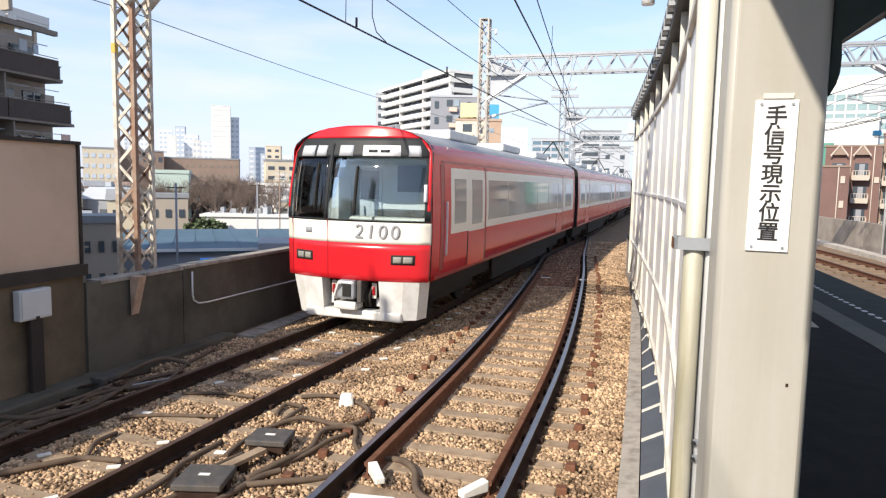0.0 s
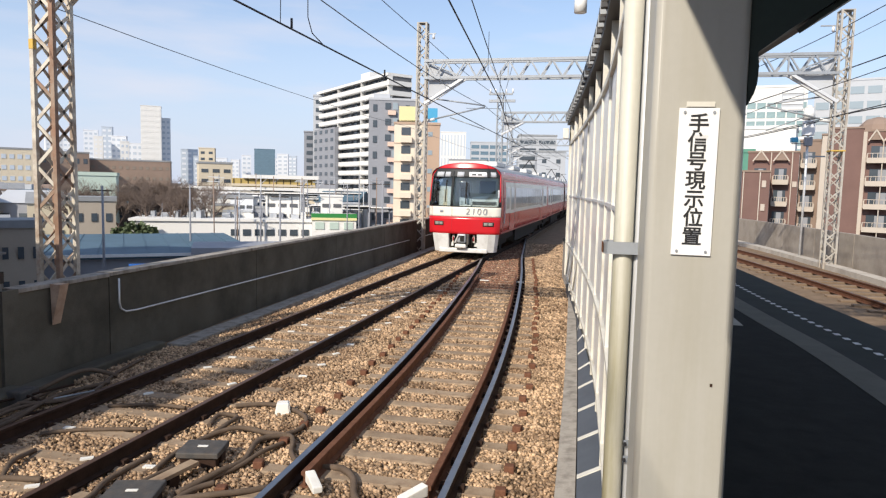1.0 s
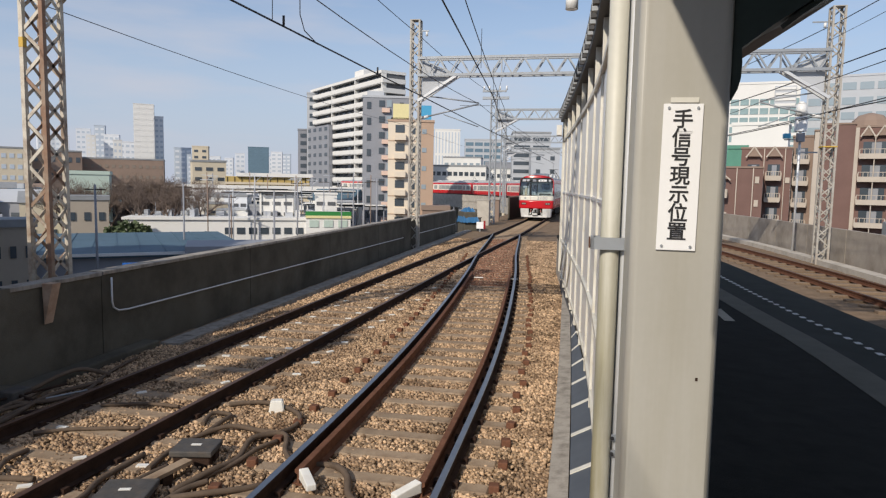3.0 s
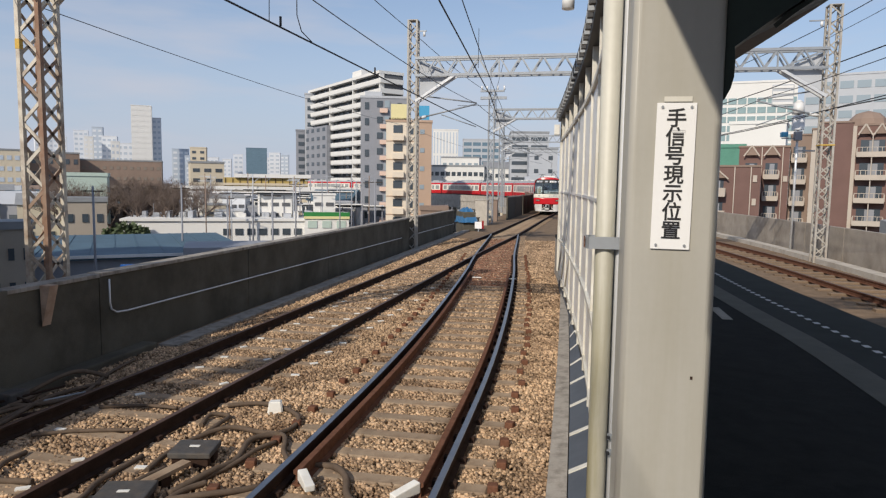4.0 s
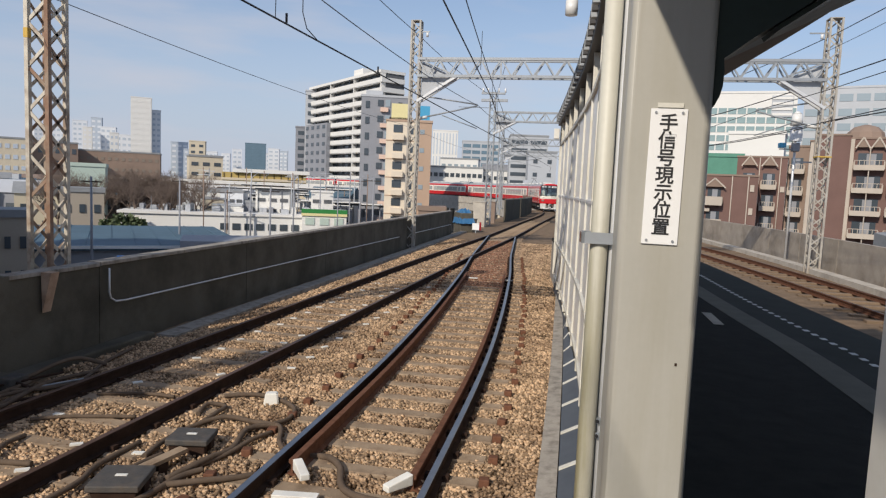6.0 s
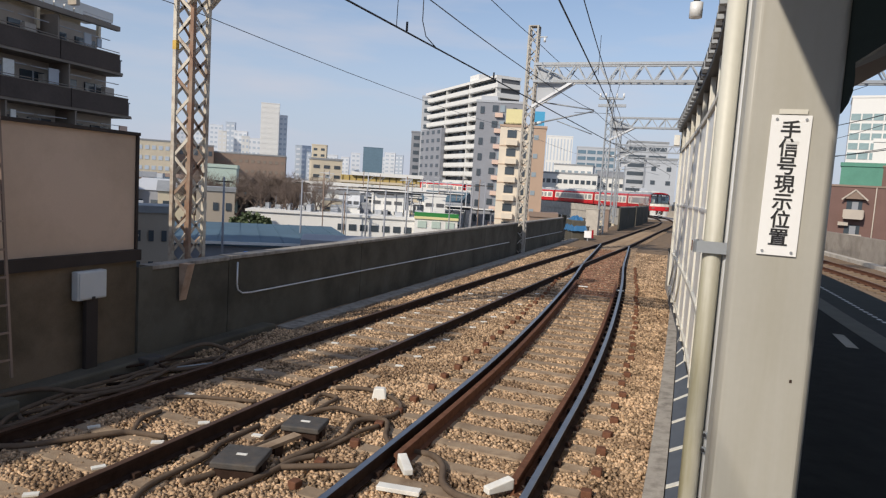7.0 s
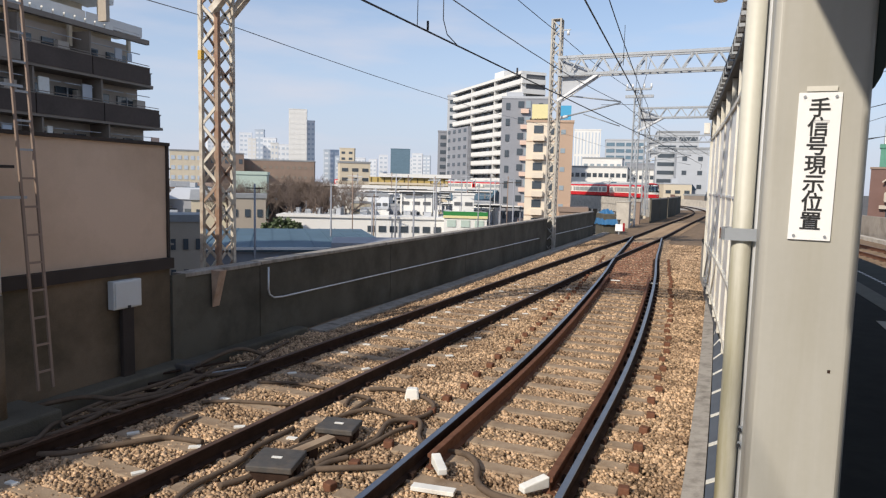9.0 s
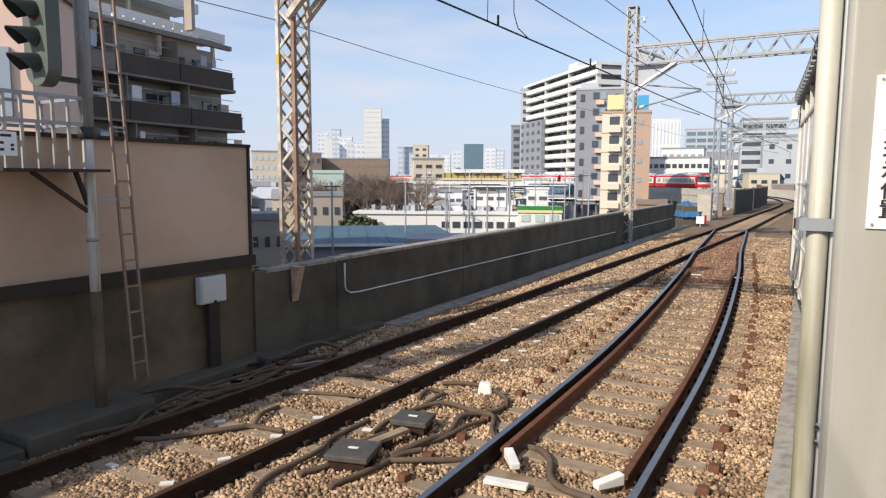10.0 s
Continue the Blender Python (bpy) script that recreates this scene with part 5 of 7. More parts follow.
# dark mesh fences and pillars where the tracks merge
for y0, y1 in ((56.0, 66.0), (67.5, 74.0), (75.5, 84.0)):
    fb = thing("fence_panel", "dark green mesh fence panel beside the line", "fence", "mesh fence panels")
    xa, xb = spline(LEFT, y0) - 2.5, spline(LEFT, y1) - 2.4
    part("mesh", bm_bar(bmesh.new(), (xa, y0, 0.75), (xb, y1, 0.75), 0.08, 1.9), M_FENCEDK, fb)
    for u in (0, 0.5, 1):
        part("post", bm_bar(bmesh.new(), (xa + (xb - xa) * u, y0 + (y1 - y0) * u, -0.3), (xa + (xb - xa) * u, y0 + (y1 - y0) * u, 1.85), 0.12), M_CONC_D, fb)
    part("top_rail", bm_bar(bmesh.new(), (xa, y0, 1.75), (xb, y1, 1.75), 0.1), M_CONC_L, fb)
for x, y, w, h, mt, lb in ((-6.6, 47.5, 0.9, 1.9, M_CONC_L, "pale concrete cabin block beside the line"), (-6.4, 53.5, 0.5, 1.8, M_BROWNB, "brown steel cabinet beside the line"),
                           (-6.3, 43.0, 0.3, 0.8, M_BLACKBOX, "dark relay box beside the line"), (-6.2, 86.0, 0.5, 2.2, M_REDB, "red-brown cabinet beside the line"), (-6.6, 94, 0.9, 2.0, M_BROWNB, "brown cabinet beside the line")):
    cb = thing("trackside_cabinet", lb, "cabinet", "trackside cabinets", pose(x, y, -0.3))
    part("body", bm_box(bmesh.new(), -w / 2, -w / 2, 0, w / 2, w / 2, h, 0.03), mt, cb)
    part("lid", bm_box(bmesh.new(), -w / 2 - 0.04, -w / 2 - 0.04, h, w / 2 + 0.04, w / 2 + 0.04, h + 0.06, 0.015), mt, cb)
tp = thing("tarpaulin", "blue tarpaulin sheet over stored goods by the wall", "tarpaulin", m=pose(-6.75, 41.2, 0.0, 0, 0, 25))
bm = bmesh.new()
grid_sheet(bm, [-0.5 + 0.1 * i for i in range(11)], [-1 + 0.2 * i for i in range(11)], lambda x, y: 1.25 - 0.9 * max(abs(x) / 0.5, abs(y)) ** 3 + 0.12 * noise.noise((x * 5, y * 4, 0)))
part("sheet", bm, M_BLUETARP, tp)
part("crate", bm_box(bmesh.new(), -0.42, -0.85, -0.4, 0.42, 0.85, 1.0, 0.05), M_CONC_D, tp)
mk = thing("white_board", "small white board with a red edge beside the track", "board", m=pose(-5.75, 40.0, -0.2))
part("plate", bm_box(bmesh.new(), -0.22, -0.02, 0.2, 0.22, 0.02, 0.62), M_SIGNWHITE, mk)
part("edge", bm_box(bmesh.new(), 0.221, -0.02, 0.2, 0.34, 0.02, 0.7), M_DKRED, mk)
part("post", bm_box(bmesh.new(), -0.03, 0.021, 0, 0.03, 0.06, 0.5), M_GALV, mk)


# ---- the town ----
EYE0 = Vector((0.22, -0.78, 2.63))


def at_bearing(az, d):
    """The place d metres from the platform end, az degrees to the right of the line."""
    a = radians(az)
    return Vector((EYE0.x + d * math.sin(a), EYE0.y + d * math.cos(a), 0))


def height(el, d):
    return EYE0.z + d * math.tan(radians(el))


WIN_CACHE = {}


def window_mesh(w, h, mt, depth=0.12):
    key = (round(w, 2), round(h, 2), mt.name)
    if key not in WIN_CACHE:
        bm = bmesh.new()
        bm_box(bm, -w / 2, -depth, -h / 2, w / 2, 0.05, h / 2)
        WIN_CACHE[key] = mesh_of("window", bm, mt)
    return WIN_CACHE[key]


def face_windows(b, origin, turn, width, z0, z1, rows, cols, wf, hf, mt, skip=0.0):
    """Windows on one face: origin is its lower corner, turn its direction in degrees."""
    cw, ch = width / cols, (z1 - z0) / rows
    me = window_mesh(cw * wf, ch * hf, mt)
    base = pose(*origin, 0, 0, turn)
    for r in range(rows):
        for c in range(cols):
            if skip and random.random() < skip:
                continue
            share("window", me, b, base @ pose((c + 0.5) * cw, 0, z0 + (r + 0.5) * ch))


def block(name, label, az, d, w, dep, top, wall, turn=0.0, z0=-8.0, rows=0, cols=0, side_cols=0, wf=0.55, hf=0.5, win=None, roof=None, category="building", group="", parapet=0.6, side=1, wz0=None, wz1=None):
    """A flat-roofed building whose front faces the platform, turned by some degrees."""
    p = at_bearing(az, d)
    b = thing(name, label, category, group, pose(p.x, p.y, 0, 0, 0, -az + turn))
    part("wall", bm_box(bmesh.new(), -w / 2, 0, z0, w / 2, dep, top), wall, b)
    bm = bmesh.new()
    bm_box(bm, -w / 2 - 0.15, -0.15, top, w / 2 + 0.15, dep + 0.15, top + parapet)
    part("roof", bm, roof or wall, b)
    if rows:
        za, zb = wz0 if wz0 is not None else max(z0, -7), wz1 if wz1 is not None else top - 0.6
        face_windows(b, (-w / 2, 0, 0), 0, w, za, zb, rows, cols, wf, hf, win or M_BWIN)
        if side_cols:
            if side > 0:
                face_windows(b, (w / 2, 0, 0), 90, dep, za, zb, rows, side_cols, wf, hf, win or M_BWIN)
            else:
                face_windows(b, (-w / 2, dep, 0), -90, dep, za, zb, rows, side_cols, wf, hf, win or M_BWIN)
    return b


# tall white apartment block with long balconies
D = 215.0
p = at_bearing(-16.6, D)
apt = thing("apartment_tower", "tall white apartment block with long stacked balconies", "building", m=pose(p.x, p.y, 0, 0, 0, -45))
TOP = height(9.3, D)
AW = 58.0
# wall colour carries the shade behind the balconies
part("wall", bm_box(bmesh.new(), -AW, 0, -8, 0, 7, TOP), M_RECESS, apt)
part("roof", bm_box(bmesh.new(), -AW - 0.3, -1.9, TOP, 0.3, 7.2, TOP + 0.9), M_WHITEB, apt, "white roof edge")
part("roof_house", bm_box(bmesh.new(), -27, 2, TOP + 0.9, -20, 6, TOP + 4.2), M_WHITEB, apt, "white roof house")
nf = 14
fh = (TOP + 6) / nf
for i in range(nf):
    z = -6 + i * fh
    for k in range(3):
        part("balcony", bm_box(bmesh.new(), -AW + k * AW / 3 + 0.1, -1.9, z + 0.1, -AW + (k + 1) * AW / 3 - 0.1, -1.7, z + fh * 0.5), M_WHITEB, apt, "white balcony front")
    part("balcony_slab", bm_box(bmesh.new(), -AW, -1.7, z - 0.15, 0.0, -0.01, z + 0.099), M_WHITEB, apt)
    part("side_balcony", bm_box(bmesh.new(), 0.01, -1.9, z + 0.1, 1.3, 6.5, z + fh * 0.5), M_WHITEB, apt, "white balcony front")
for i in range(4):
    x = -AW + i * AW / 3
    part("partition", bm_box(bmesh.new(), x - 0.25, -1.68, -6, x + 0.25, -0.01, TOP), M_WHITEB, apt)
for r in range(nf):
    for c in range(12):
        share("window", window_mesh(2.6, fh * 0.55, M_BWIN), apt, pose(-AW + (c + 0.5) * AW / 12, 0, -6 + (r + 0.66) * fh))
low = part("grey_bay", bm_box(bmesh.new(), -AW, -3.4, -8, -AW * 0.64, -1.95, 24), M_GREYB, apt, "grey lower bay")
for r in range(10):
    for c in range(4):
        share("window", window_mesh(2.4, 1.3, M_BWIN), low, pose(-AW + (c + 0.5) * AW * 0.09, -3.4, -5.5 + r * fh))
block("apartment_block", "slim grey apartment tower behind the white block", -22.75, 265, 4.1, 5, height(7.4, 265), M_LGREYB, 0, rows=14, cols=1, win=M_BWIN)
block("apartment_block", "dark grey building beside the tall white block", -23.5, 275, 4.3, 5, height(4.4, 275), M_GREYB, 0, rows=10, cols=1, win=M_BWIN)

# grey building with pink balconies
D = 120.0
p = at_bearing(-16.5, D)
gb = thing("grey_apartments", "slim grey tiled apartment building with pink balconies", "building", m=pose(p.x, p.y, 0, 0, 0, 16))
TOP = height(7.3, D)
part("wall", bm_box(bmesh.new(), -4.3, 0, -8, 4.2, 10, TOP), M_GREYB, gb)
part("roof", bm_box(bmesh.new(), -4.4, -0.1, TOP, 4.3, 10.1, TOP + 0.4), M_LGREYB, gb)
part("roof_house", bm_box(bmesh.new(), -3.6, 2, TOP + 0.4, -0.6, 6, TOP + 1.4), M_LGREYB, gb)
for i in range(9):
    z = -7 + i * (TOP + 7) / 9
    part("balcony", bm_box(bmesh.new(), -0.9, -0.55, z + 0.2, 0.5, -0.01, z + 0.95), M_PINKB, gb, "pink balcony")
    share("window", window_mesh(1.0, 1.1, M_BWIN), gb, pose(-0.9, 0, z + 1.75))
    share("window", window_mesh(0.9, 1.2, M_BWINL), gb, pose(0.4, 0, z + 1.75))
    share("window", window_mesh(0.7, 1.2, M_BWIN), gb, pose(2.6, 0, z + 1.4))
    share("window", window_mesh(0.7, 1.2, M_BWIN), gb, pose(-3.2, 0, z + 1.4))

# tan building with roof panels
D = 88.0
p = at_bearing(-14.2, D)
tb = thing("tan_apartments", "tan brick apartment building with cream balconies and roof panels", "building", m=pose(p.x, p.y, 0, 0, 0, 14))
TOP = height(5.35, D)
part("wall", bm_box(bmesh.new(), -3.35, 0, -8, 2.65, 4, TOP), M_TANB, tb)
part("roof", bm_box(bmesh.new(), -3.45, -0.1, TOP, 2.75, 4.1, TOP + 0.3), M_TANB, tb)
part("facade", bm_box(bmesh.new(), -3.35, -0.04, -8, 0.3, -0.002, TOP), M_FACADE, tb, "cream rendered facade")
for i in range(7):
    z = -6 + i * (TOP + 6) / 7
    part("balcony", bm_box(bmesh.new(), -2.5, -0.8, z, -1.0, -0.01, z + 0.75), M_FACADE, tb, "cream balcony")
    share("window", window_mesh(1.2, 1.0, M_BWIN), tb, pose(-1.8, 0, z + 1.5))
    share("window", window_mesh(0.4, 0.9, M_BWIN), tb, pose(0.0, 0, z + 1.3))
    part("sill_band", bm_box(bmesh.new(), -3.35, -0.08, z - 0.12, 0.3, -0.041, z), M_TANB, tb)
    part("white_window", bm_box(bmesh.new(), 1.1, -0.05, z + 0.9, 1.7, -0.001, z + 1.5), M_BWINL, tb)
part("corner", bm_box(bmesh.new(), 0.31, -0.06, -8, 0.5, -0.002, TOP), M_CREAMB, tb)
part("yellow_panel", bm_box(bmesh.new(), -2.75, 0.2, TOP + 0.4, -0.4, 0.5, TOP + 2.35), M_YELSIGN, tb, "yellow roof panel")
part("blue_panel", bm_box(bmesh.new(), 0.9, 0.2, TOP + 0.4, 2.3, 0.5, TOP + 2.2), M_BLUESIGN, tb, "blue roof panel")
part("yellow_base", bm_box(bmesh.new(), -3.0, 0.2, TOP + 0.36, -0.6, 0.52, TOP + 0.56), M_LEDGE, tb)
block("annex", "low brown annex beside the tan building", -12.2, 86, 3.5, 6, -0.6, M_BROWNB)

# dark terraced apartment house behind the beige wall, side on to the line
da = thing("terraced_apartments", "dark brown terraced apartment house with balconies and laundry", "building", m=pose(-36.4, 34.2, 0, 0, 0, 94))
FH, Z0, DW = 2.75, -2.3, 40.0
rt = random.Random(31)
for i in range(5):
    z = Z0 + i * FH
    x1 = (0.0, 0.0, 0.0, -0.5, -1.3)[i]
    part("floor_wall", bm_box(bmesh.new(), -DW, 1.7, z, x1, 14, z + FH), M_RECWALL, da, "brown recessed wall")
    part("slab", bm_box(bmesh.new(), -DW, 0.0, z - 0.1, x1 + 0.5, 1.75, z + 0.059), M_DARKB2, da)
    for k in range(8):
        xb = x1 + 0.15 - k * 4.7
        style = rt.random()
        top = z + (1.15 if style < 0.7 else 1.0)
        part("balcony", bm_box(bmesh.new(), xb - 4.62, -0.05, z + 0.06, xb, 0.08, top), M_DARKB if style < 0.75 else M_DARKB2, da, "dark brown balcony front")
        part("top_rail", bm_box(bmesh.new(), xb - 4.62, -0.02, top + 0.16, xb, 0.03, top + 0.2), M_DARKB2, da)
        part("coping", bm_box(bmesh.new(), xb - 4.62, -0.08, top + 0.001, xb, 0.12, top + 0.05), M_DARKB2, da)
        part("partition", bm_box(bmesh.new(), xb - 4.7, 0.11, z + 0.06, xb - 4.6, 1.69, z + FH - 0.12), M_DARKB2, da)
        for u in (-1.2, -3.5):
            x = xb + u
            share("window", window_mesh(1.6, 1.75, M_BWIN), da, pose(x, 1.7, z + 1.1))
            share("window_frame", window_mesh(0.08, 1.75, M_LGREYB, 0.16), da, pose(x, 1.7, z + 1.1))
            share("clothes_rail", window_mesh(2.0, 0.04, M_LGREYB, 0.04), da, pose(x, 0.6, z + 2.1))
            if rt.random() < 0.85:
                share("air_unit", window_mesh(0.75, 0.55, M_BALCONY, 0.3), da, pose(x + rt.uniform(-0.8, 0.8), 1.2, z + rt.choice((0.4, 1.55))))
            for q in range(rt.choice((0, 0, 1, 2))):
                share("laundry", window_mesh(rt.choice((0.35, 0.55, 0.7)), rt.choice((0.55, 0.75, 0.9)), rt.choice((M_WHITEPAINT, M_WHITEPAINT, M_LGREYB, M_HAZE2, M_PINKB)), 0.03), da, pose(x + rt.uniform(-1.1, 1.0), 0.5 + 0.15 * q, z + 1.75))
    part("end_slab", bm_box(bmesh.new(), x1 + 0.51, 0.6, z - 0.08, x1 + (1.6, 1.5, 1.4, 1.2, 1.1)[i], 6.0, z + 0.06), M_DARKB2, da)
    part("end_rail", bm_box(bmesh.new(), x1 + 1.0, 0.6, z + 0.95, x1 + 1.05, 5.5, z + 1.02), M_GALV, da, "grey end rail")
    for k in range(4):
        part("end_post", bm_box(bmesh.new(), x1 + 1.0, 0.7 + k * 1.5, z + 0.061, x1 + 1.05, 0.76 + k * 1.5, z + 0.949), M_GALV, da)
    part("end_bay", bm_box(bmesh.new(), x1 + 0.001, 2.2, z + 0.07, x1 + 0.5, 5.5, z + FH - 0.12), M_BALCONY if i > 2 else M_DARKB2, da)
zt = Z0 + 5 * FH
part("terrace_edge", bm_box(bmesh.new(), -DW, -0.1, zt - 0.05, -1.2, 0.2, zt + 0.25), M_DARKB2, da)
for k in range(9):
    part("planter", bm_box(bmesh.new(), -4.2 - k * 0.72, -0.05, zt + 0.251, -4.8 - k * 0.72, 0.15, zt + 0.55), M_WHITEPAINT, da, "white planter box")
for i, (x1, dep) in enumerate(((-1.5, 1.5), (-2.8, 2.6), (-4.4, 3.7), (-6.2, 4.8))):
    z = zt - 1.75 + i * 1.9
    part("upper_wall", bm_box(bmesh.new(), -DW, dep + 1.4, z, x1, 15, z + 2.6), M_CREAMB, da, "pale set-back upper storey")
    # white on upper slabs and fronts stands in for sunlight on them
    part("upper_slab", bm_box(bmesh.new(), -DW, dep - 0.5, z + 2.35, x1 + 0.8, dep + 1.8, z + 2.5), M_WHITEB, da, "balcony slab painted sunlit white")
    for k in range(8):
        part("upper_rail", bm_box(bmesh.new(), x1 + 0.8 - 4.5 - k * 4.6, dep - 0.52, z + 2.51, x1 + 0.8 - k * 4.6, dep - 0.45, z + 3.0), M_WHITEB, da, "balcony front painted sunlit white")
        share("window", window_mesh(1.9, 1.6, M_BWINL), da, pose(x1 - 1.6 - k * 4.6, dep + 1.4, z + 1.1))
        share("window", window_mesh(1.2, 1.6, M_BWIN), da, pose(x1 - 3.8 - k * 4.6, dep + 1.4, z + 1.1))
        part("upper_post", bm_box(bmesh.new(), x1 - 0.3 - k * 4.6, dep - 0.4, z + 0.7, x1 - 0.1 - k * 4.6, dep - 0.2, z + 2.349), M_CREAMB, da)
part("pilaster", bm_box(bmesh.new(), -5.0, -0.35, zt + 0.67, -4.72, 0.3, zt + 8), M_BEIGEB, da, "beige downpipe casing")
part("pilaster", bm_box(bmesh.new(), -3.4, -0.3, Z0, -3.1, -0.09, Z0 + 6.6), M_CREAMB, da, "beige pipe")

# pink house beyond the signal
D = 24.0
b = block("pink_house", "pink rendered house with a tiled roof edge", -67.3, D, 5.4, 5, height(13.5, D), M_PINKB, -26, rows=3, cols=3, wf=0.4, hf=0.4, win=M_BWINL, roof=M_BROWNB)

# most far walls take the M_HAZE tones, so aerial haze is in their colour
# towers and blocks of the skyline: label, bearing, distance, width, top elevation, wall, rows, cols, window
for nm, lb, az, D, w, el, wl, rows, cols, wn_, wf, hf in (
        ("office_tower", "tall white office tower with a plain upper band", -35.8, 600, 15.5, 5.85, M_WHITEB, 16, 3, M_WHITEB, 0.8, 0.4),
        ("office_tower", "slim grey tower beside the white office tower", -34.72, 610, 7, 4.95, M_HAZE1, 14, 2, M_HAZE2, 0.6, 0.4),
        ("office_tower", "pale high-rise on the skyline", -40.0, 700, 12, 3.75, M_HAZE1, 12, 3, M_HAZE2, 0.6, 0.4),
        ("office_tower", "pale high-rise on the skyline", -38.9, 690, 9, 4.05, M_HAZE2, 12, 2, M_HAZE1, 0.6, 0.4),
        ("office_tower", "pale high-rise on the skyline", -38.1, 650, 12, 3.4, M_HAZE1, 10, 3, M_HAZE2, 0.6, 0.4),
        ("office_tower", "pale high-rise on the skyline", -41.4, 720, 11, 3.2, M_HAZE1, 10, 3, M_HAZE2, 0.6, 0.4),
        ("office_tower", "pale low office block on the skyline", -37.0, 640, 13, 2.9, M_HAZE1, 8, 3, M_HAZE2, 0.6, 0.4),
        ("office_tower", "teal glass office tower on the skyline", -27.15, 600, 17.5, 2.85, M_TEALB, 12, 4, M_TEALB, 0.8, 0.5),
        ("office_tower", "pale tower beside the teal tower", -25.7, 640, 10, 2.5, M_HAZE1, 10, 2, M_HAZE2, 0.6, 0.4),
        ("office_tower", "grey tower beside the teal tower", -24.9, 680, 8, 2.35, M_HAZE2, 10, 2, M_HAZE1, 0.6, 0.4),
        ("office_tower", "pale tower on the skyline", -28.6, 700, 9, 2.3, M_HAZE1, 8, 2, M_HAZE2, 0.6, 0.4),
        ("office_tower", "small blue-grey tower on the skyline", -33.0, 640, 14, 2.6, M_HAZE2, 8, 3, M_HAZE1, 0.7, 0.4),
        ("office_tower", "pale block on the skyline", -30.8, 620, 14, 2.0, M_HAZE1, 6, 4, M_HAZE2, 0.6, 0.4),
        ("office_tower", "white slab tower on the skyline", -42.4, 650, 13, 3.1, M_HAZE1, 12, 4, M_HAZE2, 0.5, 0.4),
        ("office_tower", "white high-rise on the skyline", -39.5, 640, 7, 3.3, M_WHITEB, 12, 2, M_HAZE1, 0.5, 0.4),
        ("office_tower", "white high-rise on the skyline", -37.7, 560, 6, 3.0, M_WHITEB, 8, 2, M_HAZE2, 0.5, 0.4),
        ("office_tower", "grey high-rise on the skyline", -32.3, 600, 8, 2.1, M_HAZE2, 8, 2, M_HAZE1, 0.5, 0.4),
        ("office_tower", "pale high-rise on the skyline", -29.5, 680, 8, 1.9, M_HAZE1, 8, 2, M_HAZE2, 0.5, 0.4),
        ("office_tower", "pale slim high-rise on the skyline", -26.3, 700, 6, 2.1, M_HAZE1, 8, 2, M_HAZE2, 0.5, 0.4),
        ("office_tower", "cream tower on the skyline", -31.7, 420, 9, 2.75, M_CREAMB, 8, 2, M_BWIN, 0.5, 0.4),
        ("office_tower", "white striped tower beyond the curve", -11.3, 420, 16, 4.75, M_WHITEB, 3, 8, M_HAZE2, 0.35, 0.9),
        ("office_tower", "glass office block beyond the curve", -8.2, 380, 21, 3.95, M_LGREYB, 10, 4, M_TEALB, 0.85, 0.55),
        ("office_tower", "white block beyond the curve", -10.0, 300, 17, 2.4, M_WHITEB, 4, 6, M_BWINL, 0.6, 0.4),
        ("office_tower", "grey office block with open balconies down the line", -4.1, 230, 13, 4.55, M_LGREYB, 10, 2, M_BWIN, 0.85, 0.45),
        ("office_tower", "pale grey plain block down the line", -2.9, 215, 9, 3.2, M_LGREYB, 5, 2, M_BWIN, 0.3, 0.3),
        ("office_tower", "dark low roof block beyond the curve", -6.3, 330, 20, 2.0, M_GREYB, 3, 6, M_BWIN, 0.6, 0.4),
        ("office_block", "long white low office block beyond the viaduct", -10.8, 240, 24, 1.65, M_WHITEB, 4, 12, M_BWIN, 0.7, 0.35),
        ("office_block", "long white low office block beyond the viaduct", -6.6, 250, 15, 1.5, M_WHITEB, 4, 8, M_BWIN, 0.7, 0.35),
        ("school_block", "brown brick low block below the skyline", -37.3, 300, 30, 1.55, M_BROWNB, 4, 12, M_DARKB2, 0.5, 0.3),
        ("school_block", "brown brick low block below the skyline", -42.3, 290, 22, 2.0, M_BROWNB, 4, 8, M_BWIN, 0.5, 0.4),
        ("office_block", "white block at the edge of the skyline", -44.6, 280, 12, 2.1, M_CREAMB, 5, 5, M_HAZE2, 0.6, 0.4),
        ("cream_block", "cream concrete office building with dark windows", -31.0, 210, 9.5, 1.55, M_CREAMB, 5, 3, M_BWIN, 0.6, 0.35),
        ("warehouse", "white warehouse with horizontal bands", -30.0, 120, 7.5, -1.25, M_WHITEB, 2, 1, M_LGREYB, 0.95, 0.12),
        ("mint_block", "mint green panel-clad building", -39.7, 125, 6.0, 0.35, M_MINT, 0, 0, None, 0.5, 0.5),
        ("beige_house", "beige low house with one dark window", -39.9, 100, 5.2, -1.6, M_BEIGEB, 2, 3, M_BWIN, 0.4, 0.35),
        ("low_house", "beige low building behind the tower", -45.2, 60, 4.0, -3.6, M_BEIGEB, 2, 4, M_BWIN, 0.4, 0.35)):
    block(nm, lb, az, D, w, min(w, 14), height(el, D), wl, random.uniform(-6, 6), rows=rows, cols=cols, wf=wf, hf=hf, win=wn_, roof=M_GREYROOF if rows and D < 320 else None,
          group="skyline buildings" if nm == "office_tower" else "")

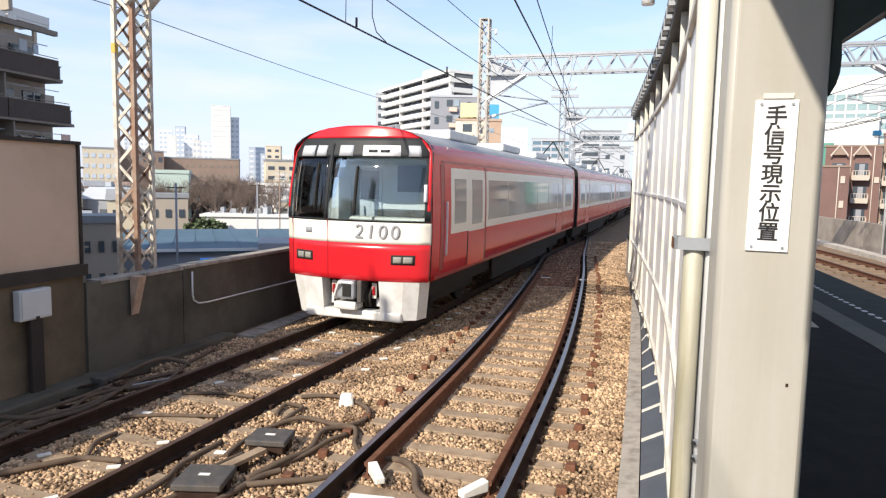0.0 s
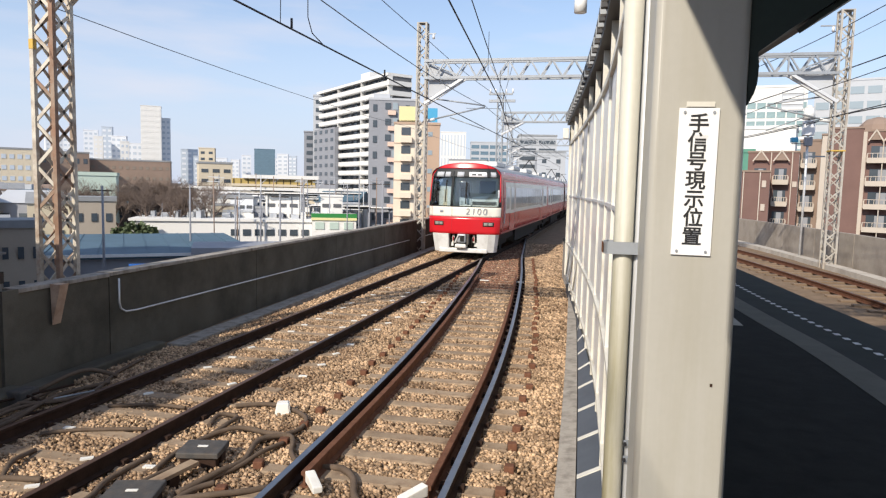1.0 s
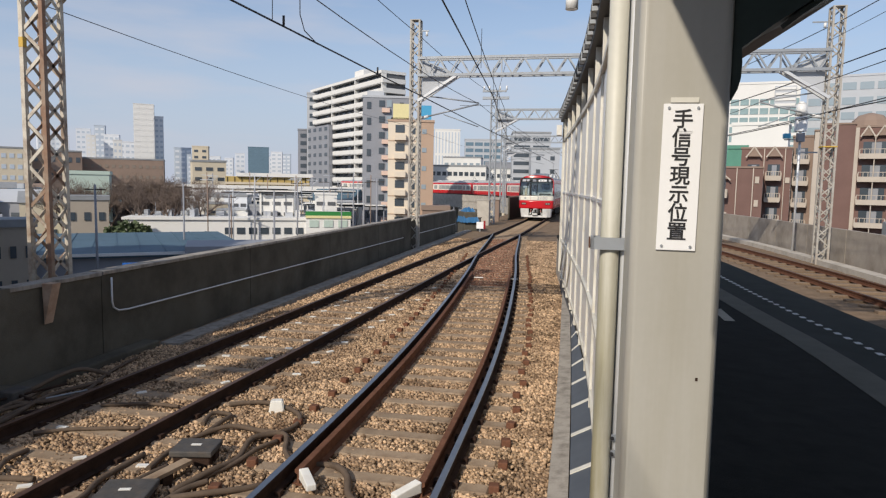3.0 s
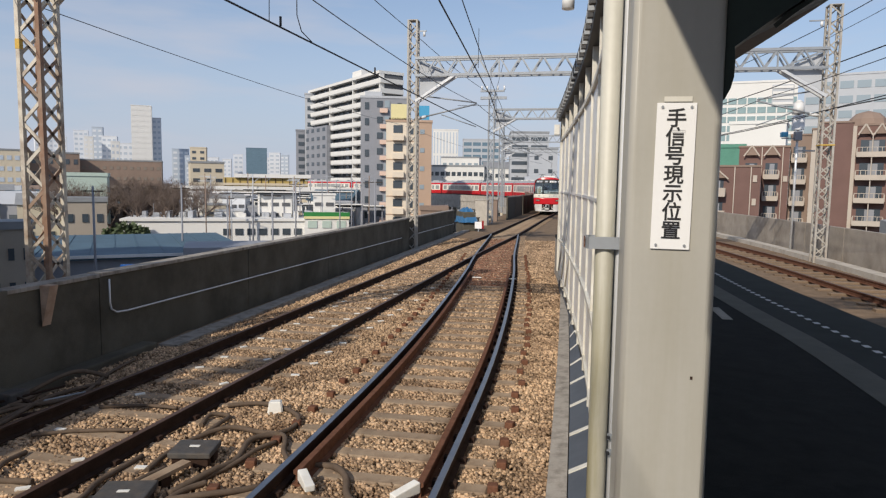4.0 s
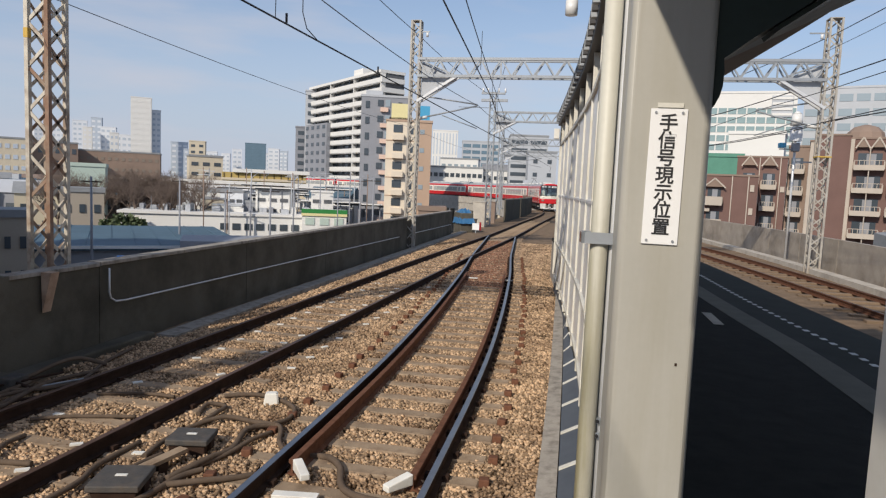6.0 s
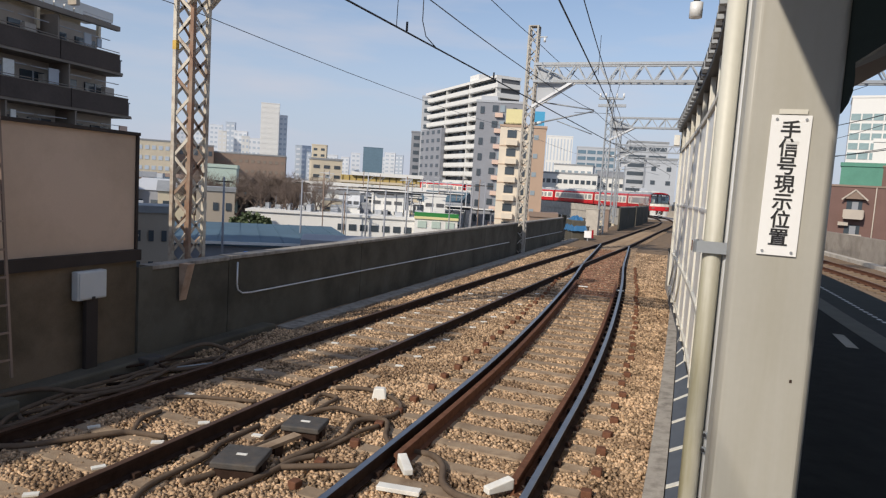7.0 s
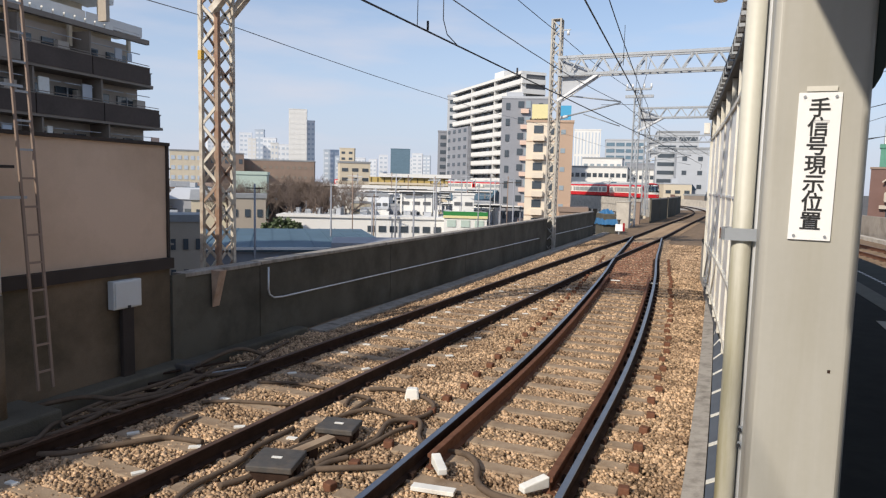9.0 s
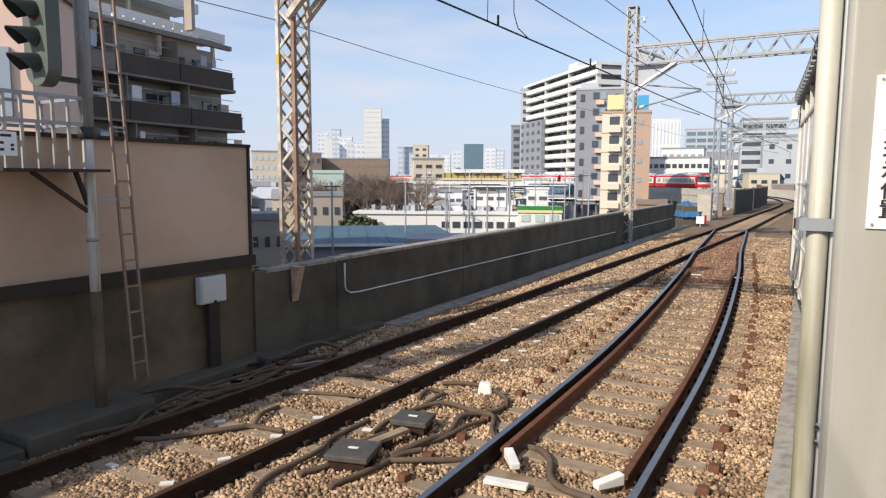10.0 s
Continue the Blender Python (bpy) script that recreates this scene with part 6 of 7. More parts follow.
# ochre station hall and the street viaduct before the skyline
p = at_bearing(-26.2, 165)
st = thing("station_hall", "ochre station hall with a pale flat roof", "building", m=pose(p.x, p.y, 0, 0, 0, 22))
part("wall", bm_box(bmesh.new(), -10.4, 0, -8, 9.1, 10, height(0.45, 165)), M_YROOF, st)
part("roof", bm_box(bmesh.new(), -7.8, -0.8, height(0.45, 165), 10.0, 11, height(0.75, 165)), M_WHITEB, st, "pale flat roof")
part("band", bm_box(bmesh.new(), -10.5, -0.2, height(-0.2, 165), 9.2, -0.01, height(0.0, 165)), M_CREAMB, st)
for k in range(12):
    part("mullion", bm_box(bmesh.new(), -10.0 + k * 1.65, -0.15, -2, -9.85 + k * 1.65, -0.01, height(0.4, 165)), M_LEDGE, st)
p = at_bearing(-25.5, 150)
pf = thing("street_viaduct", "pale street viaduct on columns below the station hall", "viaduct", m=pose(p.x, p.y, 0, 0, 0, 24))
part("deck", bm_box(bmesh.new(), -22, 0, 0.35, 26, 5, 1.15), M_CONC_L, pf)
part("parapet", bm_box(bmesh.new(), -22, -0.2, 1.151, 26, -0.02, 1.9), M_WHITEB, pf)
part("lower_deck", bm_box(bmesh.new(), -22, -1.5, -2.3, 26, 6, -1.7), M_CONC_L, pf)
part("back_wall", bm_box(bmesh.new(), -22, 5.2, -8, 26, 5.6, 0.3), M_GREYB, pf)
for k in range(12):
    part("column", bm_box(bmesh.new(), -21 + k * 4.1, 0.6, -1.69, -20.1 + k * 4.1, 1.5, 0.349), M_WHITEB, pf)
    part("pier", bm_box(bmesh.new(), -21 + k * 4.1, 0.6, -8, -20.1 + k * 4.1, 1.5, -2.301), M_CONC_L, pf)
for k in range(24):
    part("rail_post", bm_box(bmesh.new(), -21.5 + k * 2, -1.5, -1.69, -21.4 + k * 2, -1.4, -0.7), M_LGREYB, pf)
part("rail", bm_box(bmesh.new(), -22, -1.5, -0.69, 26, -1.4, -0.6), M_LGREYB, pf)

# large blue roof below the wall, with white long building behind
p = at_bearing(-38, 62)
br = thing("blue_roof_hall", "low hall with a large teal blue sheet roof", "building", m=pose(p.x, p.y, 0, 0, 0, 38))
part("wall", bm_box(bmesh.new(), -20, 0, -8, 11, 24, -3.9), M_GREYB, br)
bm = bmesh.new()
bm_box(bm, -20.5, -0.6, -3.9, 11.5, 24.5, -3.6)
part("roof", bm, M_TEALROOF, br, "teal blue sheet roof")
part("gutter", bm_box(bmesh.new(), -20.5, -0.75, -3.75, 11.5, -0.61, -3.5), M_WHITEB, br)
for k in range(16):
    part("seam", bm_box(bmesh.new(), -20 + k * 2, -0.6, -3.6, -19.9 + k * 2, 24.5, -3.54), M_TEALROOF, br)
p = at_bearing(-29.3, 58)
bs = thing("dark_shed", "dark slate-roofed shed beside the wall", "building", m=pose(p.x, p.y, 0, 0, 0, 31))
part("wall", bm_box(bmesh.new(), -3.5, 0, -8, 4.5, 6, -3.3), M_LGREYB, bs)
part("roof", bm_box(bmesh.new(), -3.7, -0.2, -3.3, 4.7, 6.2, -2.75), M_GREYB, bs, "dark roof")
p = at_bearing(-28.5, 108)
wl = thing("long_white_building", "long white low building with a flat roof", "building", m=pose(p.x, p.y, 0, 0, 0, 26))
part("wall", bm_box(bmesh.new(), -17, 0, -8, 14, 10, height(-3.15, 108)), M_WHITEB, wl)
part("roof", bm_box(bmesh.new(), -17.3, -0.3, height(-3.15, 108), 14.3, 10.3, height(-2.95, 108)), M_WHITEB, wl)
for k in range(9):
    share("window", window_mesh(1.2, 1.0, M_BWIN), wl, pose(-2 + k * 1.8, 0, -5.0))
rq = random.Random(8)
for k in range(16):
    x = -15 + k * 1.8 + rq.uniform(-0.4, 0.4)
    zr = height(-2.95, 108)
    part("roof_unit", bm_box(bmesh.new(), x, 1 + rq.uniform(0, 5), zr, x + rq.uniform(0.5, 1.3), 7.5, zr + rq.uniform(0.4, 1.1)), rq.choice((M_LGREYB, M_WHITEB, M_GREYB)), wl, "grey roof unit")
    if k % 2:
        part("aerial", bm_tube(bmesh.new(), [(x + 0.3, 4, zr), (x + 0.3, 4, zr + rq.uniform(1.5, 3.0))], 0.04, 6), M_GREYB, wl)
for k in range(22):
    d = rq.uniform(112, 142)
    az = rq.uniform(-31.5, -19.0)
    block("workshop", "small pale workshop among the low town buildings", az, d, rq.uniform(3.0, 6.0), rq.uniform(3, 6), height(rq.uniform(-2.4, -0.9), d), rq.choice((M_WHITEB, M_WHITEB, M_LGREYB, M_HAZE1, M_CREAMB, M_GREYB)), rq.uniform(-12, 12),
          rows=4, cols=rq.choice((2, 3)), wf=0.7, hf=0.32, win=rq.choice((M_BWIN, M_BWIN, M_RECESS)), roof=rq.choice((M_GREYROOF, M_LGREYB, M_WHITEB)), group="workshops", parapet=0.3)
# open platform roofs and masts of the yard below the station hall
for k in range(30):
    d = rq.uniform(114, 147)
    az = rq.uniform(-31.0, -18.5)
    p = at_bearing(az, d)
    zr, wd = height(rq.uniform(-2.3, -0.35), d), rq.uniform(2.5, 5.5)
    yr = thing("yard_roof", "thin pale platform roof on slender posts", "roof", "yard roofs", pose(p.x, p.y, 0, 0, 0, -az + rq.uniform(-6, 6)))
    part("sheet", bm_box(bmesh.new(), -wd, -1.2, zr - 0.16, wd, 1.2, zr), rq.choice((M_WHITEB, M_WHITEB, M_LGREYB, M_HAZE1)), yr)
    # beam is coloured dark for the shade under the sheet
    part("beam", bm_box(bmesh.new(), -wd, -0.1, zr - 0.4, wd, 0.1, zr - 0.161), M_RECESS, yr, "dark beam with painted shade")
    for q in range(4):
        x = -wd + 0.4 + q * (2 * wd - 0.8) / 3
        part("post", bm_box(bmesh.new(), x - 0.09, -0.09, -8, x + 0.09, 0.09, zr - 0.401), rq.choice((M_WHITEB, M_GREYB)), yr)
for k in range(26):
    d = rq.uniform(100, 150)
    p = at_bearing(rq.uniform(-31.5, -17.5), d)
    zt = height(rq.uniform(-1.2, 0.9), d)
    ym = thing("yard_mast", "slim grey mast with a cross arm", "mast", "yard masts", pose(p.x, p.y, 0, 0, 0, rq.uniform(-30, 60)))
    part("shaft", bm_tube(bmesh.new(), [(0, 0, -8), (0, 0, zt)], 0.09, 6), rq.choice((M_GREYB, M_LGREYB, M_BROWNB)), ym)
    part("cross_arm", bm_bar(bmesh.new(), (-1.1, 0, zt - 0.5), (1.1, 0, zt - 0.5), 0.1), M_LGREYB, ym)
    part("stay", bm_bar(bmesh.new(), (0, 0, zt - 1.4), (1.0, 0, zt - 0.55), 0.06), M_LGREYB, ym)
p = at_bearing(-21.4, 104)
sh = thing("shop", "white shop with a green and yellow fascia", "building", m=pose(p.x, p.y, 0, 0, 0, 21))
part("wall", bm_box(bmesh.new(), -3.4, 0, -8, 3.4, 6, -1.9), M_WHITEB, sh)
part("fascia", bm_box(bmesh.new(), -3.5, -0.2, -2.35, 3.5, -0.01, -1.7), M_GREENSIGN, sh, "green fascia")
part("fascia_stripe", bm_box(bmesh.new(), -3.5, -0.22, -2.75, 3.5, -0.01, -2.351), M_YELSIGN, sh, "yellow fascia stripe")
for k in range(3):
    share("window", window_mesh(1.4, 1.1, M_MINT), sh, pose(-2.2 + k * 2.2, 0, -3.6))

# buildings across the far track: brick apartments, glass offices
BF = 2.75


def brick_block(label, az0, az1, el, d, name="brick_apartments", mt=None):
    """A brick-clad block that fills the bearings az0 to az1 and faces the platform."""
    az = (az0 + az1) / 2
    p = at_bearing(az, d)
    w = 2 * d * math.tan(radians((az1 - az0) / 2))
    top = height(el, d)
    b = thing(name, label, "building", "brick apartments", pose(p.x, p.y, 0, 0, 0, -az))
    part("wall", bm_box(bmesh.new(), -w / 2, 0, -8, w / 2, 9, top), mt or M_REDB, b)
    part("roof", bm_box(bmesh.new(), -w / 2 - 0.1, -0.1, top, w / 2 + 0.1, 9.1, top + 0.22), M_BROWNB, b)
    return b, w, top


def gable(b, x, zb, hw, rise):
    """A small pitched gable with a cream edge over dark glass."""
    bm = bmesh.new()
    tri = ((x - hw, zb), (x + hw, zb), (x, zb + rise))
    va, vb = [bm.verts.new((p, -0.55, q)) for p, q in tri], [bm.verts.new((p, 0.3, q)) for p, q in tri]
    bm.faces.new(va), bm.faces.new(vb[::-1])
    for i in range(3):
        bm.faces.new((va[i], vb[i], vb[(i + 1) % 3], va[(i + 1) % 3]))
    part("gable", bm, M_BROWNB, b, "brown pitched gable")
    for sgn in (-1, 1):
        part("gable_edge", bm_bar(bmesh.new(), (x + sgn * (hw + 0.12), -0.6, zb - 0.12), (x, -0.6, zb + rise + 0.08), 0.1, 0.16), M_BALCONY, b, "cream gable edge")


def balcony_stack(b, x, w, top, floors, rails=False):
    """Balconies one above another in a recessed bay."""
    for r in range(floors):
        z = top - (r + 1) * BF
        share("window", window_mesh(w * 0.8, 1.8, M_BWIN, 0.05), b, pose(x, 0, z + 1.05))
        part("curtain", bm_box(bmesh.new(), x - w * 0.12, -0.09, z + 0.25, x + w * 0.2, -0.051, z + 1.85), M_GREYB, b, "grey curtain")
        part("balcony_slab", bm_box(bmesh.new(), x - w / 2, -1.1, z - 0.12, x + w / 2, -0.01, z + 0.04), M_BALCONY, b)
        part("balcony", bm_box(bmesh.new(), x - w / 2, -1.1, z + 0.041, x + w / 2, -1.0, z + (0.5 if rails else 0.95)), M_BALCONY, b, "cream balcony front")
        if rails:
            part("balcony_rail", bm_box(bmesh.new(), x - w / 2, -1.08, z + 1.0, x + w / 2, -1.02, z + 1.06), M_BALCONY, b)
            for k in range(7):
                xx = x - w / 2 + 0.05 + k * (w - 0.1) / 6
                part("baluster", bm_box(bmesh.new(), xx - 0.03, -1.08, z + 0.501, xx + 0.03, -1.02, z + 0.999), M_BALCONY, b)
        for sgn in (-1, 1):
            part("balcony_side", bm_box(bmesh.new(), x + sgn * w / 2 - 0.06, -0.99, z + 0.041, x + sgn * w / 2 + 0.06, -0.01, z + 0.9), M_BALCONY, b)


D = 95.0
# low wing with one gabled balcony
b, w, top = brick_block("low red brick wing with a gabled balcony", 9.4, 14.13, 1.8, 88, "brick_wing")
gable(b, -1.2, top - 1.35, 1.15, 0.95)
balcony_stack(b, -1.2, 1.9, top - 0.75, 2)
part("pale_band", bm_box(bmesh.new(), -2.6, -0.5, top - 4.4, -1.6, -0.01, top - 4.0), M_BALCONY, b)
for x in (2.55, 0.75):
    part("downpipe", bm_tube(bmesh.new(), [(x, -0.1, -7), (x, -0.1, top)], 0.06, 6), M_BALCONY, b)
for z in (1.4, 4.2):
    share("window", window_mesh(0.45, 0.8, M_BALCONY), b, pose(3.0, 0, top - z))
# middle facade with two gables
b, w, top = brick_block("red brick apartment house with pitched gables and cream balconies", 12.5, 16.05, 3.3, D)
for x in (-1.45, 0.9):
    gable(b, x, top - 1.0, 0.8, 1.15)
    balcony_stack(b, x, 1.75, top - 1.2, 5, True)
for x in (2.15, -0.25):
    part("downpipe", bm_tube(bmesh.new(), [(x, -0.1, -7), (x, -0.1, top)], 0.06, 6), M_BALCONY, b)
share("window", window_mesh(0.5, 0.7, M_BALCONY), b, pose(2.55, 0, top - 4.0))
# recessed bay and its pillar
b, w, top = brick_block("brown recessed bay with stacked balconies", 16.06, 17.45, 4.15, D + 2, mt=M_BROWNB)
balcony_stack(b, -0.15, 1.7, top - 0.6, 6, True)
b, w, top = brick_block("slim cream stair pillar between brick walls", 17.46, 17.92, 4.55, D, "stair_pillar", M_BALCONY)
# plain wall, then the tall facade with paired gables
b, w, top = brick_block("plain red brick end wall of the apartments", 17.93, 20.05, 5.0, D)
b, w, top = brick_block("tall red brick apartment house with paired gables and cream balconies", 20.06, 26.6, 4.75, D)
part("pilaster", bm_box(bmesh.new(), -w / 2, -0.25, -8, -w / 2 + 0.4, -0.01, top), M_BALCONY, b, "cream corner pilaster")
for c in range(3):
    x = -w / 2 + 2.1 + c * 3.6
    for dx in (-0.8, 0.8):
        gable(b, x + dx, top - 1.0, 0.62, 1.1)
    balcony_stack(b, x, 3.1, top - 0.9, 6, True)
    part("partition", bm_box(bmesh.new(), x - 0.05, -0.99, -7, x + 0.05, -0.092, top - 1.0), M_BALCONY, b)
p = at_bearing(20.9, D + 6)
b = thing("roof_pavilion", "brown hipped roof pavilion on the brick apartments", "roof", m=pose(p.x, p.y, height(4.75, D), 0, 0, -20.9))
part("drum", bm_box(bmesh.new(), -1.9, -1.5, -3.0, 1.9, 1.5, 0.6), M_BALCONY, b)
bm = bmesh.new()
rings = [[bm.verts.new((2.2 * k * math.cos(a), 1.8 * k * math.sin(a), z)) for a in [math.tau * q / 10 for q in range(10)]] for k, z in ((1, 0.6), (0.92, 1.3), (0.6, 2.0), (0.12, 2.3))]
for ra, rb in zip(rings, rings[1:]):
    for q in range(10):
        bm.faces.new((ra[q], ra[(q + 1) % 10], rb[(q + 1) % 10], rb[q]))
bm.faces.new(rings[0][::-1]), bm.faces.new(rings[-1])
part("hipped_roof", bm, M_BROWNB, b, "brown rounded roof")
D = 210.0
gl = block("glass_offices", "pale office building with a gridded glass front", 13.2, D, 23, 14, height(8.2, D), M_WHITEB, 4, rows=14, cols=9, wf=0.86, hf=0.66, win=M_GLASSB, wz1=height(7.2, D))
part("top_louvres", bm_box(bmesh.new(), 5.0, -0.4, height(6.4, D), 10.5, -0.13, height(8.0, D)), M_LGREYB, gl)
for k in range(4):
    z = height(6.5, D) + k * 1.5
    part("louvre", bm_box(bmesh.new(), 5.2, -0.6, z, 10.3, -0.41, z + 0.7), M_WHITEB, gl)
block("white_hall", "white low hall with a long plain fascia", 13.7, 135, 9.4, 10, height(5.1, 135), M_WHITEB, -4, rows=4, cols=6, win=M_LGREYB, wz1=height(3.7, 135))
block("grey_offices", "pale grey office block behind the brick apartments", 20.0, 230, 26, 14, height(8.4, 230), M_LGREYB, 2, rows=10, cols=6, win=M_BWINL, wf=0.8)
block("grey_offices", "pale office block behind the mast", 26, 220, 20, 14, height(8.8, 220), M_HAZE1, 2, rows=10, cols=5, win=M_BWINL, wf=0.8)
block("green_netting", "building wrapped in green netting", 11.4, 120, 6.4, 8, height(3.3, 120), M_GREENMESH, 0)
sd = thing("grey_pitched_roof", "grey sheet roof just behind the far parapet", "roof", m=pose(14.5, 26, 0))
bm = bmesh.new()
v = [bm.verts.new(q) for q in ((-2.2, -6, 0.9), (4, -6, 1.4), (4, 3, 2.3), (-2.2, 3, 1.5), (-2.2, -6, -8), (4, -6, -8), (4, 3, -8), (-2.2, 3, -8))]
for f in ((0, 1, 2, 3), (7, 6, 5, 4), (0, 4, 5, 1), (1, 5, 6, 2), (2, 6, 7, 3), (3, 7, 4, 0)):
    bm.faces.new([v[i] for i in f])
part("roof", bm, M_GREYROOF, sd)


# many small houses filling the town, clear of the viaduct
VIADUCT = [line_at(s)[0] for s in range(60, 420, 8)]


def house(az, d, w, dep, h, turn, wall, roof, pitched):
    p = at_bearing(az, d)
    if any((p - q).length < 17 for q in VIADUCT):
        return
    b = thing("town_house", "small pale town house with " + ("a pitched roof" if pitched else "a flat roof"), "house", "town houses", pose(p.x, p.y, -8, 0, 0, -az + turn))
    part("wall", bm_box(bmesh.new(), -w / 2, 0, 0, w / 2, dep, h), wall, b)
    if pitched:
        bm = bmesh.new()
        v = [bm.verts.new(q) for q in ((-w / 2 - .3, -.3, h), (w / 2 + .3, -.3, h), (w / 2 + .3, dep + .3, h), (-w / 2 - .3, dep + .3, h), (-w / 2 - .3, dep / 2, h + dep * .22), (w / 2 + .3, dep / 2, h + dep * .22))]
        for f in ((0, 1, 5, 4), (3, 4, 5, 2), (0, 4, 3), (1, 2, 5), (0, 3, 2, 1)):
            bm.faces.new([v[i] for i in f])
        part("roof", bm, roof, b)
    else:
        part("roof", bm_box(bmesh.new(), -w / 2 - .1, -.1, h, w / 2 + .1, dep + .1, h + .4), roof, b)
        if random.random() < 0.5:
            part("tank", bm_box(bmesh.new(), -0.8, dep / 2, h + .4, 0.8, dep / 2 + 1.5, h + 1.7), M_LGREYB, b)
    me = window_mesh(random.choice((1.0, 1.4)), 0.9, M_BWIN)
    for r in range(max(1, int(h / 2.8))):
        for c in range(max(2, int(w / 2.4))):
            share("window", me, b, pose(-w / 2 + (c + 0.5) * w / max(2, int(w / 2.4)), 0, 1.5 + r * 2.8))


rnd = random.Random(11)
walls = [M_WHITEB, M_GREYB, M_CREAMB, M_LGREYB, M_DARKB2, M_BROWNB, M_WHITEB]
roofs = [M_GREYROOF, M_GREYROOF, M_WHITEB, M_LGREYB, M_BROWNB, M_TEALROOF]
random.seed(5)
for i in range(120):
    d = rnd.uniform(112, 330)
    az = rnd.uniform(-30.5, -18.5) if i < 55 else rnd.uniform(-50, -38.5)
    lim = 10.2 - 0.008 * d if az > -31 else 9.6
    house(az, d, rnd.uniform(6, 12), rnd.uniform(6, 10), min(rnd.choice((3.5, 5.5, 6.5, 7.5)), lim), rnd.uniform(-25, 25), rnd.choice(walls), rnd.choice(roofs), rnd.random() < 0.4)
for i in range(26):
    house(rnd.uniform(-10.5, -3.0), rnd.uniform(190, 330), rnd.uniform(7, 13), 8, rnd.choice((9, 10.5, 12)), rnd.uniform(-20, 20), rnd.choice(walls), rnd.choice(roofs), rnd.random() < 0.3)
for i in range(12):
    house(rnd.uniform(12, 30), rnd.uniform(112, 135), rnd.uniform(7, 12), 8, rnd.choice((6, 8, 9)), rnd.uniform(-20, 20), rnd.choice(walls), rnd.choice(roofs), rnd.random() < 0.3)

# street lamps and poles in the town below
for az, d, el in ((-39.3, 60, -0.4), (-33.0, 75, -0.2), (-25.9, 66, -0.7), (-24.0, 90, 0.2), (-29.5, 84, -1.0), (-27.5, 86, -0.6), (-19.3, 95, 0.9), (-18.4, 92, 0.4), (-20.3, 100, 0.0), (-21.8, 110, 0.3), (-17.3, 80, 0.5)):
    p = at_bearing(az, d)
    ul = thing("utility_pole", "grey concrete utility pole in the street below", "pole", "utility poles", pose(p.x, p.y, 0))
    zt = height(el, d)
    part("pole", bm_tube(bmesh.new(), [(0, 0, -8), (0, 0, zt)], 0.12, 8, 0.08), M_GREYB, ul)
    part("arm", bm_bar(bmesh.new(), (-0.9, 0, zt - 0.4), (0.9, 0, zt - 0.4), 0.1), M_LEDGE, ul)
bl = thing("blue_sign_board", "blue board on a low roof", "sign", m=pose(*at_bearing(-36.3, 45), 0, 0, 36))
part("board", bm_box(bmesh.new(), -1.0, 0, -3.05, 1.0, 0.15, -2.5), M_BLUEBOARD, bl)
part("frame", bm_box(bmesh.new(), -0.95, 0.151, -8, 0.95, 0.4, -2.6), M_GREYB, bl)
for x, w in ((-0.8, 0.5), (-0.1, 0.75)):
    part("plain_bar", bm_box(bmesh.new(), x, -0.02, -2.88, x + w, -0.001, -2.68), M_WHITEB, bl, "white bar")
for k in range(7):
    p = at_bearing(-43 + k * 1.9, 50 + (k % 3) * 4)
    vn = thing("parked_van", "small pale van parked below the wall", "van", "parked vans", pose(p.x, p.y, -8, 0, 0, 60 + 20 * (k % 4)))
    part("body", bm_box(bmesh.new(), -0.85, -1.9, 0.35, 0.85, 1.9, 1.9, 0.15), rnd.choice((M_GREYB, M_DARKB2, M_LGREYB)), vn)
    part("windows", bm_box(bmesh.new(), -0.87, -1.4, 1.15, 0.87, 1.2, 1.65, 0.03), M_BWIN, vn)
    for x in (-0.75, 0.75):
        for y in (-1.2, 1.2):
            part("wheel", bm_tube(bmesh.new(), [(x - 0.1, y, 0.32), (x + 0.1, y, 0.32)], 0.32, 12), M_UNDER, vn)


# ---- trees ----
def bare_tree(m, h, seed):
    r = random.Random(seed)
    t = thing("bare_tree", "leafless brown winter tree", "tree", "bare trees", m)
    bm = bmesh.new()
    tips = []

    def grow(p, d, ln, rad, depth):
        q = p + d * ln
        mid = p.lerp(q, 0.5) + Vector((r.uniform(-1, 1), r.uniform(-1, 1), 0)) * ln * 0.06
        bm_tube(bm, [p, mid, q] if depth > 1 else [p, q], rad, 4 if depth > 1 else 3, rad * 0.6)
        if depth == 0:
            return
        for k in range(4):
            a = r.uniform(0, math.tau)
            nd = (d + Vector((math.cos(a), math.sin(a), r.uniform(-0.1, 0.4))) * r.uniform(0.45, 0.85)).normalized()
            grow(p.lerp(q, r.uniform(0.4, 1.0)), nd, ln * r.uniform(0.55, 0.8), max(rad * 0.55, 0.011), depth - 1)

    part("trunk", bm_tube(bmesh.new(), [(0, 0, 0), (0.05, 0, h * 0.16), (0, 0.05, h * 0.34)], h * 0.018, 8, h * 0.012), M_BARK, t)
    for k in range(4):
        a = k * 1.6 + r.uniform(0, 1)
        grow(Vector((0, 0.05, h * 0.3)), Vector((math.cos(a) * 0.5, math.sin(a) * 0.5, 0.9)).normalized(), h * 0.25, h * 0.010, 4)
    part("crown", bm, M_BARK, t, "bare twigs")
    return t


